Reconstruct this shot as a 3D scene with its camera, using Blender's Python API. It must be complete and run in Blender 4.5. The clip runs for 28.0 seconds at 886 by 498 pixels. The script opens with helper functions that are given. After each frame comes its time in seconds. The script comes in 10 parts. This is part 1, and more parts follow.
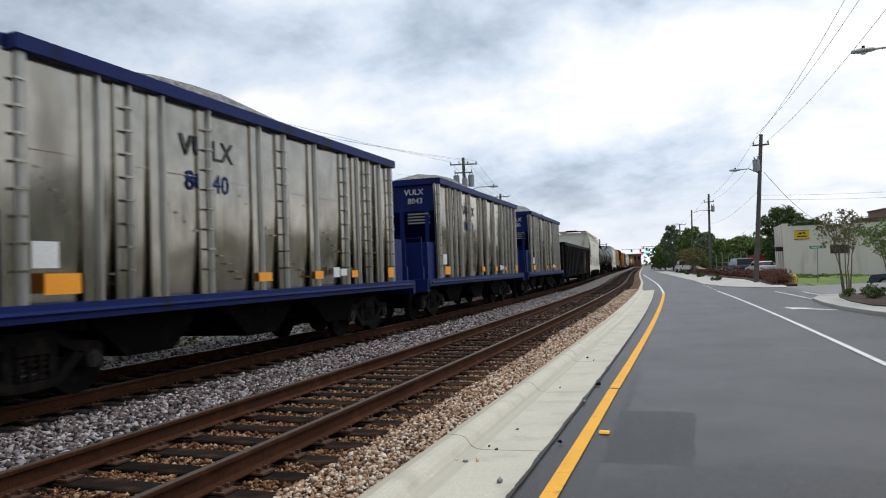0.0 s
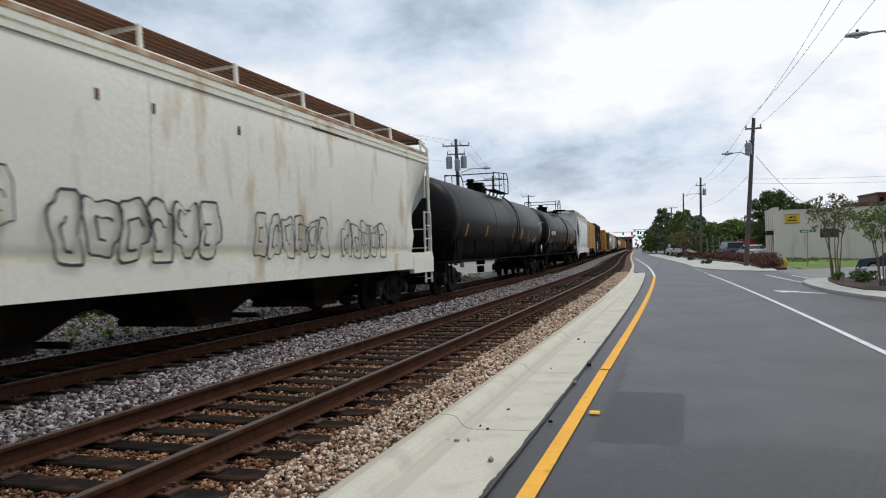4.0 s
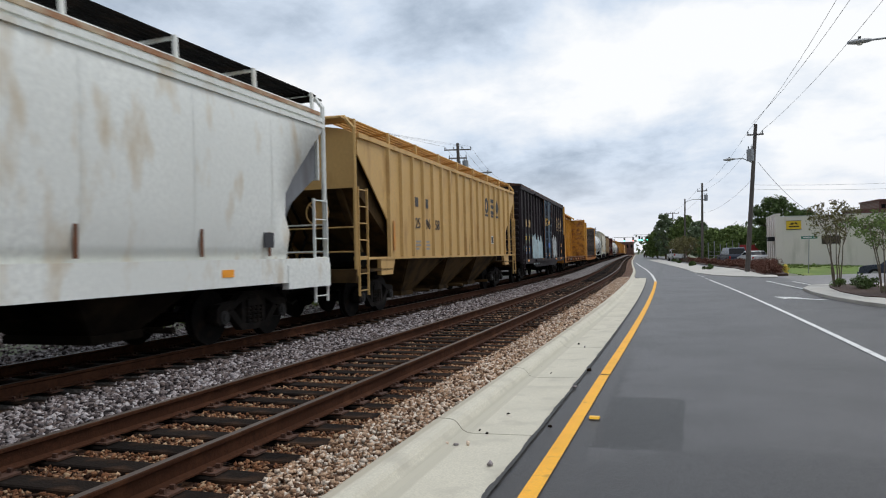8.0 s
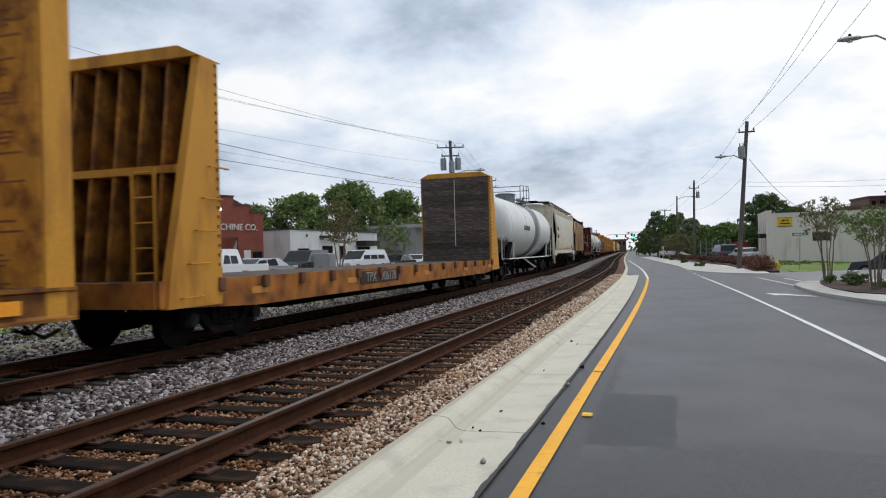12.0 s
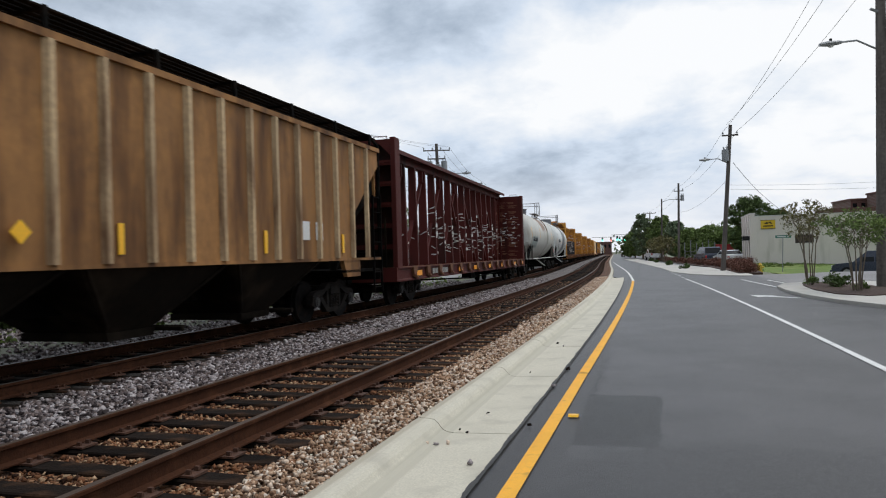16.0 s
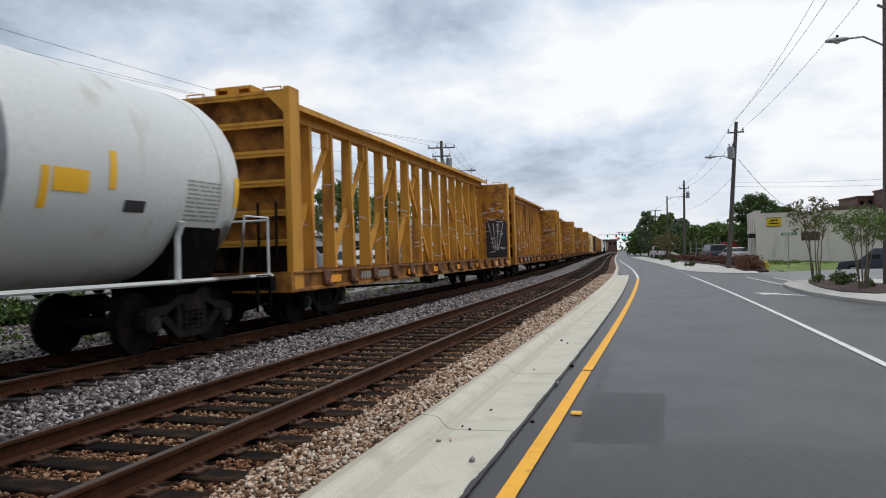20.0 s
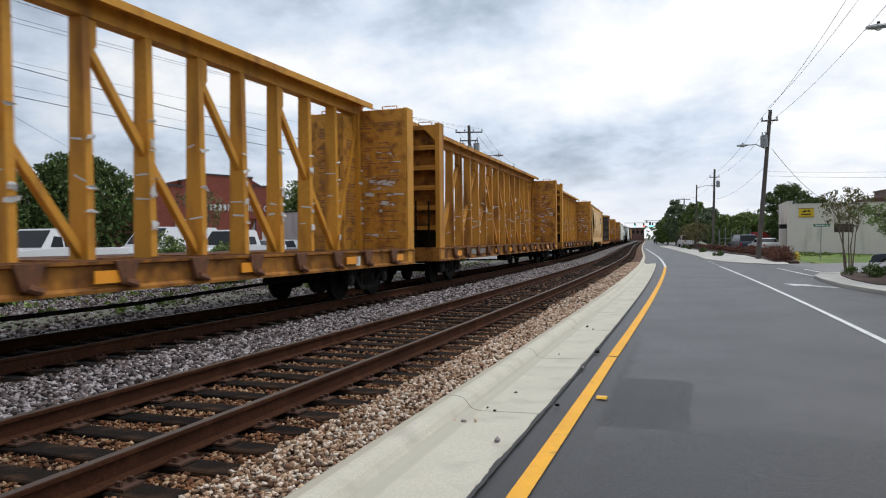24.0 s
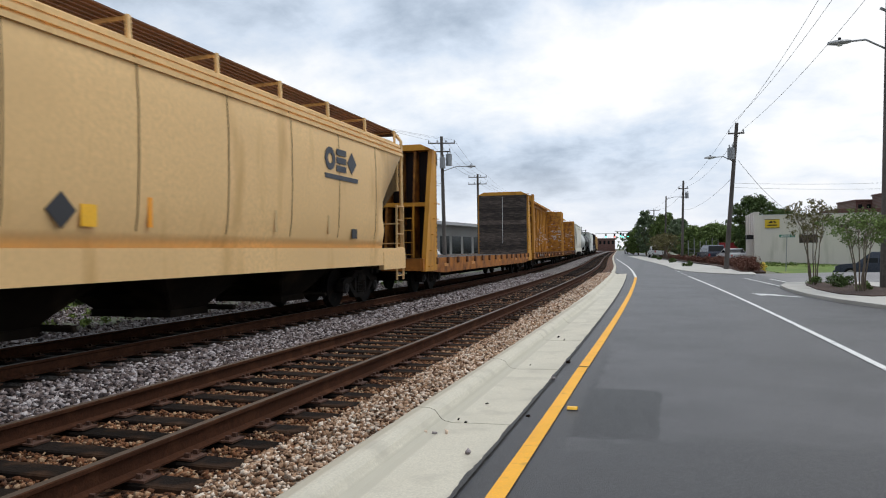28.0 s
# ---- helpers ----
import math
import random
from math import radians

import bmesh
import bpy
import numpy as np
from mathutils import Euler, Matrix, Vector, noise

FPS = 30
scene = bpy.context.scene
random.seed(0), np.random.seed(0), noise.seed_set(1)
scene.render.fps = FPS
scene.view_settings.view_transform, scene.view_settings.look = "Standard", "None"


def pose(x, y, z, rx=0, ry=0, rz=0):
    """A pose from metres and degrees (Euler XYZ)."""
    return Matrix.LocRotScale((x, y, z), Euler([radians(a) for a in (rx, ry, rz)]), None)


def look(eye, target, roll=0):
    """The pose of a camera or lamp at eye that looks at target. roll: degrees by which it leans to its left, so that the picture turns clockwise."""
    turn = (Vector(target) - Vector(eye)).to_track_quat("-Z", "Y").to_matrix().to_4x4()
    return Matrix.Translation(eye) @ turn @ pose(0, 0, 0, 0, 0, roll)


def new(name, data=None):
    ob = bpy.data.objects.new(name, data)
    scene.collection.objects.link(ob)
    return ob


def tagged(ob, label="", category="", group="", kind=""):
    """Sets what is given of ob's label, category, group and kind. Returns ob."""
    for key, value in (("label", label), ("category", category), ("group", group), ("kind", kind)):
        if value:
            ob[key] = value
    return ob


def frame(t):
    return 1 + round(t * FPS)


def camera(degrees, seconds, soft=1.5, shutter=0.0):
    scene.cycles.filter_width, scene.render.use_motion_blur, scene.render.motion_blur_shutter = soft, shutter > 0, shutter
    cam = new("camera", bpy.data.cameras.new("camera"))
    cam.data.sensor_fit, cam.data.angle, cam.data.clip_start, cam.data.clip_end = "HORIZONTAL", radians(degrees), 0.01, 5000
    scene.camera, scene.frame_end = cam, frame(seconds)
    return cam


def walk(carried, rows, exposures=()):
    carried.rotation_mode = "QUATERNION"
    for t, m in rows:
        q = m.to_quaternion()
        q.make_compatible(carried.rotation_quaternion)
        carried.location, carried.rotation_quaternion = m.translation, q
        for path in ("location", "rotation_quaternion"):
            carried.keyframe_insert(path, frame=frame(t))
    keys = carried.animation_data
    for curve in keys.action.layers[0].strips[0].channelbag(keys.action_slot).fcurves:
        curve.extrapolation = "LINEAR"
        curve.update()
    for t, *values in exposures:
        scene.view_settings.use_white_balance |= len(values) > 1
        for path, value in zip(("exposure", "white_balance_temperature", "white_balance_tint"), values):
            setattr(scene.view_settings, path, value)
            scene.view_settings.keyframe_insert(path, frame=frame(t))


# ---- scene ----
cam = camera(64.0, 28.0, soft=1.1, shutter=0.12)
# seconds, then x, y, z, pitch, roll, yaw of a camera held by hand beside the road
PATH = [
    (0, pose(0.003, -0.003, 1.662, 91.786, 2.124, 19.999)),
    (0.5, pose(0.002, -0.008, 1.669, 91.549, 2.276, 19.791)),
    (1, pose(0.005, -0.010, 1.663, 91.563, 2.445, 19.619)),
    (1.5, pose(-0.001, -0.017, 1.659, 91.850, 2.273, 19.607)),
    (2, pose(-0.008, 0.002, 1.653, 91.269, 2.041, 20.028)),
    (2.5, pose(-0.002, -0.009, 1.656, 90.571, 1.910, 19.678)),
    (3, pose(-0.005, -0.004, 1.666, 90.451, 1.868, 19.594)),
    (3.5, pose(-0.004, 0.001, 1.658, 90.372, 1.857, 19.418)),
    (5.5, pose(-0.010, -0.009, 1.648, 90.043, 1.731, 19.320)),
    (6, pose(-0.003, -0.028, 1.648, 89.953, 1.827, 19.359)),
    (6.5, pose(-0.009, -0.004, 1.650, 89.974, 1.578, 19.308)),
    (7, pose(-0.007, -0.019, 1.658, 90.085, 1.343, 19.054)),
    (7.5, pose(-0.012, -0.007, 1.659, 90.348, 1.306, 19.052)),
    (8, pose(-0.001, 0.002, 1.651, 90.599, 1.368, 19.432)),
    (8.5, pose(-0.006, -0.010, 1.660, 90.374, 1.543, 19.248)),
    (9, pose(0.002, -0.018, 1.660, 90.832, 1.923, 19.716)),
    (9.5, pose(-0.013, -0.011, 1.656, 90.445, 1.336, 19.299)),
    (10, pose(0.003, 0.008, 1.675, 90.559, 1.447, 19.515)),
    (10.5, pose(-0.002, -0.004, 1.653, 90.606, 1.725, 19.102)),
    (11, pose(-0.000, 0.000, 1.650, 90.817, 1.500, 18.983)),
    (11.5, pose(-0.005, 0.003, 1.653, 90.673, 1.586, 18.907)),
    (12, pose(-0.001, 0.010, 1.650, 90.405, 1.543, 18.857)),
    (12.5, pose(0.001, -0.008, 1.651, 90.503, 1.742, 18.775)),
    (14.5, pose(0.001, 0.007, 1.653, 90.787, 1.497, 18.896)),
    (15, pose(0.008, -0.007, 1.658, 90.768, 1.531, 18.321)),
    (15.5, pose(0.007, 0.004, 1.650, 90.587, 1.540, 18.294)),
    (16, pose(0.005, -0.014, 1.644, 90.617, 1.673, 17.757)),
    (16.5, pose(-0.011, -0.001, 1.632, 90.541, 1.664, 17.502)),
    (17, pose(0.000, -0.011, 1.643, 90.615, 1.692, 17.516)),
    (17.5, pose(0.006, -0.012, 1.646, 90.612, 2.097, 18.003)),
    (18, pose(0.003, -0.011, 1.645, 90.682, 2.075, 18.061)),
    (18.5, pose(0.018, -0.021, 1.645, 90.658, 1.959, 18.058)),
    (19, pose(0.017, -0.011, 1.643, 90.690, 1.782, 18.291)),
    (19.5, pose(0.010, -0.022, 1.636, 90.407, 1.585, 18.087)),
    (20, pose(0.023, -0.004, 1.640, 90.416, 1.635, 18.161)),
    (20.5, pose(0.007, 0.001, 1.653, 90.606, 1.768, 18.488)),
    (22.5, pose(-0.029, -0.028, 1.615, 89.543, 1.463, 24.935)),
    (23, pose(-0.025, -0.026, 1.619, 89.823, 1.826, 22.949)),
    (23.5, pose(-0.010, -0.025, 1.622, 89.416, 0.882, 21.307)),
    (24, pose(-0.003, -0.028, 1.608, 89.242, 0.522, 20.194)),
    (24.5, pose(-0.019, -0.021, 1.612, 89.156, -0.176, 19.772)),
    (25, pose(-0.005, -0.040, 1.606, 89.113, -0.424, 20.450)),
    (25.5, pose(-0.008, -0.045, 1.590, 87.765, -0.119, 20.356)),
    (26, pose(0.008, -0.055, 1.613, 87.532, -0.356, 19.740)),
    (26.5, pose(-0.001, -0.040, 1.601, 87.867, -0.261, 18.555)),
    (27, pose(-0.003, -0.022, 1.602, 87.753, 0.203, 17.569)),
    (27.5, pose(0.008, -0.010, 1.611, 89.459, -0.177, 17.741)),
    (28, pose(0.012, -0.010, 1.612, 90.079, 0.564, 18.000)),
]
# the clip's camera sets its own exposure
STOPS = [(0, 0.0), (2, -0.02), (3.5, -0.07), (6, -0.1), (8, -0.08), (11, -0.05), (15, -0.1), (20.5, -0.11), (22.5, -0.05), (26, -0.02), (28, -0.02)]
walk(cam, PATH, STOPS)

# ---- light: a bright overcast noon ----
world = bpy.data.worlds.new("world")
scene.world = world
world.use_nodes = True
wt = world.node_tree
wt.nodes.clear()


def wnode(kind, **values):
    n = wt.nodes.new(kind)
    for key, value in values.items():
        n.inputs[key].default_value = value
    return n


SUN_DIR = Vector((0.36, 0.27, 0.89)).normalized()    # behind the cloud, high over the road
SUN_EL, SUN_AZ = 63.0, 53.0
sky = wt.nodes.new("ShaderNodeTexSky")
sky.sky_type, sky.sun_disc = "NISHITA", False
sky.sun_elevation, sky.sun_rotation = radians(SUN_EL), radians(SUN_AZ)
coord = wt.nodes.new("ShaderNodeTexCoord")
sep = wt.nodes.new("ShaderNodeSeparateXYZ")
wt.links.new(coord.outputs["Generated"], sep.inputs[0])


def wmath(op, a, b=None, clamp=False):
    n = wt.nodes.new("ShaderNodeMath")
    n.operation, n.use_clamp = op, clamp
    for i, v in enumerate((a, b)):
        if v is None:
            continue
        if isinstance(v, (int, float)):
            n.inputs[i].default_value = v
        else:
            wt.links.new(v, n.inputs[i])
    return n.outputs[0]


# cloud noise as a flat layer overhead, seen in perspective
up = wmath("ADD", wmath("MAXIMUM", sep.outputs["Z"], 0.0), 0.3)
deck = wt.nodes.new("ShaderNodeCombineXYZ")
wt.links.new(wmath("DIVIDE", sep.outputs["X"], up), deck.inputs[0])
wt.links.new(wmath("DIVIDE", sep.outputs["Y"], up), deck.inputs[1])
big = wnode("ShaderNodeTexNoise", Scale=1.1, Detail=7.0, Roughness=0.52, Distortion=0.25)
fine = wnode("ShaderNodeTexNoise", Scale=3.6, Detail=7.0, Roughness=0.58, Distortion=0.2)
wisp = wnode("ShaderNodeTexNoise", Scale=11.0, Detail=6.0, Roughness=0.6, Distortion=0.4)


def wvec(op, a, b):
    n = wt.nodes.new("ShaderNodeVectorMath")
    n.operation = op
    for i, v in enumerate((a, b)):
        if isinstance(v, tuple):
            n.inputs[i].default_value = v
        else:
            wt.links.new(v, n.inputs[i])
    return n


shifted = wvec("ADD", deck.outputs[0], (3.1, 1.7, 0.0)).outputs[0]
wt.links.new(shifted, big.inputs["Vector"])
wt.links.new(shifted, fine.inputs["Vector"])
wt.links.new(shifted, wisp.inputs["Vector"])
# the large cloud banks: where each stands, how far it reaches, how much lighter or darker it is
warp = wnode("ShaderNodeTexNoise", Scale=4.0, Detail=5.0, Roughness=0.6)
wt.links.new(coord.outputs["Generated"], warp.inputs["Vector"])
bent = wvec("ADD", coord.outputs["Generated"], wvec("MULTIPLY", wvec("SUBTRACT", warp.outputs["Color"], (0.5, 0.5, 0.5)).outputs[0], (0.26, 0.0, 0.16)).outputs[0]).outputs[0]
light = wmath("ADD", wmath("MULTIPLY", wmath("SUBTRACT", big.outputs[0], 0.5), -1.15), wmath("MULTIPLY", wmath("SUBTRACT", fine.outputs[0], 0.5), -0.85))
light = wmath("ADD", light, wmath("MULTIPLY", wmath("SUBTRACT", wisp.outputs[0], 0.5), -0.2))
BANKS = [((-0.1, 0.95, 0.235), (0.2, 1.2, 0.085), 0.24), ((-0.45, 0.85, 0.24), (0.14, 1.0, 0.05), 0.05), ((-0.40, 0.84, 0.31), (0.36, 1.0, 0.085), -0.25),
         ((-0.19, 0.965, 0.125), (0.2, 1.2, 0.045), -0.13), ((0.18, 0.95, 0.26), (0.22, 1.0, 0.2), 0.3), ((0.02, 0.985, 0.16), (0.11, 1.0, 0.045), 0.1),
         ((0.12, 0.99, 0.1), (0.3, 1.0, 0.07), 0.1), ((-0.72, 0.62, 0.3), (0.28, 1.0, 0.12), -0.06), ((-0.4, 0.9, 0.055), (0.3, 1.0, 0.025), 0.12), ((-0.62, 0.74, 0.19), (0.22, 1.0, 0.05), 0.12),
         ((-0.6, 0.75, 0.12), (0.3, 1.0, 0.04), -0.1), ((-0.02, 0.97, 0.34), (0.16, 1.0, 0.05), -0.16)]
for centre, reach, amount in BANKS:
    d = wvec("LENGTH", wvec("DIVIDE", wvec("SUBTRACT", bent, centre).outputs[0], reach).outputs[0], (0, 0, 0)).outputs["Value"]
    fall = wt.nodes.new("ShaderNodeMapRange")
    fall.interpolation_type = "SMOOTHSTEP"
    for i, v in enumerate((0.35, 1.35, amount, 0.0)):
        fall.inputs[i + 1].default_value = v
    wt.links.new(d, fall.inputs[0])
    light = wmath("ADD", light, fall.outputs[0])
ramp = wt.nodes.new("ShaderNodeValToRGB")
ramp.color_ramp.elements[0].position, ramp.color_ramp.elements[0].color = 0.1, (0.22, 0.275, 0.36, 1)
ramp.color_ramp.elements[1].position, ramp.color_ramp.elements[1].color = 0.9, (0.95, 0.965, 0.985, 1)
for place, tone in ((0.34, (0.41, 0.49, 0.6)), (0.56, (0.635, 0.725, 0.85))):
    mid = ramp.color_ramp.elements.new(place)
    mid.color = (*tone, 1)
wt.links.new(wmath("ADD", light, 0.62), ramp.inputs[0])
# brighter, warmer haze towards the horizon
haze = wt.nodes.new("ShaderNodeMix")
haze.data_type = "RGBA"
haze.inputs["B"].default_value = (0.84, 0.85, 0.89, 1)
low = wmath("SUBTRACT", 1.0, wmath("MULTIPLY", wmath("ABSOLUTE", sep.outputs["Z"]), 8.0), True)
wt.links.new(wmath("MULTIPLY", low, 0.75), haze.inputs["Factor"])
wt.links.new(ramp.outputs[0], haze.inputs["A"])
# the cloud is thinner and brighter ahead over the road
facing = wvec("DOT_PRODUCT", coord.outputs["Generated"], (0.55, 0.6, 0.58)).outputs["Value"]
veil = wt.nodes.new("ShaderNodeMix")
veil.data_type, veil.blend_type = "RGBA", "MULTIPLY"
veil.inputs["Factor"].default_value = 1.0
wt.links.new(haze.outputs["Result"], veil.inputs["A"])
wt.links.new(wmath("MINIMUM", wmath("ADD", wmath("MULTIPLY", facing, 0.4), 0.88), 1.06), veil.inputs["B"])
bg_cloud, bg_sky = wnode("ShaderNodeBackground", Strength=1.06), wnode("ShaderNodeBackground", Strength=0.05)
wt.links.new(veil.outputs["Result"], bg_cloud.inputs["Color"])
wt.links.new(sky.outputs[0], bg_sky.inputs["Color"])
both = wnode("ShaderNodeMixShader", Fac=0.96)
wt.links.new(bg_sky.outputs[0], both.inputs[1])
wt.links.new(bg_cloud.outputs[0], both.inputs[2])
out = wt.nodes.new("ShaderNodeOutputWorld")
wt.links.new(both.outputs[0], out.inputs[0])

sun = new("sun", bpy.data.lights.new("sun", "SUN"))
sun.data.energy, sun.data.angle, sun.data.color = 1.45, radians(22), (1.0, 0.97, 0.93)
sun.matrix_basis = look(SUN_DIR * 80, (0, 0, 0))
scene.view_settings.exposure = 0.0

# ---- materials ----
def material(name, base, rough=0.6, metal=0.0, vary=0.25, grain=30.0, stain=None, stain_scale=1.2, stain_amount=0.35,
             streak=0.0, bump=0.15, bump_scale=60.0, island=0.0, per_object=0.0, coat=0.0, gloss=0.5, draw=0.0):
    """A surface with two scales of variation: grain and larger stains (streak > 1 draws the stains out downwards)."""
    m = bpy.data.materials.new(name)
    m.use_nodes = True
    t = m.node_tree
    p = t.nodes["Principled BSDF"]
    p.inputs["Roughness"].default_value, p.inputs["Metallic"].default_value = rough, metal
    p.inputs["Specular IOR Level"].default_value = gloss
    if coat:
        p.inputs["Coat Weight"].default_value = coat
    geo = t.nodes.new("ShaderNodeTexCoord")
    mp = t.nodes.new("ShaderNodeMapping")
    t.links.new(geo.outputs["Object"], mp.inputs[0])

    def nz(scale, detail, vec=None):
        n = t.nodes.new("ShaderNodeTexNoise")
        n.inputs["Scale"].default_value, n.inputs["Detail"].default_value = scale, detail
        t.links.new(vec or mp.outputs[0], n.inputs["Vector"])
        return n.outputs[0]

    def mix(a, b, fac, kind="MIX"):
        n = t.nodes.new("ShaderNodeMix")
        n.data_type, n.blend_type = "RGBA", kind
        for key, v in (("A", a), ("B", b), ("Factor", fac)):
            if isinstance(v, tuple):
                n.inputs[key].default_value = (*v, 1)
            elif isinstance(v, (int, float)):
                n.inputs[key].default_value = v
            else:
                t.links.new(v, n.inputs[key])
        return n.outputs["Result"]

    def rng(v, a, b, c, d):
        n = t.nodes.new("ShaderNodeMapRange")
        for i, x in enumerate((a, b, c, d)):
            n.inputs[i + 1].default_value = x
        t.links.new(v, n.inputs[0])
        return n.outputs[0]

    g1 = nz(grain, 4)
    color = mix(tuple(c * (1 - vary) for c in base), tuple(min(c * (1 + vary), 1.0) for c in base), rng(g1, 0.3, 0.7, 0, 1))
    g2 = nz(stain_scale * 0.4, 3)
    color = mix(color, tuple(c * (1 - vary * 0.9) for c in base), rng(g2, 0.42, 0.7, 0, 0.8))
    if stain:
        vec = mp.outputs[0]
        if streak:
            m2 = t.nodes.new("ShaderNodeMapping")
            m2.inputs["Scale"].default_value = (1.0, 1.0, 1.0 / streak)
            t.links.new(geo.outputs["Object"], m2.inputs[0])
            vec = m2.outputs[0]
        s = nz(stain_scale * (3 if streak else 1), 6, vec)
        color = mix(color, stain, rng(s, 0.62 - stain_amount * 0.3, 0.78 - stain_amount * 0.2, 0, 0.85))
    if island or per_object:
        if island:
            r = t.nodes.new("ShaderNodeNewGeometry").outputs["Random Per Island"]
        else:
            r = t.nodes.new("ShaderNodeObjectInfo").outputs["Random"]
        k = island or per_object
        v = t.nodes.new("ShaderNodeHueSaturation")
        t.links.new(rng(r, 0, 1, 1 - k, 1 + k), v.inputs["Value"])
        t.links.new(color, v.inputs["Color"])
        color = v.outputs[0]
    t.links.new(color, p.inputs["Base Color"])
    if not metal:
        t.links.new(rng(g1, 0.2, 0.8, max(rough - 0.12, 0.05), min(rough + 0.12, 1)), p.inputs["Roughness"])
    if bump:
        b = t.nodes.new("ShaderNodeBump")
        b.inputs["Strength"].default_value, b.inputs["Distance"].default_value = bump, 0.02
        long = None
        if draw:
            m3 = t.nodes.new("ShaderNodeMapping")
            m3.inputs["Scale"].default_value = (1.0, 1.0, 1.0 / draw)
            t.links.new(geo.outputs["Object"], m3.inputs[0])
            long = m3.outputs[0]
        t.links.new(nz(bump_scale, 3, long), b.inputs["Height"])
        t.links.new(b.outputs[0], p.inputs["Normal"])
    return m


def glow(name, color, strength):
    m = bpy.data.materials.new(name)
    m.use_nodes = True
    p = m.node_tree.nodes["Principled BSDF"]
    p.inputs["Emission Color"].default_value, p.inputs["Emission Strength"].default_value = (*color, 1), strength
    p.inputs["Base Color"].default_value = (*color, 1)
    return m


def gravel(name, dark, light, tint, scale):
    """Loose stone seen from far: cells of differing greys with relief."""
    m = bpy.data.materials.new(name)
    m.use_nodes = True
    t = m.node_tree
    p = t.nodes["Principled BSDF"]
    p.inputs["Roughness"].default_value = 0.92
    co = t.nodes.new("ShaderNodeTexCoord")
    v = t.nodes.new("ShaderNodeTexVoronoi")
    v.inputs["Scale"].default_value = scale
    t.links.new(co.outputs["Object"], v.inputs["Vector"])
    r = t.nodes.new("ShaderNodeValToRGB")
    r.color_ramp.elements[0].color, r.color_ramp.elements[1].color = (*dark, 1), (*light, 1)
    sp = t.nodes.new("ShaderNodeSeparateColor")
    t.links.new(v.outputs["Color"], sp.inputs[0])
    t.links.new(sp.outputs[0], r.inputs[0])
    n = t.nodes.new("ShaderNodeTexNoise")
    n.inputs["Scale"].default_value, n.inputs["Detail"].default_value = 0.5, 6
    t.links.new(co.outputs["Object"], n.inputs["Vector"])
    mr = t.nodes.new("ShaderNodeMapRange")
    for i, x in enumerate((0.45, 0.7, 0, 0.7)):
        mr.inputs[i + 1].default_value = x
    t.links.new(n.outputs[0], mr.inputs[0])
    mx = t.nodes.new("ShaderNodeMix")
    mx.data_type = "RGBA"
    t.links.new(mr.outputs[0], mx.inputs["Factor"])
    t.links.new(r.outputs[0], mx.inputs["A"])
    mx.inputs["B"].default_value = (*tint, 1)
    t.links.new(mx.outputs["Result"], p.inputs["Base Color"])
    b = t.nodes.new("ShaderNodeBump")
    b.inputs["Strength"].default_value, b.inputs["Distance"].default_value = 0.9, 0.04
    b.invert = True
    t.links.new(v.outputs["Distance"], b.inputs["Height"])
    t.links.new(b.outputs[0], p.inputs["Normal"])
    return m


def rubble(name, tones):
    """Broken stones, each of one of several tones, with a dusty grain."""
    m = material(name, (0.5, 0.5, 0.5), 0.92, vary=0.3, grain=45, bump=0.4, bump_scale=70, gloss=0.2)
    t = m.node_tree
    p = t.nodes["Principled BSDF"]
    old = p.inputs["Base Color"].links[0].from_socket
    r, g, x = (t.nodes.new(k) for k in ("ShaderNodeValToRGB", "ShaderNodeNewGeometry", "ShaderNodeMix"))
    r.color_ramp.interpolation = "CONSTANT"
    for i, tone in enumerate(tones):
        e = r.color_ramp.elements[i] if i < 2 else r.color_ramp.elements.new(i / len(tones))
        e.position, e.color = i / len(tones), (*tone, 1)
    t.links.new(g.outputs["Random Per Island"], r.inputs[0])
    x.data_type, x.blend_type = "RGBA", "MULTIPLY"
    x.inputs["Factor"].default_value = 1.0
    d = t.nodes.new("ShaderNodeVectorMath")
    d.operation = "SCALE"
    d.inputs["Scale"].default_value = 2.0
    t.links.new(old, d.inputs[0])
    t.links.new(r.outputs[0], x.inputs["A"])
    t.links.new(d.outputs[0], x.inputs["B"])
    t.links.new(x.outputs["Result"], p.inputs["Base Color"])
    return m


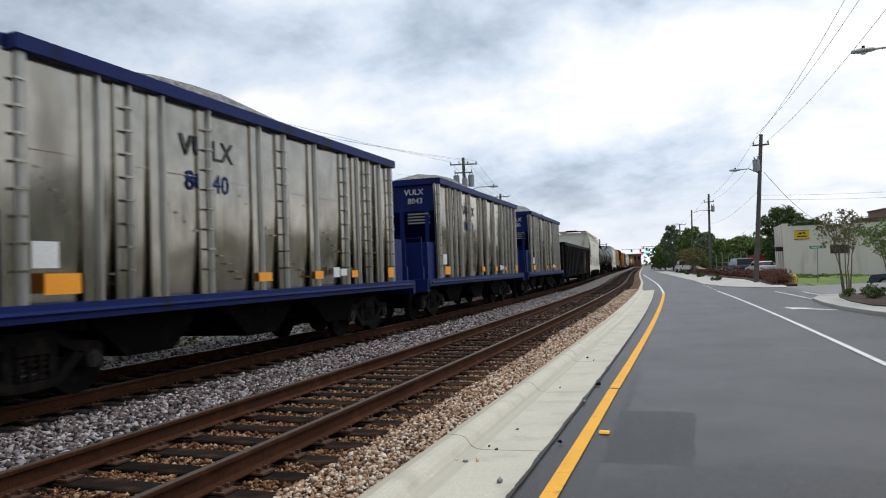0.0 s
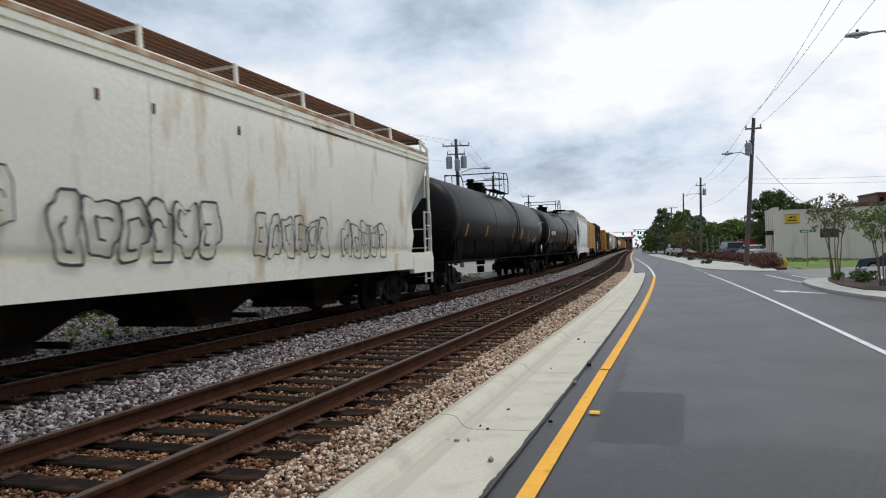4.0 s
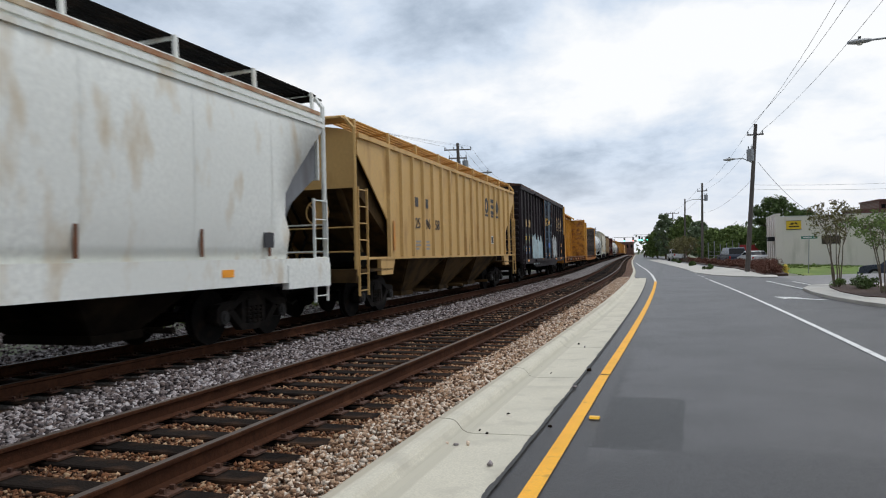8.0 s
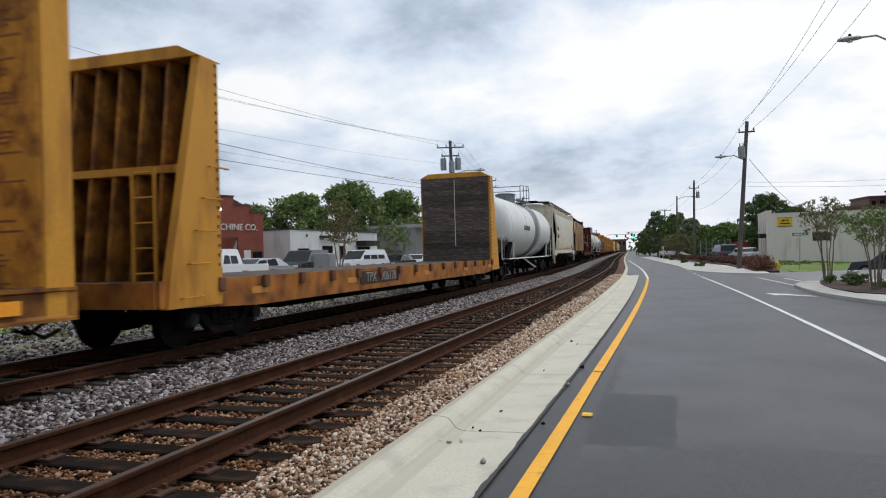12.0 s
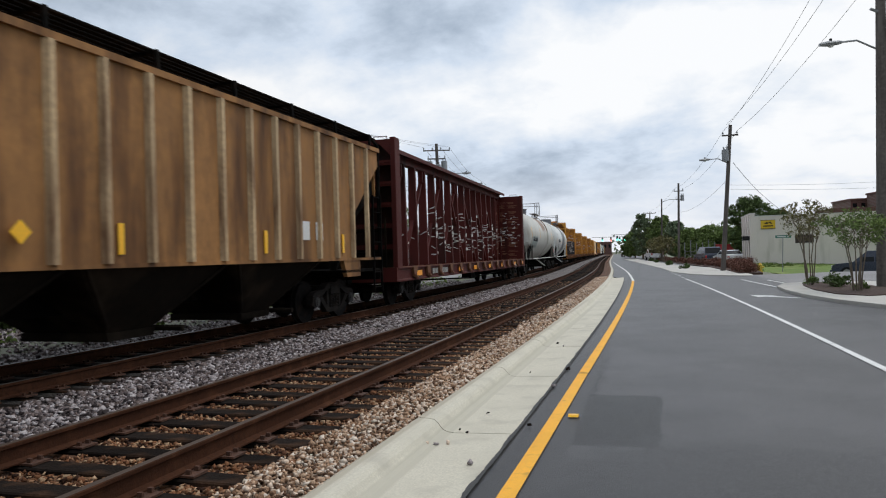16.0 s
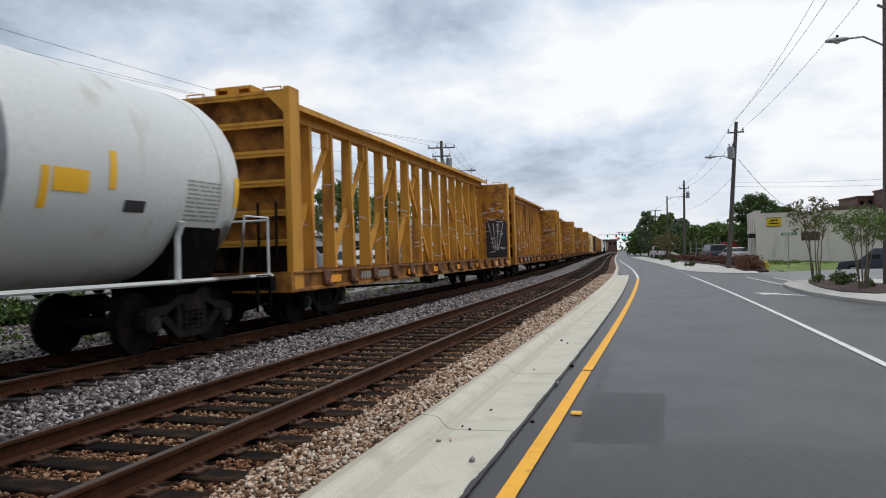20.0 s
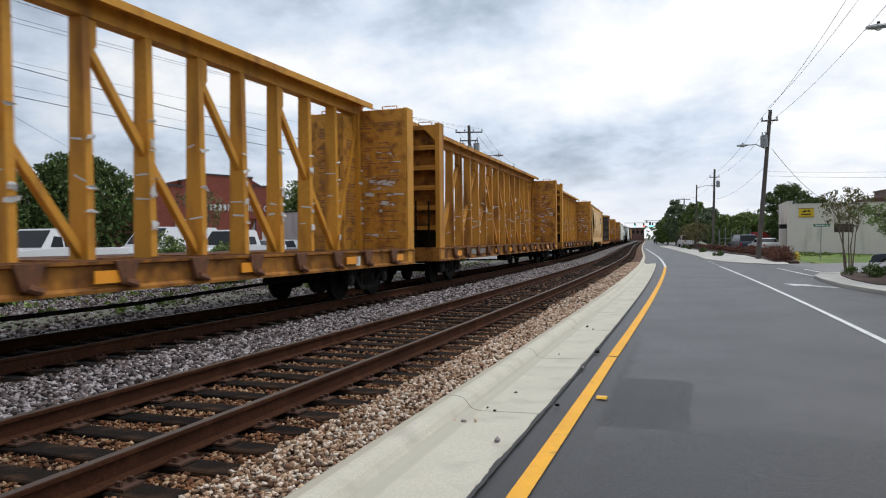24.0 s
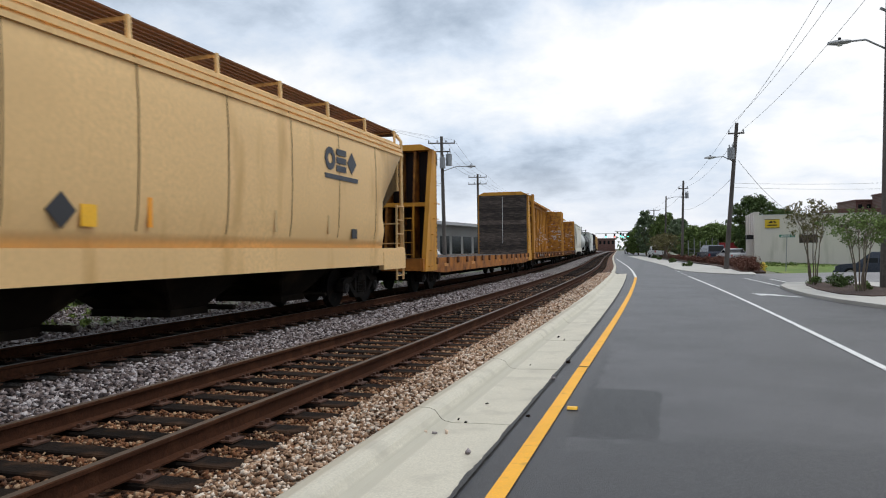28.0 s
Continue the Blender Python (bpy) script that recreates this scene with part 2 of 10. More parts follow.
M = {
    "asphalt": material("asphalt", (0.08, 0.078, 0.08), 0.46, grain=55, vary=0.55, stain=(0.055, 0.054, 0.055), stain_scale=1.3, stain_amount=0.45, bump=0.3, bump_scale=120, gloss=0.32),
    "pale_asphalt": material("pale_asphalt", (0.21, 0.2, 0.2), 0.65, grain=40, vary=0.3, stain=(0.17, 0.165, 0.165), stain_scale=0.5, stain_amount=0.4, bump=0.5, bump_scale=120),
    "tar": material("tar", (0.04, 0.039, 0.039), 0.7, vary=0.3, grain=60, bump=0.4),
    "concrete": material("kerb_concrete", (0.55, 0.515, 0.42), 0.85, grain=60, vary=0.13, stain=(0.42, 0.39, 0.32), stain_scale=2.6, stain_amount=0.3, bump=0.12, bump_scale=150),
    "yellow_paint": material("road_paint_yellow", (0.86, 0.42, 0.03), 0.7, grain=90, vary=0.12, stain=(0.5, 0.26, 0.04), stain_scale=8, stain_amount=0.1),
    "white_paint": material("road_paint_white", (0.72, 0.72, 0.7), 0.7, grain=90, vary=0.1, stain=(0.35, 0.35, 0.35), stain_scale=5, stain_amount=0.2),
    # gravel beds coloured dark to stand in for shade between the loose stones
    "gravel_grey": gravel("gravel_grey", (0.015, 0.012, 0.012), (0.3, 0.265, 0.255), (0.07, 0.057, 0.054), 19),
    # oily stone, its colour darkened further for the shade under the train
    "gravel_oily_shaded": gravel("gravel_oily_shaded", (0.008, 0.007, 0.006), (0.07, 0.06, 0.052), (0.02, 0.016, 0.013), 24),
    "gravel_tan": gravel("gravel_tan", (0.04, 0.026, 0.016), (0.34, 0.26, 0.19), (0.12, 0.08, 0.05), 24),
    "gravel_rust": gravel("gravel_rust", (0.018, 0.008, 0.0045), (0.22, 0.1, 0.046), (0.06, 0.025, 0.012), 21),
    "stone_grey": rubble("stone_grey", [(0.035, 0.027, 0.027), (0.2, 0.165, 0.16), (0.1, 0.08, 0.08), (0.33, 0.29, 0.29), (0.15, 0.115, 0.105), (0.46, 0.42, 0.42)]),
    "stone_tan": rubble("stone_tan", [(0.11, 0.06, 0.036), (0.52, 0.355, 0.24), (0.28, 0.165, 0.1), (0.68, 0.53, 0.41), (0.42, 0.265, 0.165), (0.76, 0.65, 0.54)]),
    "stone_rust": rubble("stone_rust", [(0.035, 0.015, 0.008), (0.23, 0.105, 0.05), (0.1, 0.042, 0.02), (0.32, 0.175, 0.095), (0.16, 0.066, 0.03), (0.42, 0.28, 0.17)]),
    "ground": material("verge_ground", (0.2, 0.19, 0.15), 0.95, grain=12, vary=0.3, stain=(0.09, 0.13, 0.045), stain_scale=0.25, stain_amount=0.7, bump=0.5, bump_scale=25),
    "grass": material("grass", (0.13, 0.2, 0.032), 0.9, grain=25, vary=0.4, stain=(0.25, 0.24, 0.08), stain_scale=0.6, stain_amount=0.3, bump=0.8, bump_scale=40),
    "grass_blade": material("grass_blade", (0.14, 0.2, 0.04), 0.8, grain=8, vary=0.4, island=0.4, bump=0),
    "mulch": material("mulch", (0.07, 0.04, 0.028), 0.95, grain=30, vary=0.4, bump=0.8, bump_scale=60),
    "tie": material("creosoted_wood", (0.015, 0.011, 0.009), 0.95, gloss=0.08, grain=18, vary=0.35, stain=(0.07, 0.038, 0.022), stain_scale=3, per_object=0.45, bump=0.5, bump_scale=40),
    "rail_side": material("rail_rust", (0.055, 0.0225, 0.012), 0.9, gloss=0.08, grain=25, vary=0.3, stain=(0.085, 0.036, 0.018), stain_scale=4, bump=0.3),
    "rail_head": material("rail_head_worn", (0.1, 0.075, 0.06), 0.5, metal=0.5, grain=60, vary=0.25, bump=0.05),
    "plate": material("tie_plate_rust", (0.075, 0.03, 0.015), 0.85, grain=25, vary=0.35, bump=0.4),
}


def worn_patch(m, centre, size, turned, colour, square=False, soft=0.45):
    """A soft-edged darker area with its own place and shape, such as an old repair."""
    t = m.node_tree
    p = t.nodes["Principled BSDF"]
    old = p.inputs["Base Color"].links[0].from_socket
    co, mp, no = t.nodes.new("ShaderNodeTexCoord"), t.nodes.new("ShaderNodeMapping"), t.nodes.new("ShaderNodeTexNoise")
    mp.vector_type = "TEXTURE"
    mp.inputs["Location"].default_value, mp.inputs["Rotation"].default_value, mp.inputs["Scale"].default_value = centre, (0, 0, turned), size
    t.links.new(co.outputs["Object"], mp.inputs[0])
    no.inputs["Scale"].default_value, no.inputs["Detail"].default_value = 3.0, 5
    t.links.new(co.outputs["Object"], no.inputs["Vector"])
    po, ln, ad, rg, mx = (t.nodes.new(k) for k in ("ShaderNodeVectorMath", "ShaderNodeVectorMath", "ShaderNodeMath", "ShaderNodeMapRange", "ShaderNodeMix"))
    po.operation, ln.operation, ad.operation = "MULTIPLY", "LENGTH", "ADD"
    t.links.new(mp.outputs[0], po.inputs[0])
    t.links.new(mp.outputs[0], po.inputs[1])
    last = po.outputs[0]
    for _ in range(2 if square else 0):
        q = t.nodes.new("ShaderNodeVectorMath")
        q.operation = "MULTIPLY"
        t.links.new(last, q.inputs[0])
        t.links.new(last, q.inputs[1])
        last = q.outputs[0]
    t.links.new(last, ln.inputs[0])
    t.links.new(ln.outputs["Value"], ad.inputs[0])
    t.links.new(no.outputs[0], ad.inputs[1])
    for i, x in enumerate((1.3, 1.3 + soft, 0.9, 0.0)):
        rg.inputs[i + 1].default_value = x
    t.links.new(ad.outputs[0], rg.inputs[0])
    mx.data_type, mx.inputs["B"].default_value = "RGBA", (*colour, 1)
    t.links.new(rg.outputs[0], mx.inputs["Factor"])
    t.links.new(old, mx.inputs["A"])
    t.links.new(mx.outputs["Result"], p.inputs["Base Color"])

# ---- the line of the railway ----
STEP = 0.25
ARC = np.arange(-560, 800, STEP)
ZERO = int(560 / STEP)
RAIL_Z = 0.258          # rail top over the road
FAR = -4.14             # centre of the second track from the first
turn = np.where(ARC < -40, 0, np.where(ARC < 25, 0.0011736, np.where(ARC < 70, 0.0011563, np.where(ARC < 160, -0.0001494, 0))))
HEAD = 0.004116 + np.cumsum(turn) * STEP
HEAD -= HEAD[ZERO] - 0.004116
LX, LY = -np.cumsum(np.sin(HEAD)) * STEP, np.cumsum(np.cos(HEAD)) * STEP
LX, LY = LX - LX[ZERO] - 4.2774, LY - LY[ZERO]
SIDE = FAR + 1.55
_q = np.stack([LX + np.cos(HEAD) * SIDE, LY + np.sin(HEAD) * SIDE], 1)
SIDE_ARC = np.concatenate([[0], np.cumsum(np.linalg.norm(np.diff(_q, axis=0), axis=1))])
SIDE_ARC -= SIDE_ARC[ZERO]


def on(s, o=0.0, z=0.0):
    """The place s metres along the first track and o metres to its right."""
    h = np.interp(s, ARC, HEAD)
    return Vector((np.interp(s, ARC, LX) + math.cos(h) * o, np.interp(s, ARC, LY) + math.sin(h) * o, z))


def heading(s):
    return float(np.interp(s, ARC, HEAD))


def stand(s, o=0.0, z=0.0, turned=0.0):
    """A pose beside the track: y runs along it, x to its right."""
    p = on(s, o, z)
    return pose(p.x, p.y, p.z, 0, 0, math.degrees(heading(s)) + turned)


# ---- mesh tools ----
def mesh_of(bm, mat, smooth=False):
    me = bpy.data.meshes.new("mesh")
    bm.normal_update()
    bm.to_mesh(me)
    bm.free()
    for m in (mat if isinstance(mat, (list, tuple)) else [mat]):
        me.materials.append(m)
    if smooth:
        for p in me.polygons:
            p.use_smooth = True
    return me


def part(name, bm, mat, parent=None, label="", smooth=False):
    """Links a bmesh (or a finished mesh) as one object under a thing or a part."""
    me = bm if isinstance(bm, bpy.types.Mesh) else mesh_of(bm, mat, smooth)
    ob = new(name, me)
    ob.parent = parent
    if label:
        ob["label"] = label
    return ob


def thing(name, label, category, m=None, group="", kind=""):
    ob = new(name)
    ob.empty_display_size = 0.2
    if m is not None:
        ob.matrix_basis = m
    return tagged(ob, label, category, group, kind)


def box(bm, x0, x1, y0, y1, z0, z1, mi=0):
    v = [bm.verts.new((x, y, z)) for z in (z0, z1) for y in (y0, y1) for x in (x0, x1)]
    for q in ((0, 2, 3, 1), (4, 5, 7, 6), (0, 1, 5, 4), (2, 6, 7, 3), (0, 4, 6, 2), (1, 3, 7, 5)):
        bm.faces.new([v[i] for i in q]).material_index = mi
    return v


def soft_box(x0, x1, y0, y1, z0, z1, r=0.01, seg=1):
    bm = bmesh.new()
    box(bm, x0, x1, y0, y1, z0, z1)
    bmesh.ops.bevel(bm, geom=bm.edges[:], offset=r, segments=seg, affect="EDGES")
    return bm


def prism(bm, poly, a0, a1, axis="y", mi=0):
    """A polygon swept along an axis: poly in (x, z) for y, (y, z) for x, (x, y) for z."""
    def at(p, a):
        return {"y": (p[0], a, p[1]), "x": (a, p[0], p[1]), "z": (p[0], p[1], a)}[axis]
    lo, hi = [bm.verts.new(at(p, a0)) for p in poly], [bm.verts.new(at(p, a1)) for p in poly]
    n = len(poly)
    for i in range(n):
        bm.faces.new((lo[i], lo[(i + 1) % n], hi[(i + 1) % n], hi[i])).material_index = mi
    bm.faces.new(lo[::-1]).material_index = mi
    bm.faces.new(hi).material_index = mi


def fix(bm):
    bmesh.ops.recalc_face_normals(bm, faces=bm.faces[:])
    return bm


def rod(bm, a, b, r, seg=6, r2=None, mi=0, cap=True):
    """A round bar from a to b."""
    a, b = Vector(a), Vector(b)
    d = (b - a).normalized()
    u = d.orthogonal().normalized()
    w = d.cross(u)
    r2 = r if r2 is None else r2
    ra = [bm.verts.new(a + (u * math.cos(k) + w * math.sin(k)) * r) for k in (2 * math.pi * i / seg for i in range(seg))]
    rb = [bm.verts.new(b + (u * math.cos(k) + w * math.sin(k)) * r2) for k in (2 * math.pi * i / seg for i in range(seg))]
    for i in range(seg):
        bm.faces.new((ra[i], ra[(i + 1) % seg], rb[(i + 1) % seg], rb[i])).material_index = mi
    if cap:
        bm.faces.new(ra[::-1]).material_index = mi
        bm.faces.new(rb).material_index = mi


def pipe(bm, pts, r, seg=6):
    """One bent round tube through the points."""
    pts = [Vector(p) for p in pts]
    u = (pts[1] - pts[0]).orthogonal().normalized()
    rings = []
    for i, p in enumerate(pts):
        a = (p - pts[i - 1]).normalized() if i else (pts[1] - p).normalized()
        b = (pts[i + 1] - p).normalized() if i + 1 < len(pts) else a
        d = (a + b).normalized()
        u = (u - d * u.dot(d)).normalized()
        w = d.cross(u)
        rings.append([bm.verts.new(p + (u * math.cos(k) + w * math.sin(k)) * r) for k in (2 * math.pi * q / seg for q in range(seg))])
    for a, b in zip(rings, rings[1:]):
        for i in range(seg):
            bm.faces.new((a[i], a[(i + 1) % seg], b[(i + 1) % seg], b[i]))
    bm.faces.new(rings[0][::-1])
    bm.faces.new(rings[-1])


def beam(bm, a, b, w, d, side=(1, 0, 0)):
    """A square bar from a to b, w wide along side and d deep across it."""
    a, b = Vector(a), Vector(b)
    n = (b - a).normalized()
    s = Vector(side)
    s = (s - n * s.dot(n)).normalized()
    u = n.cross(s)
    c = [(s * i * w / 2 + u * j * d / 2) for i, j in ((-1, -1), (1, -1), (1, 1), (-1, 1))]
    va, vb = [bm.verts.new(a + k) for k in c], [bm.verts.new(b + k) for k in c]
    for i in range(4):
        bm.faces.new((va[i], va[(i + 1) % 4], vb[(i + 1) % 4], vb[i]))
    bm.faces.new(va[::-1])
    bm.faces.new(vb)


def ribbon(s0, s1, step, profile, mat, mats=None):
    """A cross-section (o, z) swept along the track."""
    bm = bmesh.new()
    rows = []
    n = max(2, int(round((s1 - s0) / step)) + 1)
    for s in np.linspace(s0, s1, n):
        rows.append([bm.verts.new(on(s, o(s) if callable(o) else o, z)) for o, z in profile])
    for a, b in zip(rows, rows[1:]):
        for i in range(len(profile) - 1):
            f = bm.faces.new((a[i], a[i + 1], b[i + 1], b[i]))
            if mats:
                f.material_index = mats[i]
    fix(bm)
    return bm


def writing(name, text, size, mat, parent, m, thick=0.004):
    """Letters in the built-in font, as a mesh lying on a surface (text runs along local x, faces local z)."""
    c = bpy.data.curves.new("letters", "FONT")
    c.body, c.size, c.extrude, c.align_x, c.align_y = text, size, thick, "CENTER", "CENTER"
    c.resolution_u = 2
    tmp = bpy.data.objects.new("letters", c)
    scene.collection.objects.link(tmp)
    me = bpy.data.meshes.new_from_object(tmp.evaluated_get(bpy.context.evaluated_depsgraph_get()))
    bpy.data.objects.remove(tmp)
    me.materials.clear()
    me.materials.append(mat)
    ob = new(name, me)
    ob.parent, ob.matrix_basis = parent, m
    return ob


def mesh_from(verts, faces, mat):
    me = bpy.data.meshes.new("mesh")
    nv, nf, k = len(verts), len(faces), faces.shape[1]
    me.vertices.add(nv)
    me.vertices.foreach_set("co", verts.astype(np.float32).ravel())
    me.loops.add(nf * k)
    me.loops.foreach_set("vertex_index", faces.astype(np.int32).ravel())
    me.polygons.add(nf)
    me.polygons.foreach_set("loop_start", np.arange(0, nf * k, k, dtype=np.int32))
    me.materials.append(mat)
    me.update(calc_edges=True)
    me.validate()
    return me


rand = np.random.default_rng(7)


def stones(places, sizes, mat):
    """Broken stones: one chipped, skewed block at each place."""
    base = np.array([(x, y, z) for z in (-1, 1) for y in (-1, 1) for x in (-1, 1)], float)
    quad = np.array([(0, 2, 3, 1), (4, 5, 7, 6), (0, 1, 5, 4), (2, 6, 7, 3), (0, 4, 6, 2), (1, 3, 7, 5)])
    n = len(places)
    v = base[None] * rand.uniform(0.32, 1.0, (n, 1, 3)) * rand.uniform(0.6, 1.05, (n, 8, 1)) + rand.uniform(-0.22, 0.22, (n, 8, 3))
    q = rand.normal(size=(n, 4))
    q /= np.linalg.norm(q, axis=1)[:, None]
    w, x, y, z = q.T
    rot = np.stack([1 - 2 * (y * y + z * z), 2 * (x * y - z * w), 2 * (x * z + y * w), 2 * (x * y + z * w), 1 - 2 * (x * x + z * z), 2 * (y * z - x * w), 2 * (x * z - y * w), 2 * (y * z + x * w), 1 - 2 * (x * x + y * y)], 1).reshape(n, 3, 3)
    v = np.einsum("nij,nkj->nki", rot, v) * sizes[:, None, None] * np.array([1, 1, 0.8])
    v = v + places[:, None, :]
    f = quad[None] + (np.arange(n) * 8)[:, None, None]
    return mesh_from(v.reshape(-1, 3), f.reshape(-1, 4), mat)


# ---- ground, road and kerbs ----
def blend(a, b, v):
    k = min(max((v - a) / (b - a), 0.0), 1.0)
    return k * k * (3 - 2 * k)


def ground_z(s, o):
    """Height of the land: level along the road, falling away a little past the side street."""
    dip = -0.85 * blend(11, 19, o) * (1 - blend(58, 72, s) * (1 - blend(16, 30, o) * 0.5))
    rise = 0.32 * blend(-5.8, -6.8, o)
    return -0.07 + rise + dip * (1 - blend(120, 160, s)) * blend(-30, 0, s) + 0.14 * blend(60, 72, s) * blend(12, 14, o) * (1 - blend(15, 22, o))


def land():
    bm = bmesh.new()
    ss = [-2600, -900, -300, -100, -50, -25, *range(-10, 100, 5), 110, 130, 150, 170, 200, 260, 400, 700, 1200, 2600]
    oo = [-2600, -900, -300, -120, -60, -40, -28, -20, -14, -9, -7.5, -6.8, -6.5, -6.15, -5.8, 0, 5, 9, 10, 11, *np.arange(12, 24, 1.5), 26, 30, 40, 60, 120, 300, 900, 2600]
    rows = []
    for s in ss:
        row = []
        for o in oo:
            k = min(max(s, -100), 150)
            p, d = on(k, 0), heading(k)
            e = s - k
            row.append(bm.verts.new((p.x + math.cos(d) * o - math.sin(d) * e, p.y + math.sin(d) * o + math.cos(d) * e, ground_z(s, o))))
        rows.append(row)
    for a, b in zip(rows, rows[1:]):
        for i in range(len(oo) - 1):
            bm.faces.new((a[i], a[i + 1], b[i + 1], b[i]))
    fix(bm)
    return tagged(part("ground", bm, M["ground"], None, smooth=True), "dry earth and weedy grass verge beside the railway", "ground", kind="structure")


land()


def sheet(name, pts, z, mat, label, category, thick=0.05, parent=None):
    """A slab over a plan outline given in (s, o)."""
    bm = bmesh.new()
    top = [bm.verts.new(on(s, o, z)) for s, o in pts]
    low = [bm.verts.new(on(s, o, z - thick)) for s, o in pts]
    n = len(pts)
    bm.faces.new(top)
    for i in range(n):
        bm.faces.new((top[i], low[i], low[(i + 1) % n], top[(i + 1) % n]))
    bmesh.ops.triangulate(bm, faces=bm.faces[:])
    fix(bm)
    ob = part(name, bm, mat, parent)
    if parent is None:
        tagged(ob, label, category, kind="structure")
    return ob


# the carriageway: one strip along the track
tagged(part("road", ribbon(-300, 420, 2.5, [(lambda s: 2.93 - 0.75 * blend(44, 47, s), -0.1), (lambda s: 2.93 - 0.75 * blend(44, 47, s), 0.0), (5.0, 0.012), (8.6, 0.0), (10.3, -0.005), (10.3, -0.1)], None), M["asphalt"]),
       "grey worn asphalt road beside the railway", "road", kind="structure")
# the side street on the right
sheet("side_street", [(34, 10.2), (34.5, 12.2), (36, 14), (36, 60), (49.5, 60), (48.5, 15.5), (46.6, 12.4), (46, 10.2)], -0.012, M["pale_asphalt"], "pale grey asphalt side street joining the road", "road", 0.9)
# old trench repair in the asphalt
worn_patch(M["asphalt"], (-0.62, 7.2, 0), (0.5, 1.12, 1.0), 0.0, (0.02, 0.02, 0.02), True, 0.3)
worn_patch(M["asphalt"], (-1.16, 4.2, 0), (0.3, 7.5, 1.0), 0.0, (0.028, 0.027, 0.028))
worn_patch(M["asphalt"], (0.7, 4.4, 0), (1.5, 1.9, 1.0), 0.12, (0.045, 0.044, 0.045))
worn_patch(M["asphalt"], tuple(on(30, 3.15)), (0.25, 60, 1.0), heading(20), (0.055, 0.054, 0.055))

# dirt gathered along the foot of the kerb
worn_patch(M["concrete"], tuple(on(10, 2.29)), (0.05, 12, 1.0), heading(10), (0.44, 0.41, 0.33), soft=0.8)
worn_patch(M["concrete"], tuple(on(9, 2.02)), (0.05, 12, 1.0), heading(9), (0.4, 0.36, 0.28), soft=0.8)

# kerb and gutter in cast lengths with open joints
KERB = [(1.99, -0.15), (1.99, 0.115), (2.03, 0.13), (2.13, 0.127), (2.18, 0.115), (2.21, 0.09), (2.235, 0.055), (2.26, 0.028), (2.3, 0.01), (2.36, 0.002), (2.93, 0.016), (2.93, -0.15)]
kerb = thing("kerb", "pale concrete kerb and gutter cast in lengths along the road", "kerb", kind="structure")
joint = 6.28 - 3.05 * 12
while joint < 45.4:
    a, b = joint + 0.008, min(joint + 3.05 - 0.008, 45.5)
    bm = ribbon(a, b, 0.77, KERB, None)
    k = len(KERB)
    bm.verts.ensure_lookup_table()
    last = len(bm.verts) - k
    caps = [[bm.verts[q + i].co.copy() for i in range(k)] for q in (0, last)]
    for cap in caps:
        bm.faces.new([bm.verts.new(c) for c in cap])
    part("kerb_stone", fix(bm), M["concrete"], kerb)
    joint += 3.05
part("kerb_edge", ribbon(45.5, 400, 3, [(1.95, -0.1), (1.95, 0.1), (2.13, 0.1), (2.16, 0.0)], None), M["concrete"], kerb, "narrow concrete edge")

# ragged dark joint between gutter and asphalt
def tar_seam():
    r = random.Random(12)
    bm = bmesh.new()
    rows = [[bm.verts.new(on(s, 2.912 + 0.014 * r.random() - 0.014 * math.sin(s * 2.3) ** 8, 0.0185)), bm.verts.new(on(s, 2.945 + 0.012 * r.random(), 0.0185))] for s in np.arange(1.0, 45, 0.045)]
    for a, b in zip(rows, rows[1:]):
        bm.faces.new((a[0], a[1], b[1], b[0]))
    tagged(part("tar_seam", fix(bm), M["tar"]), "ragged dark joint between the gutter and the asphalt", "road joint", kind="structure")


tar_seam()

# painted lines
def painted(name, runs, mat, label):
    for s0, s1, o0, o1, w in runs:
        bm = ribbon(s0, s1, 1.0, [(lambda s: o0 + (o1 - o0) * (s - s0) / (s1 - s0), 0.016), (lambda s: o0 + (o1 - o0) * (s - s0) / (s1 - s0) + w, 0.016)], None)
        tagged(part(name, bm, mat), label, "road marking", kind="structure")


painted("yellow_line", [(-20, 9.62, 3.15, 3.15, 0.125), (9.68, 40, 3.15, 3.36, 0.13)], M["yellow_paint"], "solid yellow painted line along the gutter")
painted("yellow_line", [(40, 110, 3.36, 2.5, 0.13)], M["white_paint"], "faded pale painted edge line")
painted("white_line", [(-5, 11, 7.34, 6.94, 0.11), (11, 18.5, 6.94, 6.76, 0.11), (18.5, 41.5, 6.76, 6.2, 0.11)], M["white_paint"], "solid white painted lane line")
painted("white_line", [(30.3, 39, 9.05, 8.75, 0.12), (31.7, 38, 10.0, 9.8, 0.12)], M["white_paint"], "white painted line at the side street")
painted("white_line", [(43 + 3 * k, 43.8 + 3 * k, 6.2, 6.2, 0.12) for k in range(4)], M["white_paint"], "short white painted dash")


def lane_arrow():
    bm = bmesh.new()
    bm.faces.new([bm.verts.new(on(s, o, 0.014)) for s, o in [(24.4, 8.52), (24.5, 8.68), (25.6, 7.98), (25.75, 8.15), (26.3, 7.35), (25.1, 7.5), (25.3, 7.72)]])
    bmesh.ops.triangulate(bm, faces=bm.faces[:])
    tagged(part("arrow_mark", fix(bm), M["white_paint"]), "white painted turn arrow on the asphalt", "road marking", kind="structure")


lane_arrow()

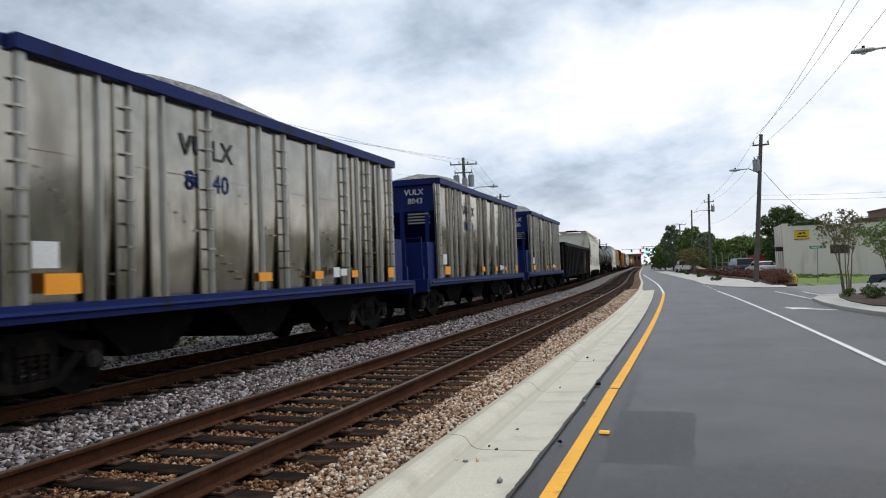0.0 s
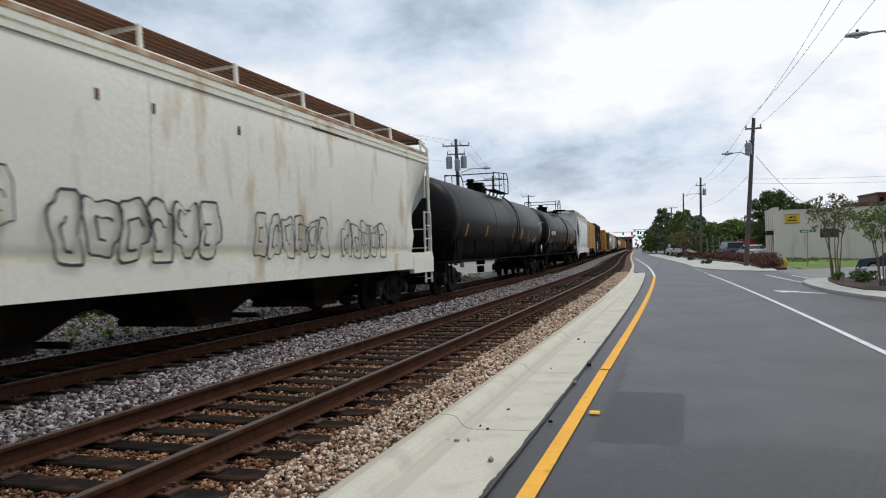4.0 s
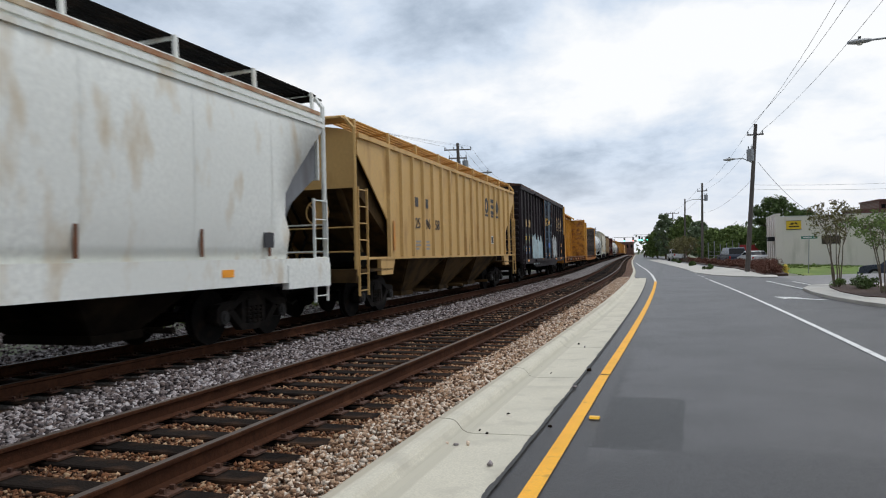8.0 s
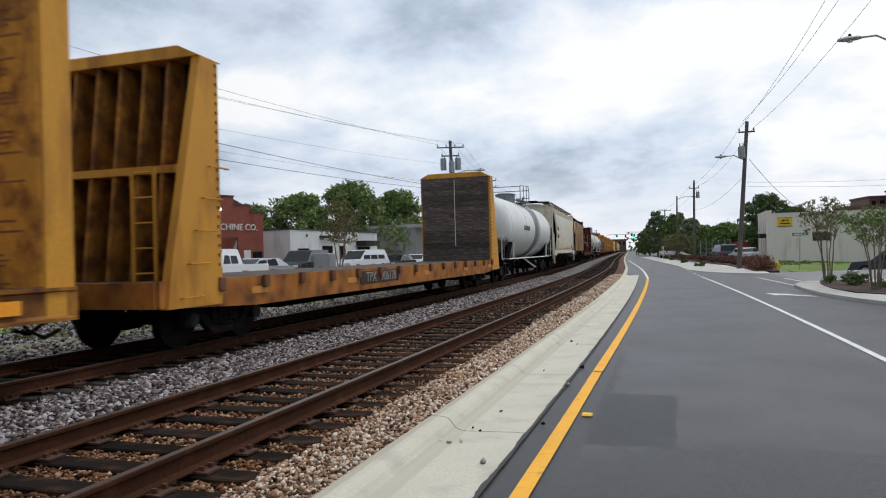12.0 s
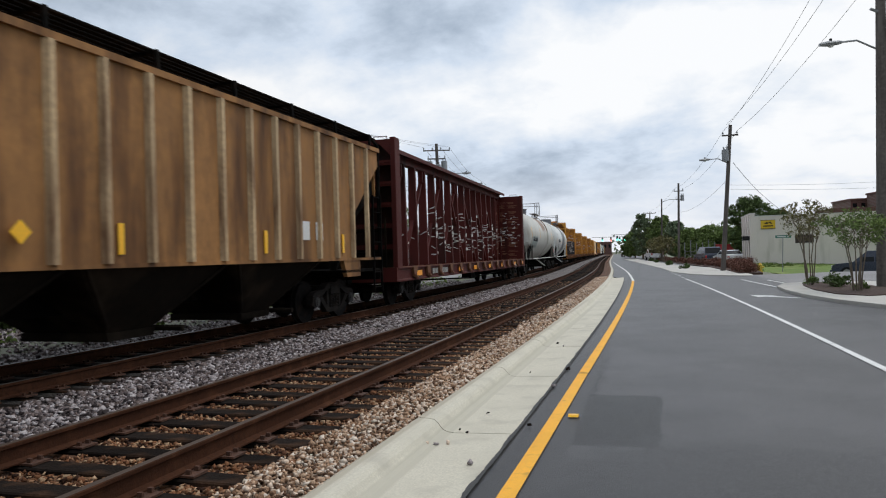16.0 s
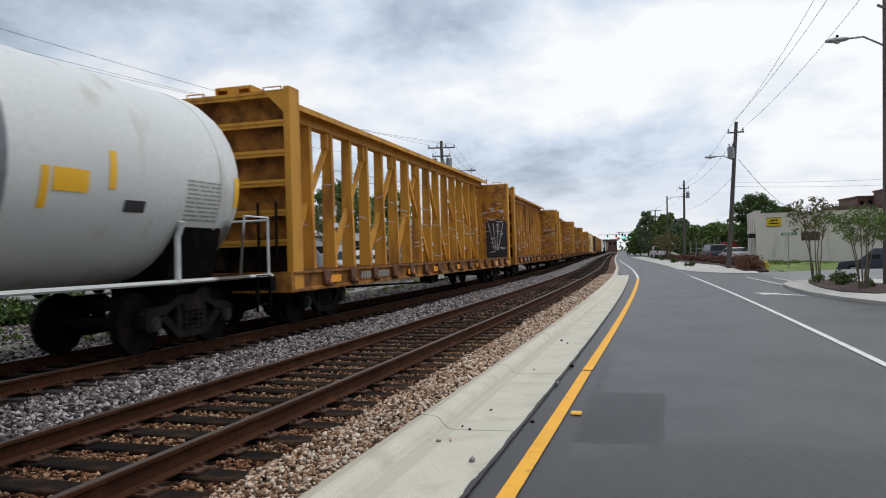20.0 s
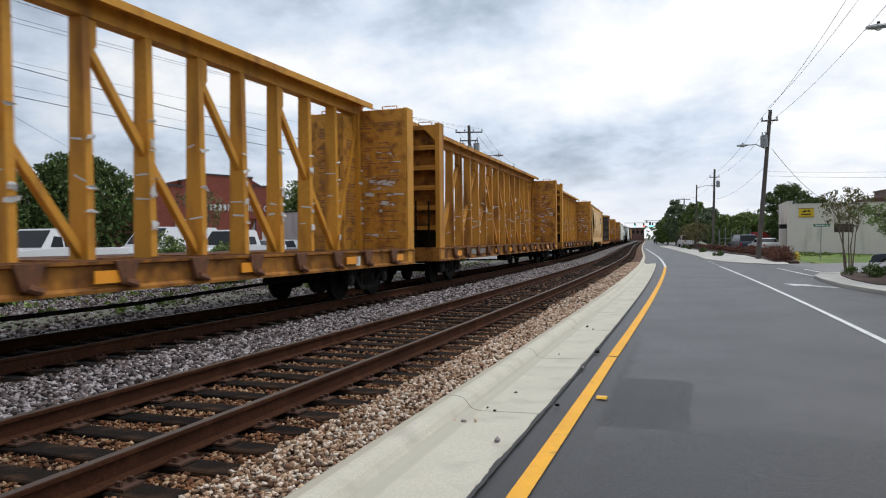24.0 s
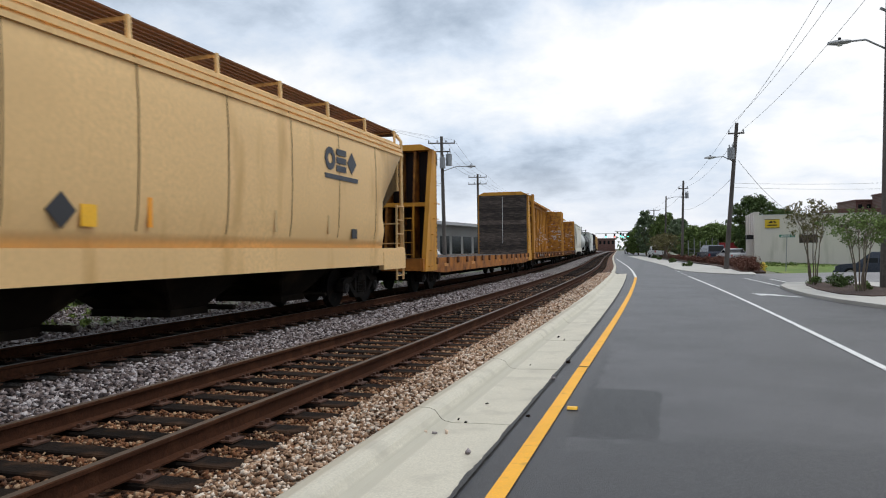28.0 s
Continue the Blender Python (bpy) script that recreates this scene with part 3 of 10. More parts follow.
# ---- the railway bed ----
tagged(part("track_bed", ribbon(-500, 700, 4, [(-10.2, 0.283), (-9.0, 0.285), (-7.0, 0.24), (-6.6, 0.2), (-6.2, 0.1), (-5.7, 0.035)], None), M["gravel_grey"]), "grey crushed stone beyond the second track", "ballast", kind="structure")
# dark strip: the train's shade is put into the stone colour here
tagged(part("track_bed", ribbon(-500, 700, 4, [(-5.7, 0.035), (-2.95, 0.035), (-2.85, 0.035)], None), M["gravel_oily_shaded"]), "oily crushed stone under the second track, darkened for the train's shade", "ballast", kind="structure")
tagged(part("track_bed", ribbon(-500, 700, 4, [(-2.85, 0.035), (-2.1, 0.03), (-1.25, 0.03)], None), M["gravel_grey"]), "grey crushed stone between the two tracks", "ballast", kind="structure")
tagged(part("track_bed", ribbon(-500, 700, 4, [(-1.25, 0.03), (0, 0.012), (1.2, 0.02)], None), M["gravel_rust"]), "rust-stained crushed stone between the rails", "ballast", kind="structure")
tagged(part("track_bed", ribbon(-500, 46, 3, [(1.2, 0.02), (1.6, 0.07), (2.0, 0.085)], None), M["gravel_tan"]), "pale tan crushed stone against the kerb", "ballast", kind="structure")
tagged(part("track_bed", ribbon(46, 700, 4, [(1.2, 0.02), (1.6, 0.06), (1.96, 0.07)], None), M["gravel_rust"]), "brown crushed stone beside the track", "ballast", kind="structure")

RAIL = [(-0.07, 0.0), (-0.07, 0.012), (-0.012, 0.03), (-0.009, 0.125), (-0.036, 0.14), (-0.037, 0.165), (-0.03, 0.172), (0.03, 0.172), (0.037, 0.165), (0.036, 0.14), (0.009, 0.125), (0.012, 0.03), (0.07, 0.012), (0.07, 0.0)]
TIE_TOP = RAIL_Z - 0.172 - 0.018


def tie_mesh():
    return mesh_of(soft_box(-1.3, 1.3, -0.115, 0.115, -0.18, 0.0, 0.012), M["tie"])


def rail_track(centre, s0, count, label):
    tr = thing("railway_track", label, "railway track", kind="structure")
    for o in (-0.754, 0.754):
        prof = [(centre + o + x, RAIL_Z - 0.172 + z) for x, z in RAIL]
        bm = ribbon(-500, 700, 1.5, prof, None, [0] * 6 + [1] + [0] * 6)
        part("rail", mesh_of(bm, [M["rail_side"], M["rail_head"]]), None, tr, "rusty steel rail with a worn head")
    me = tie_mesh()
    r = random.Random(3)
    for k in range(count):
        s = s0 + 0.508 * k
        ob = part("sleeper", me, None, tr)
        ob.matrix_basis = stand(s, centre + r.uniform(-0.04, 0.04), TIE_TOP - r.uniform(0, 0.02), r.uniform(-1.2, 1.2))
    bm = bmesh.new()
    for k in range(count):
        m = stand(s0 + 0.508 * k, centre, TIE_TOP)
        if not 0 < s0 + 0.508 * k < 45:
            continue
        for o in (-0.754, 0.754):
            n0 = len(bm.verts)
            box(bm, o - 0.18, o + 0.18, -0.09, 0.09, 0.0, 0.017)
            for e in (-0.11, 0.11):
                for y in (-0.05, 0.05):
                    box(bm, o + e - 0.02, o + e + 0.02, y - 0.012, y + 0.012, 0.017, 0.05)
            bm.verts.ensure_lookup_table()
            for v in bm.verts[n0:]:
                v.co = m @ v.co
    tagged(part("tie_plates", fix(bm), M["plate"], tr), "rusty tie plates and spikes", kind="stuff")
    bm = bmesh.new()
    for s in [*np.arange(s0 - 60, s0 - 0.3, 0.508), *np.arange(s0 + 0.508 * count, 300, 0.508)]:
        n0 = len(bm.verts)
        box(bm, -1.3, 1.3, -0.115, 0.115, -0.15, 0.0)
        bm.verts.ensure_lookup_table()
        m = stand(s, centre, TIE_TOP - 0.01)
        for v in bm.verts[n0:]:
            v.co = m @ v.co
    tagged(part("sleepers_far", bm, M["tie"], tr), "dark wooden sleepers far along the line", kind="stuff")
    return tr


rail_track(0.0, 0.4 - 0.508 * 24, 290, "rusty main track on dark wooden sleepers beside the road")
rail_track(FAR, 0.2, 130, "second railway track under the passing train")

# ---- the train: paints and metals ----
def paint(name, base, rough=0.5, dirt=(0.09, 0.06, 0.04), amount=0.3, streak=6.0, **k):
    return material(name, base, rough, vary=k.pop("vary", 0.1), grain=k.pop("grain", 14), stain=dirt, stain_scale=k.pop("scale", 0.7), stain_amount=amount, streak=streak, bump=k.pop("relief", 0.03), bump_scale=14, gloss=k.pop("gloss", 0.3), **k)


M.update({
    "alu": material("aluminium_sheet", (0.43, 0.39, 0.325), 0.15, metal=0.97, vary=0.14, grain=3.2, stain=(0.2, 0.175, 0.14), stain_scale=0.5, stain_amount=0.45, streak=4, bump=0.3, bump_scale=3.5, draw=6),
    "alu_post": material("aluminium_posts", (0.42, 0.4, 0.36), 0.34, metal=0.9, vary=0.12, grain=5, stain=(0.2, 0.18, 0.15), stain_scale=0.6, stain_amount=0.25, streak=6, bump=0.1),
    "blue": paint("blue_paint", (0.008, 0.018, 0.105), 0.5, (0.01, 0.012, 0.03), 0.3, gloss=0.15),
    # running gear: grime colours lowered further to carry the shade beneath the cars
    "under": material("grimy_near_black_steel", (0.0045, 0.004, 0.0036), 0.9, gloss=0.06, vary=0.3, grain=20, stain=(0.016, 0.011, 0.008), stain_scale=3, bump=0.2),
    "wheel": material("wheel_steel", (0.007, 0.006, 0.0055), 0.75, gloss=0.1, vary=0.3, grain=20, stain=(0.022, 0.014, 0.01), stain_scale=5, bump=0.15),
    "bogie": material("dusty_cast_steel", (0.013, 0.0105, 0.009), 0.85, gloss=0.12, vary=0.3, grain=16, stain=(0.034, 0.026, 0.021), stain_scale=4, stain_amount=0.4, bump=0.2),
    # brown grime taken almost to black, standing in for shade
    "shaded_grime": material("shaded_brown_grime", (0.012, 0.009, 0.0065), 0.9, gloss=0.06, vary=0.35, grain=7, stain=(0.034, 0.024, 0.016), stain_scale=1.3, stain_amount=0.45, bump=0.2),
    "bearing": material("bearing_cap", (0.015, 0.013, 0.012), 0.7, vary=0.3, grain=20),
    "black": paint("black_paint", (0.0085, 0.008, 0.008), 0.65, (0.018, 0.013, 0.01), 0.35, gloss=0.1),
    "tank_black": paint("black_tank_paint", (0.0062, 0.0058, 0.006), 0.4, (0.011, 0.01, 0.009), 0.3, gloss=0.12, relief=0.012),
    "grey_white": paint("pale_grey_paint", (0.8, 0.78, 0.68), 0.55, (0.5, 0.36, 0.2), 0.16, 3.0),
    "white": paint("dusty_white_paint", (0.8, 0.81, 0.77), 0.5, (0.56, 0.46, 0.32), 0.2, 2.2),
    "tank_white": paint("white_tank_paint", (0.66, 0.67, 0.65), 0.42, (0.45, 0.42, 0.36), 0.1, 3.0, relief=0.01),
    "tank_dirty": paint("soiled_white_tank_paint", (0.54, 0.535, 0.49), 0.45, (0.3, 0.25, 0.18), 0.2, 4.0, relief=0.01),
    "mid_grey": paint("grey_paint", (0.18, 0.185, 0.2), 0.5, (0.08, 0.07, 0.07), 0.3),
    "sand": paint("sand_paint", (0.6, 0.375, 0.14), 0.55, (0.38, 0.21, 0.07), 0.26, 3.0),
    # sand paint darkened to hold the shade of slopes and hoppers, plus dirt
    "sand_dark": paint("shaded_soiled_sand_paint", (0.085, 0.05, 0.02), 0.8, (0.018, 0.012, 0.007), 0.62, 1.2, gloss=0.1),
    "cream": paint("cream_paint", (0.82, 0.54, 0.25), 0.5, (0.6, 0.36, 0.14), 0.18, 5.0),
    "bone": paint("bone_white_paint", (0.63, 0.595, 0.49), 0.55, (0.42, 0.22, 0.08), 0.12, 0.8, scale=0.5),
    "rusty_cream": paint("rust_stained_cream_paint", (0.33, 0.16, 0.055), 0.7, (0.05, 0.018, 0.007), 0.62, 6.0, scale=0.6, vary=0.25, grain=5, gloss=0.3),
    "old_cream": paint("old_cream_paint", (0.52, 0.37, 0.21), 0.65, (0.12, 0.05, 0.02), 0.5, 5.0, scale=1.0, vary=0.2),
    "box_brown": paint("dark_brown_paint", (0.028, 0.0205, 0.024), 0.6, (0.012, 0.009, 0.009), 0.4, gloss=0.15),
    "box_blue": paint("faded_blue_paint", (0.03, 0.075, 0.125), 0.55, (0.014, 0.02, 0.028), 0.55, 2.0),
    "yellow": paint("yellow_ochre_paint", (0.62, 0.29, 0.036), 0.6, (0.26, 0.1, 0.02), 0.36, 4.0),
    "yellow_worn": paint("worn_yellow_paint", (0.56, 0.25, 0.036), 0.62, (0.15, 0.055, 0.016), 0.46, 4.0),
    "yellow_scraped": material("scraped_yellow_paint", (0.58, 0.27, 0.042), 0.6, vary=0.15, grain=9, stain=(0.17, 0.06, 0.02), stain_scale=3.6, stain_amount=0.5, bump=0.08, gloss=0.3),
    "sill_rust": material("rusted_yellow_sill", (0.36, 0.15, 0.027), 0.72, vary=0.3, grain=8, stain=(0.085, 0.032, 0.014), stain_scale=2.6, stain_amount=0.7, bump=0.15, gloss=0.2),
    "sill_orange": material("rust_stained_orange_sill", (0.42, 0.155, 0.028), 0.7, vary=0.25, grain=8, stain=(0.1, 0.035, 0.016), stain_scale=2.0, stain_amount=0.6, bump=0.12, gloss=0.25),
    "oxide": paint("oxide_red_paint", (0.075, 0.0125, 0.0095), 0.65, (0.022, 0.008, 0.006), 0.4, gloss=0.2),
    "rust_cream": paint("rust_edged_paint", (0.5, 0.4, 0.28), 0.65, (0.3, 0.11, 0.04), 0.75, 0.6, scale=0.8),
    "rust_edge": paint("rust_worn_dark_paint", (0.05, 0.035, 0.032), 0.7, (0.14, 0.06, 0.03), 0.6, 2.0, gloss=0.15),
    # oxide red darkened for the shade inside the bulkhead recess
    "oxide_shaded": material("shaded_oxide_paint", (0.03, 0.009, 0.007), 0.75, vary=0.3, grain=8, stain=(0.012, 0.006, 0.005), stain_scale=1.5, stain_amount=0.5, gloss=0.15),
    "boards": material("weathered_boards", (0.06, 0.045, 0.038), 0.85, vary=0.4, grain=5, stain=(0.17, 0.13, 0.105), stain_scale=1.1, stain_amount=0.45, streak=0.12, per_object=0.5, bump=0.3),
    "rust": material("rust", (0.16, 0.065, 0.03), 0.85, vary=0.35, grain=10, bump=0.3),
    "mark_orange": material("orange_reflector", (0.95, 0.36, 0.02), 0.4, vary=0.08),
    "mark_yellow": material("yellow_reflector", (0.95, 0.5, 0.02), 0.4, vary=0.08),
    "ink": material("black_stencil", (0.035, 0.035, 0.04), 0.6, vary=0.2),
    "chalk": material("white_stencil", (0.7, 0.7, 0.68), 0.6, vary=0.12),
    "mud_text": material("faded_stencil", (0.3, 0.29, 0.27), 0.6, vary=0.15),
    "sand_text": material("ochre_stencil", (0.62, 0.42, 0.2), 0.6, vary=0.12),
    "tag_white": material("white_spray_paint", (0.52, 0.55, 0.55), 0.55, vary=0.3, grain=6, stain=(0.12, 0.13, 0.14), stain_scale=2.5, stain_amount=0.4),
    "tag_blue": material("pale_blue_spray_paint", (0.2, 0.3, 0.35), 0.6, vary=0.45, grain=6, stain=(0.03, 0.03, 0.035), stain_scale=3, stain_amount=0.5),
    "tag_rust": material("brown_spray_paint", (0.24, 0.1, 0.05), 0.5, vary=0.3, grain=3),
    "tag_orange": material("orange_spray_paint", (0.6, 0.25, 0.04), 0.5, vary=0.2, grain=4),
    "tag_pink": material("pink_spray_paint", (0.6, 0.1, 0.14), 0.5, vary=0.2, grain=4),
    "tag_pale": material("pale_ice_blue_spray_paint", (0.42, 0.56, 0.6), 0.55, vary=0.25, grain=5, stain=(0.16, 0.2, 0.22), stain_scale=2.5, stain_amount=0.35),
    "tag_green": material("faded_green_paint", (0.07, 0.11, 0.1), 0.6, vary=0.25, grain=5),
    "panel_green": material("pale_green_panel", (0.27, 0.33, 0.31), 0.5, vary=0.15, grain=5),
    "tag_bright": material("bright_blue_paint", (0.03, 0.12, 0.42), 0.5, vary=0.2, grain=4),
    "tag_deep": material("deep_blue_spray_paint", (0.04, 0.1, 0.22), 0.5, vary=0.3, grain=4),
    "tag_skin": material("sand_spray_paint", (0.32, 0.23, 0.16), 0.6, vary=0.35, grain=6, stain=(0.05, 0.04, 0.035), stain_scale=3, stain_amount=0.45),
    "tag_grey": material("grey_spray_paint", (0.12, 0.16, 0.19), 0.5, vary=0.3, grain=4),
    "tag_dark": material("dark_spray_paint", (0.03, 0.035, 0.05), 0.5, vary=0.2, grain=4),
    "red": material("red_placard", (0.6, 0.05, 0.05), 0.5, vary=0.1),
    "scrap": material("torn_white_wrap", (0.66, 0.65, 0.62), 0.5, vary=0.15),
    "load": gravel("stone_load", (0.08, 0.08, 0.08), (0.3, 0.3, 0.29), (0.17, 0.17, 0.165), 14),
})

for key, end in (("tank_dirty", -1), ("tank_dirty", 1), ("tank_white", -1), ("tank_white", 1)):
    worn_patch(M[key], (1.0, end * 7.3, 1.25), (1.3, 1.3 if key == "tank_dirty" else 0.5, 0.75), 0.0, (0.07, 0.055, 0.04))
worn_patch(M["tank_dirty"], (0.3, 0.2, 4.25), (2.2, 1.5, 1.25), 0.0, (0.2, 0.085, 0.03))

CARS = []           # each car: its empty, and the arcs of its two ends at the clip's start
NEAR = pose(0, 0, 0, 90, 0, 90)     # letters on a car's right side
END = pose(0, 0, 0, 90, 0, 0)       # letters on a car's leading end


def car(name, label, a, b, category="railway car"):
    e = thing(name, label, category, group="cars of the goods train")
    CARS.append((e, a, b))
    return e, b - a


def bar_mesh(w, h, t=0.006):
    bm = bmesh.new()
    box(bm, -t, t, -w / 2, w / 2, -h / 2, h / 2)
    return bm


def bars(parent, name, x, y, z, w, rows, mat, h=0.05, gap=0.04, seed=1):
    """Lines of lettering too small or private to read: plain bars on the car's side."""
    bm = bmesh.new()
    r = random.Random(seed)
    for i in range(rows):
        n = max(1, int(w / 0.5))
        y0 = y - w / 2
        for k in range(n):
            ww = w / n * r.uniform(0.6, 0.92)
            box(bm, x - 0.004, x + 0.005, y0, y0 + ww, z - i * (h + gap) - h, z - i * (h + gap))
            y0 += w / n
    tagged(part(name, bm, mat, parent), "lines of small stencilled lettering", kind="stuff")


def blocks(parent, x, y, z, count, w, h, mat, name="code_bar"):
    """An owner's code as plain upright bars in a row."""
    for i in range(count):
        bm = bmesh.new()
        c = y + (i - (count - 1) / 2) * w * 1.25
        box(bm, x - 0.004, x + 0.006, c - w * 0.4, c + w * 0.4, z - h / 2, z + h / 2)
        part(name, bm, mat, parent, "plain painted bar in place of a code")


def emblem(parent, x, c, z, w, h, kind, mat, name="emblem_shape"):
    """One shape of a firm's mark: a ring, a barrel of bars, a lozenge."""
    bm = bmesh.new()
    a, b, t = w / 2, h / 2, min(w, h) * 0.27
    if kind == 0:
        out = [(c + a * math.cos(k * math.pi / 8), z + b * math.sin(k * math.pi / 8)) for k in range(16)]
        inn = [(c + (a - t) * math.cos(k * math.pi / 8), z + (b - t) * math.sin(k * math.pi / 8)) for k in range(16)]
        vs = [[bm.verts.new((q, *p)) for p in ps] for q, ps in ((x - 0.004, out), (x + 0.006, out), (x + 0.006, inn), (x - 0.004, inn))]
        for k in range(16):
            j = (k + 1) % 16
            for a2, b2 in ((0, 1), (1, 2), (2, 3), (3, 0)):
                bm.faces.new((vs[a2][k], vs[a2][j], vs[b2][j], vs[b2][k]))
    elif kind == 1:
        for k in (-1, 0, 1):
            box(bm, x - 0.004, x + 0.006, c - a, c + a, z + k * (b - t / 2) - t / 2, z + k * (b - t / 2) + t / 2)
    elif kind == 2:
        prism(bm, [(c, z + b), (c + a, z), (c, z - b), (c - a, z)], x - 0.004, x + 0.006, "x")
    else:
        box(bm, x - 0.004, x + 0.006, c - a * 0.8, c + a * 0.8, z - b, z + b)
    part(name, fix(bm), mat, parent, "plain painted shape of a company mark")


def chip(parent, name, x, y, z, w, h, mat, label=""):
    bm = bar_mesh(w, h)
    ob = part(name, bm, mat, parent, label)
    ob.location = (x, y, z)
    return ob


def letters(parent, text, x, y, z, size, mat, thick=0.004):
    return writing("lettering", text, size, mat, parent, Matrix.Translation((x, y, z)) @ NEAR, thick)


def end_letters(parent, text, x, y, z, size, mat):
    return writing("lettering", text, size, mat, parent, Matrix.Translation((x, y, z)) @ END)


def spray(parent, x, y0, y1, z0, z1, fill, line, seed, count=5, label="", filled=True, bold=1.0, shine=0):
    """Sprayed lettering: swelling shapes side by side, with an outline. No readable words."""
    r = random.Random(seed)
    fb, lb = bmesh.new(), bmesh.new()
    w = (y1 - y0) / count
    for i in range(count):
        cy, cz = y0 + w * (i + 0.5), (z0 + z1) / 2 + r.uniform(-0.05, 0.05) * (z1 - z0)
        ph = [r.uniform(0, 6.28) for _ in range(3)]
        pts = []
        for k in range(26):
            a = 2 * math.pi * k / 26
            g = 1 + 0.16 * math.sin(2 * a + ph[0]) + 0.14 * math.sin(3 * a + ph[1]) + 0.1 * math.sin(5 * a + ph[2])
            ca, sa = math.cos(a), math.sin(a)
            pts.append((cy + w * 0.5 * g * math.copysign(abs(ca) ** 0.7, ca), cz + (z1 - z0) * 0.46 * g * math.copysign(abs(sa) ** 0.7, sa)))
        pts = [(p[0], min(max(p[1], z0), z1)) for p in pts]
        if filled:
            vs = [fb.verts.new((x + 0.003 + 0.0006 * i, *p)) for p in pts]
            fb.faces.new(vs)
        t = min(0.05, w * 0.08) * bold
        for ring in range(2):
            k = 1.0 if ring == 0 else r.uniform(0.3, 0.5)
            off = (0, 0) if ring == 0 else (r.uniform(-.1, .1) * w, r.uniform(-.1, .1) * (z1 - z0))
            inner = [(cy + off[0] + (p[0] - cy) * k * 0.9, cz + off[1] + (p[1] - cz) * k * 0.9) for p in pts]
            outer = [(cy + off[0] + (p[0] - cy) * (k * 0.9 + t / w), cz + off[1] + (p[1] - cz) * (k * 0.9 + t / (z1 - z0))) for p in pts]
            va, vb = [lb.verts.new((x + 0.008 + 0.0006 * i, *p)) for p in inner], [lb.verts.new((x + 0.008 + 0.0006 * i, *p)) for p in outer]
            n = len(pts)
            a0 = 0 if ring == 0 else r.randrange(8)
            for j in range(a0, n if ring == 0 else n - 6):
                lb.faces.new((va[j], vb[j], vb[(j + 1) % n], va[(j + 1) % n]))
    for _ in range(shine * count):
        cy, cz = r.uniform(y0 + 0.08, y1 - 0.08), r.uniform(z0 + 0.1, z1 - 0.15)
        a, ln, t = r.uniform(0, 3.14), r.uniform(0.04, 0.2) * min(1.0, (y1 - y0)), r.uniform(0.008, 0.03)
        u, v = (math.cos(a) * ln, math.sin(a) * ln), (-math.sin(a) * t, math.cos(a) * t)
        lb.faces.new([lb.verts.new((x + 0.012, min(max(cy + p * u[0] + q * v[0], y0), y1), cz + p * u[1] + q * v[1])) for p, q in ((-1, -1), (1, -0.6), (1.1, 0.8), (-1, 1))])
    if filled:
        bmesh.ops.triangulate(fb, faces=fb.faces[:])
        part("graffiti", fb, fill, parent, label)
    else:
        fb.free()
    tagged(part("graffiti", lb, line, parent), label or "sprayed lines", kind="stuff")


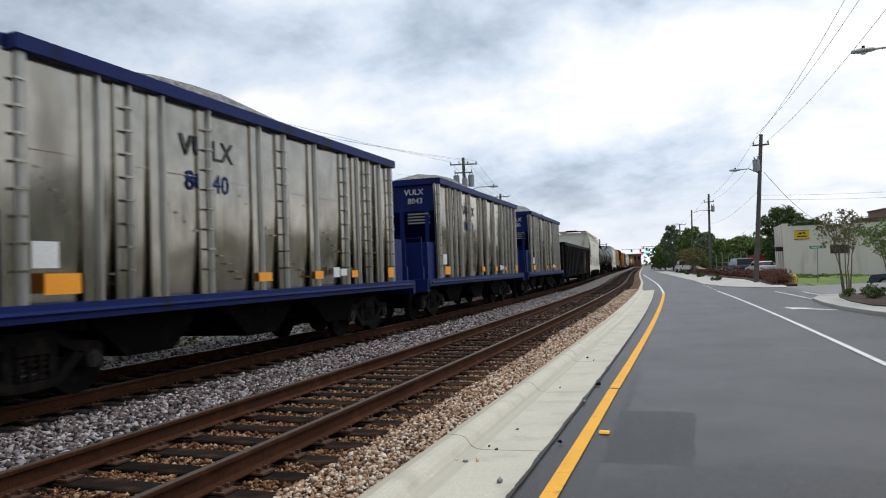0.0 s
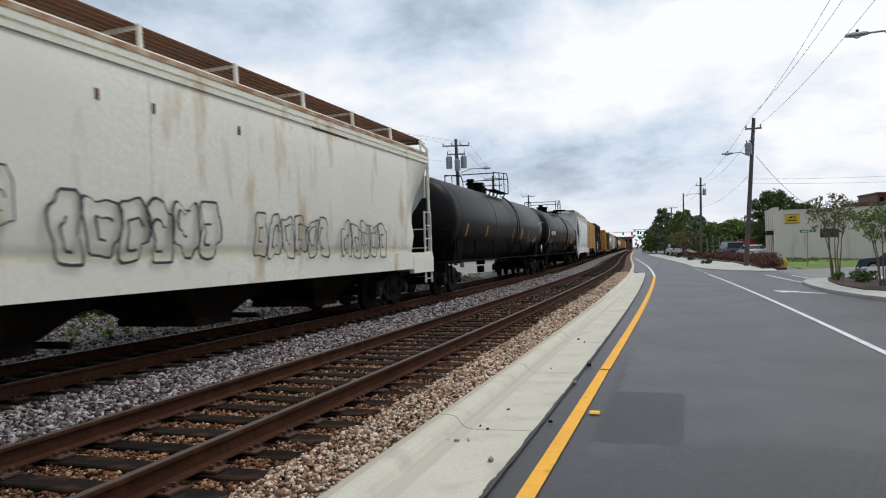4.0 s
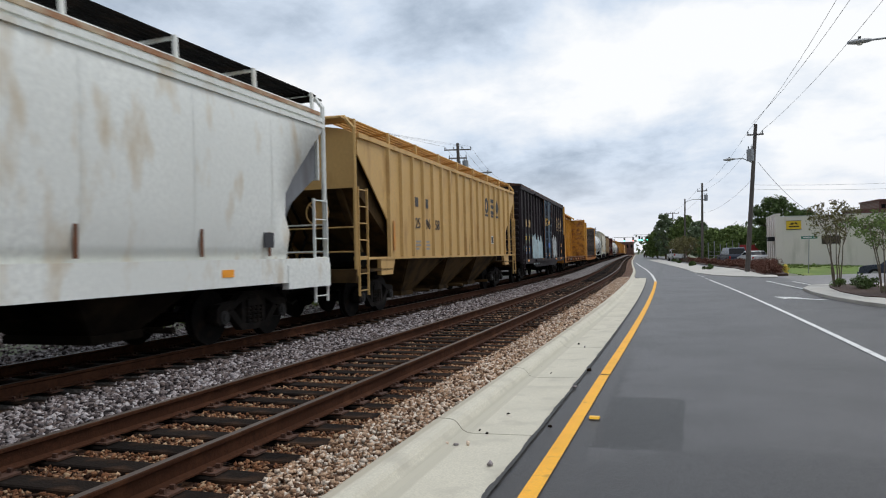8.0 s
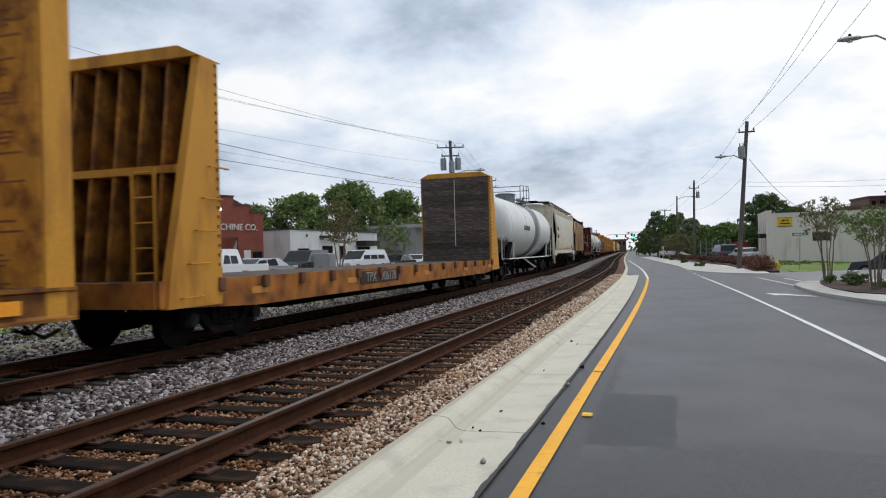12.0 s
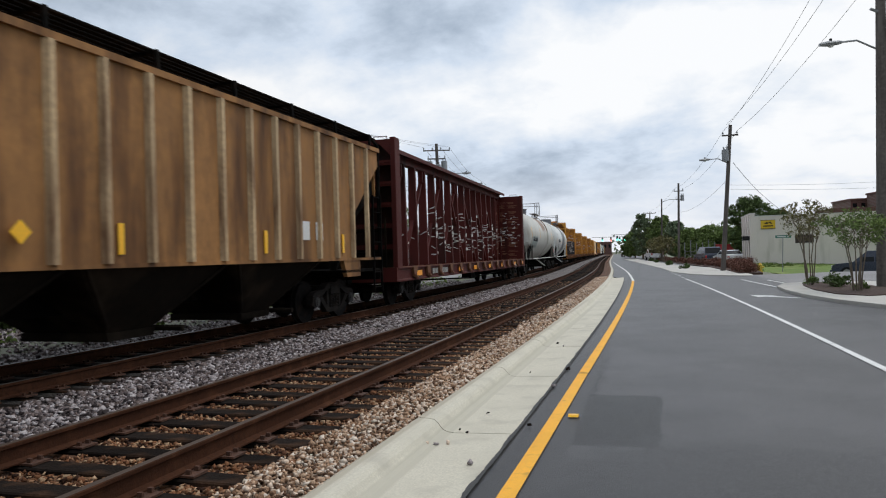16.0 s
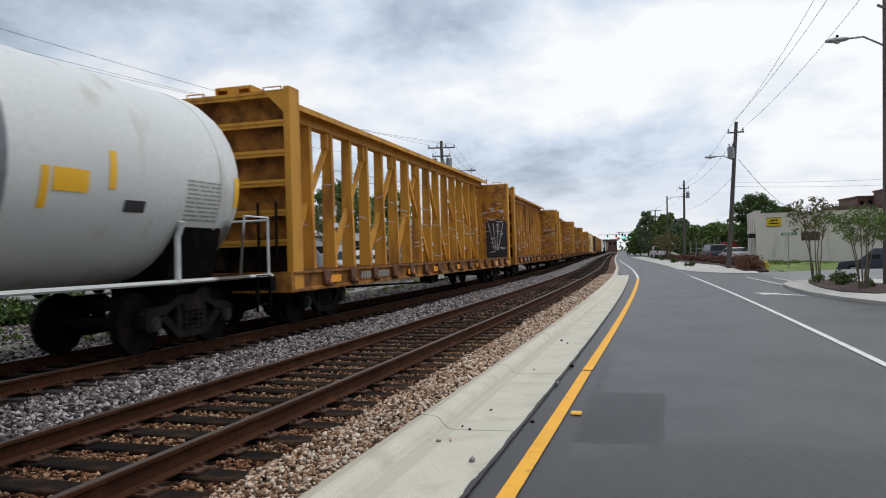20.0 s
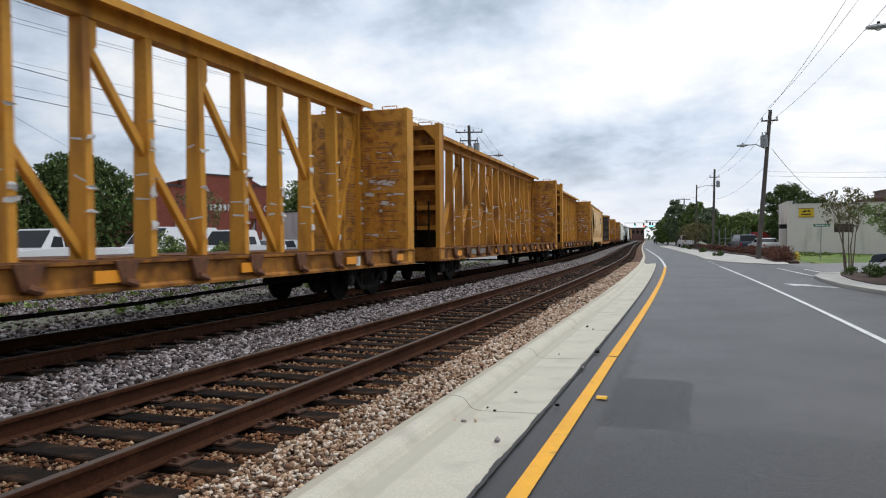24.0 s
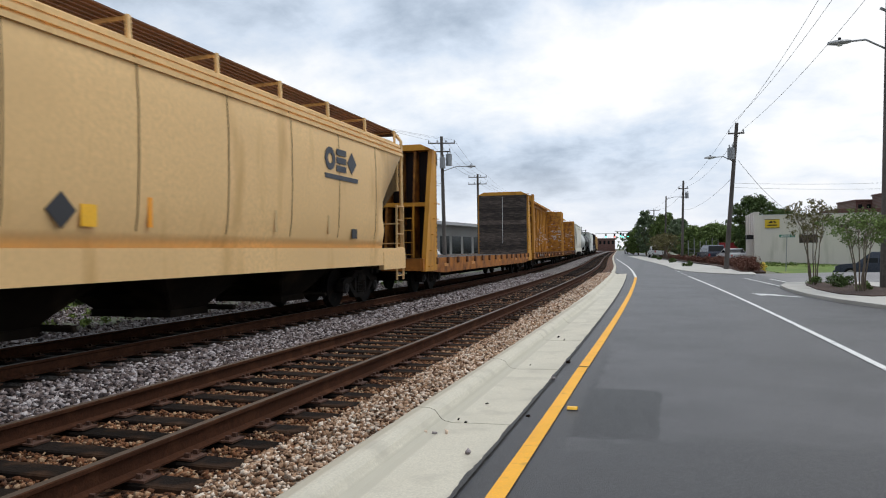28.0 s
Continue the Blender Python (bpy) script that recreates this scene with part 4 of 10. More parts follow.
# ---- bogies, couplers, ladders ----
def bogie_meshes():
    bm = bmesh.new()
    for sx in (-1, 1):
        x = sx * 1.03
        for sy in (-1, 1):
            # cast side frame: top member, sloping tension member, column and axle box, open between them
            prism(bm, [(0, 0.86), (0, 0.72), (sy * 0.34, 0.72), (sy * 0.62, 0.58), (sy * 0.98, 0.55), (sy * 1.08, 0.6), (sy * 0.98, 0.68), (sy * 0.55, 0.72), (sy * 0.34, 0.86)], x - 0.075, x + 0.075, "x")
            prism(bm, [(sy * 0.62, 0.58), (sy * 0.76, 0.53), (sy * 0.38, 0.2), (0, 0.18), (0, 0.29), (sy * 0.32, 0.3)], x - 0.07, x + 0.07, "x")
            prism(bm, [(sy * 0.25, 0.29), (sy * 0.36, 0.29), (sy * 0.36, 0.74), (sy * 0.25, 0.74)], x - 0.06, x + 0.06, "x")
            prism(bm, [(sy * 0.76, 0.58), (sy * 1.06, 0.6), (sy * 1.08, 0.4), (sy * 1.0, 0.33), (sy * 0.78, 0.36)], x - 0.09, x + 0.07, "x")
        for y in (-0.15, 0.0, 0.15):
            for k in range(4):
                rod(bm, (x + sx * 0.02, y, 0.31 + 0.075 * k), (x + sx * 0.02, y, 0.35 + 0.075 * k), 0.07, 8)
            rod(bm, (x + sx * 0.02, y, 0.3), (x + sx * 0.02, y, 0.62), 0.045, 6)
        box(bm, x - 0.1, x + 0.1, -0.24, 0.24, 0.6, 0.72)
    box(bm, -1.12, 1.12, -0.2, 0.2, 0.6, 0.8)
    box(bm, -0.9, 0.9, -0.6, -0.5, 0.35, 0.5)
    box(bm, -0.9, 0.9, 0.5, 0.6, 0.35, 0.5)
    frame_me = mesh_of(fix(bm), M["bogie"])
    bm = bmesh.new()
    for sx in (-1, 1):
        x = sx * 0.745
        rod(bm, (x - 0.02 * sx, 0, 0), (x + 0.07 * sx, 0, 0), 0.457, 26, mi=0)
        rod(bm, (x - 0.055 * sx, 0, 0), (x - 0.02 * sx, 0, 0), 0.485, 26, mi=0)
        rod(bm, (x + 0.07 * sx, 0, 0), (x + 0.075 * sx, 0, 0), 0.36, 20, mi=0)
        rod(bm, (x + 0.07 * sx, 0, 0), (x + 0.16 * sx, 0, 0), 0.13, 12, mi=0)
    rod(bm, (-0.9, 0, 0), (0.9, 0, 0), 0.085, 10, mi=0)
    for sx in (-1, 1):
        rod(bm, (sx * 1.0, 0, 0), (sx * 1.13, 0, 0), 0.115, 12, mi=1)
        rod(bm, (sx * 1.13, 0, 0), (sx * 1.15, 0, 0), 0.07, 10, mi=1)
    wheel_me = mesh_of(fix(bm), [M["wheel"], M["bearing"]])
    bm = bmesh.new()
    box(bm, -0.1, 0.1, 0, 0.55, 0.72, 0.92)
    box(bm, -0.15, 0.15, 0.45, 0.66, 0.68, 0.98)
    box(bm, -0.05, 0.17, 0.62, 0.8, 0.66, 1.0)
    pipe(bm, [(0.35, 0.1, 0.85), (0.36, 0.35, 0.55), (0.34, 0.62, 0.42), (0.3, 0.9, 0.5)], 0.028, 6)
    coupler_me = mesh_of(fix(bm), M["under"])
    return frame_me, wheel_me, coupler_me


BOGIE, WHEELS, COUPLER = bogie_meshes()


def running_gear(e, L, inset=2.1, reach=0.45, sill=True):
    for sy in (-1, 1):
        b = part("bogie", BOGIE, None, e, "cast steel bogie, grime and under-car shade in its dark colour")
        b.location = (0, sy * (L / 2 - inset), 0)
        for w in (-0.89, 0.89):
            ws = part("wheelset", WHEELS, None, b, "steel wheels on an axle")
            ws.location = (0, w, 0.457)
        c = part("coupler", COUPLER, None, e, "knuckle coupler with air hose")
        c.matrix_basis = pose(0, sy * (L / 2 - 0.55 + reach), 0, 0, 0, 0 if sy > 0 else 180)
    if sill:
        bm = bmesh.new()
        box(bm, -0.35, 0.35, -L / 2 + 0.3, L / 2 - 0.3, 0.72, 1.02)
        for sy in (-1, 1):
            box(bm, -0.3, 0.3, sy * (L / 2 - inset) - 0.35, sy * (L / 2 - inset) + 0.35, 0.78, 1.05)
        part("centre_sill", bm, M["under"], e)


def ladder(e, x, y, z0, z1, mat, width=0.42, along="y", step=0.38, name="ladder"):
    bm = bmesh.new()
    d = (0, width / 2) if along == "y" else (width / 2, 0)
    for k in (-1, 1):
        beam(bm, (x + d[0] * k, y + d[1] * k, z0), (x + d[0] * k, y + d[1] * k, z1), 0.05, 0.03)
    z = z0 + 0.12
    while z < z1:
        rod(bm, (x - d[0], y - d[1], z), (x + d[0], y + d[1], z), 0.014, 5)
        z += step
    return part(name, bm, mat, e)


def brake_bits(e, L):
    bm = bmesh.new()
    rod(bm, (0.5, -0.9, 0.72), (0.5, 0.3, 0.72), 0.17, 10)
    rod(bm, (0.4, 0.8, 0.7), (0.4, 1.3, 0.7), 0.13, 10)
    pipe(bm, [(0.75, -L / 2 + 1.0, 0.62), (0.75, L / 2 - 1.0, 0.62)], 0.03, 5)
    pipe(bm, [(0.3, -L / 2 + 2.6, 0.5), (0.3, L / 2 - 2.6, 0.5)], 0.025, 5)
    part("brake_gear", bm, M["under"], e)


# ---- silver open hopper with blue frame ----
def stone_hopper(a, b, number):
    e, L = car("hopper_car", "bare aluminium hopper car with blue frame, loaded with stone", a, b)
    h = L / 2
    number_seed = 1.7 * (a % 10)
    for sx in (-1, 1):
        bm = bmesh.new()
        ny, nzz = 90, 16
        # thin sheet, gently buckled between its posts
        lay = [[[bm.verts.new((sx * (1.5 + off - 0.06 * max(1 - j / (nzz * 0.62), 0) ** 2 + 0.019 * noise.noise((1.1 * (L * i / ny), 0.75 * 2.8 * j / nzz, number_seed + 3.1 * sx)) + 0.004 * noise.noise((3.2 * (L * i / ny), 1.6 * 2.8 * j / nzz, 7.0)))
                 , -h + 0.02 + (L - 0.04) * i / ny, 1.2 + 2.8 * j / nzz)) for j in range(nzz + 1)] for i in range(ny + 1)] for off in (-0.02, 0.012)]
        for g in lay:
            for i in range(ny):
                for j in range(nzz):
                    bm.faces.new((g[i][j], g[i + 1][j], g[i + 1][j + 1], g[i][j + 1]))
        part("side_sheet", fix(bm), M["alu"], e, "bare buckled aluminium side sheet", smooth=True)
        bm = bmesh.new()
        box(bm, sx * 1.52 - 0.008, sx * 1.52 + 0.008, -h + 0.05, h - 0.05, 2.935, 2.95)
        part("lap_seam", bm, M["alu"], e, "riveted horizontal lap seam")
    bm = bmesh.new()
    rivet = bmesh.new()
    r = random.Random(4)
    ys = [-h + 0.06, *[-h + L * k for k in (0.11, 0.16, 0.22, 0.318, 0.45, 0.525, 0.634, 0.76, 0.815, 0.87, 0.93)], h - 0.06]
    for i, y in enumerate(ys):
        w = 0.09 if i in (0, len(ys) - 1) else 0.065
        for sx in (-1, 1):
            bm = bmesh.new()
            prism(bm, [(sx * 1.43, y - w + 0.02), (sx * 1.54, y - w + 0.02), (sx * 1.6, y - w + 0.045), (sx * 1.6, y + w - 0.045), (sx * 1.54, y + w - 0.02), (sx * 1.43, y + w - 0.02)], 1.2, 4.0, "z")
            post = part("side_post", fix(bm), M["alu_post"], e)
            bm = bmesh.new()
            box(bm, sx * 1.53 - 0.02, sx * 1.53 + 0.02, y - w - 0.17, y - w + 0.02, 1.2, 3.98)
            part("flange", bm, M["alu"], post, "flat sheet flange beside the post")
        if i % 2 == 0:
            for k in range(8):
                box(rivet, 1.6, 1.625, y - 0.12, y + 0.02, 1.55 + 0.3 * k, 1.58 + 0.3 * k)
    # lines of rivets that hold the slope sheets inside
    for y0, y1 in ((-0.47, -0.36), (0.47, 0.36), (-0.30, -0.10), (0.10, 0.30), (-0.10, 0.10)):
        for k in range(12):
            y, z = L * (y0 + (y1 - y0) * k / 11), 2.75 - 1.35 * k / 11
            box(rivet, 1.43, 1.535, y - 0.045, y + 0.045, z - 0.012, z + 0.012)
    tagged(part("riveting", rivet, M["alu"], e), "small steel rungs and rivets on the posts", kind="stuff")
    bm = bmesh.new()
    for sx in (-1, 1):
        box(bm, sx * 1.56 - 0.1, sx * 1.56 + 0.1, -h - 0.06, h + 0.06, 3.98, 4.15)
    for sy in (-1, 1):
        box(bm, -1.5, 1.5, sy * h - 0.1, sy * h + 0.1, 3.98, 4.15)
    part("top_rail", bm, M["blue"], e, "dark blue top rail")
    bm = bmesh.new()
    for sx in (-1, 1):
        box(bm, sx * 1.52 - 0.1, sx * 1.52 + 0.1, -h - 1.2, h + 1.2, 1.0, 1.2)
    box(bm, -1.6, 1.6, -h - 1.3, -h - 1.15, 0.85, 1.2)
    box(bm, -1.6, 1.6, h + 1.15, h + 1.3, 0.85, 1.2)
    for sx in (-1, 1):
        pipe(bm, [(sx * 1.63, -h - 1.0, 1.1), (sx * 1.63, h + 1.0, 1.1)], 0.03, 6)
    part("side_sill", bm, M["blue"], e, "dark blue side sill")
    for sy in (-1, 1):
        bm = bmesh.new()
        prism(bm, [(sy * h, 4.0), (sy * (h - 0.05), 4.0), (sy * (h - 0.05), 3.3), (sy * (h - 2.2), 1.25), (sy * (h - 2.2), 1.15), (sy * h, 3.2)], -1.4, 1.4, "x")
        part("end_sheet", fix(bm), M["blue"], e, "dark blue sloping end")
        bm = bmesh.new()
        for x in (-1.2, -0.4, 0.4, 1.2):
            beam(bm, (x, sy * (h + 0.05), 1.15), (x, sy * (h - 0.05), 3.3), 0.12, 0.1)
        box(bm, -1.45, 1.45, sy * (h + 1.15) - 0.04, sy * (h + 1.15) + 0.04, 1.2, 1.55)
        box(bm, -1.5, 1.5, min(sy * h, sy * (h + 1.2)), max(sy * h, sy * (h + 1.2)), 1.1, 1.16)
        box(bm, 0.5, 1.45, min(sy * (h + 0.1), sy * (h + 0.8)), max(sy * (h + 0.1), sy * (h + 0.8)), 1.2, 2.25)
        for x in (-1.4, 0.45):
            pipe(bm, [(x, sy * (h + 1.15), 1.2), (x, sy * (h + 1.15), 2.35), (x + 0.95, sy * (h + 1.15), 2.35), (x + 0.95, sy * (h + 1.15), 1.2)], 0.022, 5)
        part("end_frame", fix(bm), M["blue"], e, "dark blue end platform and braces")
        ladder(e, -0.2, sy * (h + 0.12), 1.2, 3.95, M["blue"], 0.5, "x")
    bm = bmesh.new()
    n, m = 12, 6
    grid = [[bm.verts.new((-1.4 + 2.8 * j / m, -h + 0.1 + (L - 0.2) * i / n, 3.75 + 1.12 * math.sin(math.pi * j / m) ** 0.8 * (0.35 + 0.65 * math.sin(math.pi * min(max((i - 1) / (n - 2), 0), 1)) ** 0.6) + r.uniform(-0.04, 0.04))) for j in range(m + 1)] for i in range(n + 1)]
    for i in range(n):
        for j in range(m):
            bm.faces.new((grid[i][j], grid[i][j + 1], grid[i + 1][j + 1], grid[i + 1][j]))
    part("stone_load", fix(bm), M["load"], e, "heaped grey crushed stone", smooth=True)
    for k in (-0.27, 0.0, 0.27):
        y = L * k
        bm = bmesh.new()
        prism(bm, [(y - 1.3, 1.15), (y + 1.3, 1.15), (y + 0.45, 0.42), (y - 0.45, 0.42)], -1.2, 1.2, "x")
        part("discharge_hopper", fix(bm), M["under"], e, "grimy discharge hopper blackened for under-car shade")
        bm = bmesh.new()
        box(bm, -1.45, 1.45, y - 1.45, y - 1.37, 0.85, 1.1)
        part("cross_bearer", fix(bm), M["under"], e, "grimy cross bearer blackened for under-car shade")
    for k, (f, w) in enumerate(((0.04, 0.5), (0.45, 0.38), (0.63, 0.32), (0.78, 0.28), (0.97, 0.32))):
        chip(e, "reflector", 1.612, -h + L * f + (0.12 if k == 0 else 0), 1.42, w, 0.24 if k in (0, 4) else 0.15, M["mark_orange"], "orange reflective patch")
    for k in range(2):
        chip(e, "data_plate", 1.612, -h + L * (0.7 + 0.03 * k), 1.46, 0.26, 0.2 - 0.06 * k, M["chalk"], "small white stencilled panel")
    chip(e, "data_plate", 1.612, -h + 0.3, 1.75, 0.35, 0.3, M["chalk"], "small white stencilled panel")
    for k in (0, 1):
        letters(e, "VULX"[2 * k:2 * k + 2], 1.526, -h + L * (0.29 + 0.066 * k), 3.37, 0.46, M["ink"])
        letters(e, number[2 * k:2 * k + 2], 1.526, -h + L * (0.29 + 0.06 * k), 2.86, 0.42, M["blue"])
    end_letters(e, "VULX", 0.85, -h - 0.115, 3.75, 0.24, M["chalk"])
    end_letters(e, number, 0.85, -h - 0.012, 3.5, 0.24, M["chalk"])
    bm = bmesh.new()
    for k in range(4):
        box(bm, 0.6, 1.25 + 0.05 * (k % 2), -h - 0.01, -h + 0.01, 3.1 - 0.09 * k, 3.14 - 0.09 * k)
    part("stencil", bm, M["mud_text"], e)
    running_gear(e, L + 2.4, 1.75, 0.45)
    brake_bits(e, L)
    return e


for a, b, n in ((5.61, 15.93, "8040"), (19.48, 30.05, "8043"), (33.65, 43.4, "8036")):
    stone_hopper(a, b, n)


# ---- black gondola ----
def gondola(a, b):
    e, L = car("gondola_car", "long black gondola car with ribbed sides covered in faded graffiti", a, b)
    h = L / 2
    top, bot = 2.92, 1.0
    for sx in (-1, 1):
        bm = bmesh.new()
        box(bm, sx * 1.42 - 0.03, sx * 1.42 + 0.03, -h, h, bot - 0.25, top)
        part("side_sheet", bm, M["black"], e, "black steel side")
    for sy in (-1, 1):
        bm = bmesh.new()
        box(bm, -1.39, 1.39, sy * (h - 0.05) - 0.04, sy * (h - 0.05) + 0.04, bot, top)
        part("end_sheet", bm, M["black"], e, "black steel end")
    bm = bmesh.new()
    box(bm, -1.39, 1.39, -h + 0.1, h - 0.1, bot, bot + 0.1)
    part("floor", bm, M["black"], e)
    n, bay, y0 = 20, 1.035, -h + 0.545
    for i in range(n):
        y = y0 + bay * i
        for sx in (-1, 1):
            bm = bmesh.new()
            prism(bm, [(sx * 1.44, y - 0.15), (sx * 1.57, y - 0.09), (sx * 1.57, y + 0.09), (sx * 1.44, y + 0.15)], bot - 0.22, top - 0.05, "z")
            part("side_rib", fix(bm), M["black"], e)
    bm = bmesh.new()
    for sx in (-1, 1):
        box(bm, sx * 1.5 - 0.11, sx * 1.5 + 0.11, -h - 0.05, h + 0.05, top - 0.1, top + 0.08)
    for sy in (-1, 1):
        box(bm, -1.45, 1.45, sy * h - 0.08, sy * h + 0.08, top - 0.1, top + 0.08)
        for z in (1.5, 2.1, 2.6):
            box(bm, -1.4, 1.4, sy * (h + 0.06) - 0.07, sy * (h + 0.06) + 0.07, z, z + 0.13)
    part("top_rail", bm, M["black"], e)
    bm = bmesh.new()
    r = random.Random(2)
    for i in range(n - 1):
        for f in (0.2, 0.75):
            y = y0 + bay * (i + f)
            box(bm, 1.45, 1.47, y - 0.09, y + 0.09, top - 0.22, top - 0.13)
    part("tie_slots", bm, M["chalk"], e, "row of small pale lading slots")
    bars(e, "stencil", 1.46, y0 + bay * 1.5, 2.55, 0.75, 2, M["tag_orange"], 0.26, 0.22, 3)
    # one large mural of many overlapping shapes, bay by bay
    palette = ("tag_blue", "tag_white", "tag_deep", "tag_skin", "tag_grey")
    for i in range(2, 9):
        crest = 2.2 if i < 7 else 1.75
        for q, key in enumerate(palette):
            bm = bmesh.new()
            for _ in range(16 if q < 2 else 12):
                cy, cz = y0 + bay * (i + r.uniform(0.2, 0.8)), r.uniform(0.8, crest - 0.1)
                ry, rz = r.uniform(0.03, 0.13), r.uniform(0.05, 0.26)
                ph = r.uniform(0, 6.28)
                pts = [(cy + ry * math.cos(a) * (1 + 0.25 * math.sin(3 * a + ph)), cz + rz * math.sin(a) * (1 + 0.25 * math.sin(2 * a + ph))) for a in (2 * math.pi * k / 14 for k in range(14))]
                out = 1.452 + r.uniform(0, 0.01)
                bm.faces.new([bm.verts.new((out, min(max(p[0], y0 + bay * i + 0.15), y0 + bay * (i + 1) - 0.15), min(max(p[1], 0.78), crest))) for p in pts])
            tagged(part("graffiti", bm, M[key], e), "pale blue, white and grey sprayed mural", kind="stuff")
    # slanted orange letter shapes of the owner's mark
    for i, f, z, w, hh in ((7, 0.45, 2.25, 0.42, 0.4), (8, 0.4, 2.26, 0.4, 0.36), (9, 0.3, 2.28, 0.18, 0.46), (9, 0.58, 2.3, 0.14, 0.5), (8, 0.45, 1.72, 0.6, 0.2), (9, 0.45, 1.65, 0.4, 0.4), (10, 0.42, 1.68, 0.36, 0.38), (11, 0.4, 1.72, 0.36, 0.36)):
        bm = bmesh.new()
        c = y0 + bay * (i + f)
        prism(bm, [(c - w / 2 - 0.05, z - hh / 2), (c + w / 2 - 0.05, z - hh / 2), (c + w / 2 + 0.05, z + hh / 2), (c - w / 2 + 0.05, z + hh / 2)], 1.456, 1.468, "x")
        part("letter_shape", fix(bm), M["tag_orange"], e, "slanted orange painted letter shape")
    for i in (13, 14, 15):
        bm = bmesh.new()
        box(bm, 1.45, 1.456, y0 + bay * i + 0.15, y0 + bay * (i + 1) - 0.15, 0.8, 2.62)
        part("graffiti", bm, M["tag_rust"], e, "brown sprayed ground of a mural")
        bm = bmesh.new()
        box(bm, 1.456, 1.46, y0 + bay * i + 0.15, y0 + bay * (i + 1) - 0.15, 2.5, 2.64)
        part("graffiti", bm, M["tag_orange"], e, "orange sprayed edge")
        spray(e, 1.455, y0 + bay * (i + 0.18), y0 + bay * (i + 0.84), 0.85, 2.4, M["tag_rust"], M["tag_white"], 30 + i, 2, "white looping spray lines", filled=False)
    for i in (14, 15):
        chip(e, "graffiti", 1.572, y0 + bay * i, 1.7, 0.17, 1.75, M["tag_rust"], "brown sprayed ground of a mural")
        chip(e, "graffiti", 1.575, y0 + bay * i, 2.55, 0.17, 0.14, M["tag_orange"], "orange sprayed edge")
    for i in (9, 10, 12, 16, 17, 18):
        spray(e, 1.452, y0 + bay * (i + 0.2), y0 + bay * (i + 0.8), 0.9, 1.5 if i < 12 else 2.0, M["tag_white"], M["tag_white"], 40 + i, 2, "thin white sprayed tag", filled=False)
    for i in (5, 7, 9, 11, 13, 16, 18):
        chip(e, "reflector", 1.466, y0 + bay * (i + 0.4), 1.2, 0.1, 0.5, M["mark_yellow"], "yellow reflective strip")
    for z in (0.83, 1.0):
        chip(e, "data_plate", 1.462, y0 + bay * 1.5, z + 0.1, 0.6, 0.1, M["chalk"])
    chip(e, "data_plate", 1.462, y0 + bay * 15.2, 1.05, 0.3, 0.3, M["chalk"])
    ladder(e, 1.6, -h + 0.42, 0.6, top, M["black"], 0.4)
    ladder(e, 1.6, h - 0.42, 0.6, top, M["black"], 0.4)
    running_gear(e, L, 2.0)
    brake_bits(e, L)


gondola(45.71, 66.4)


# ---- covered hoppers ----
RIB_START, RIB_PITCH = 1.88, 0.865


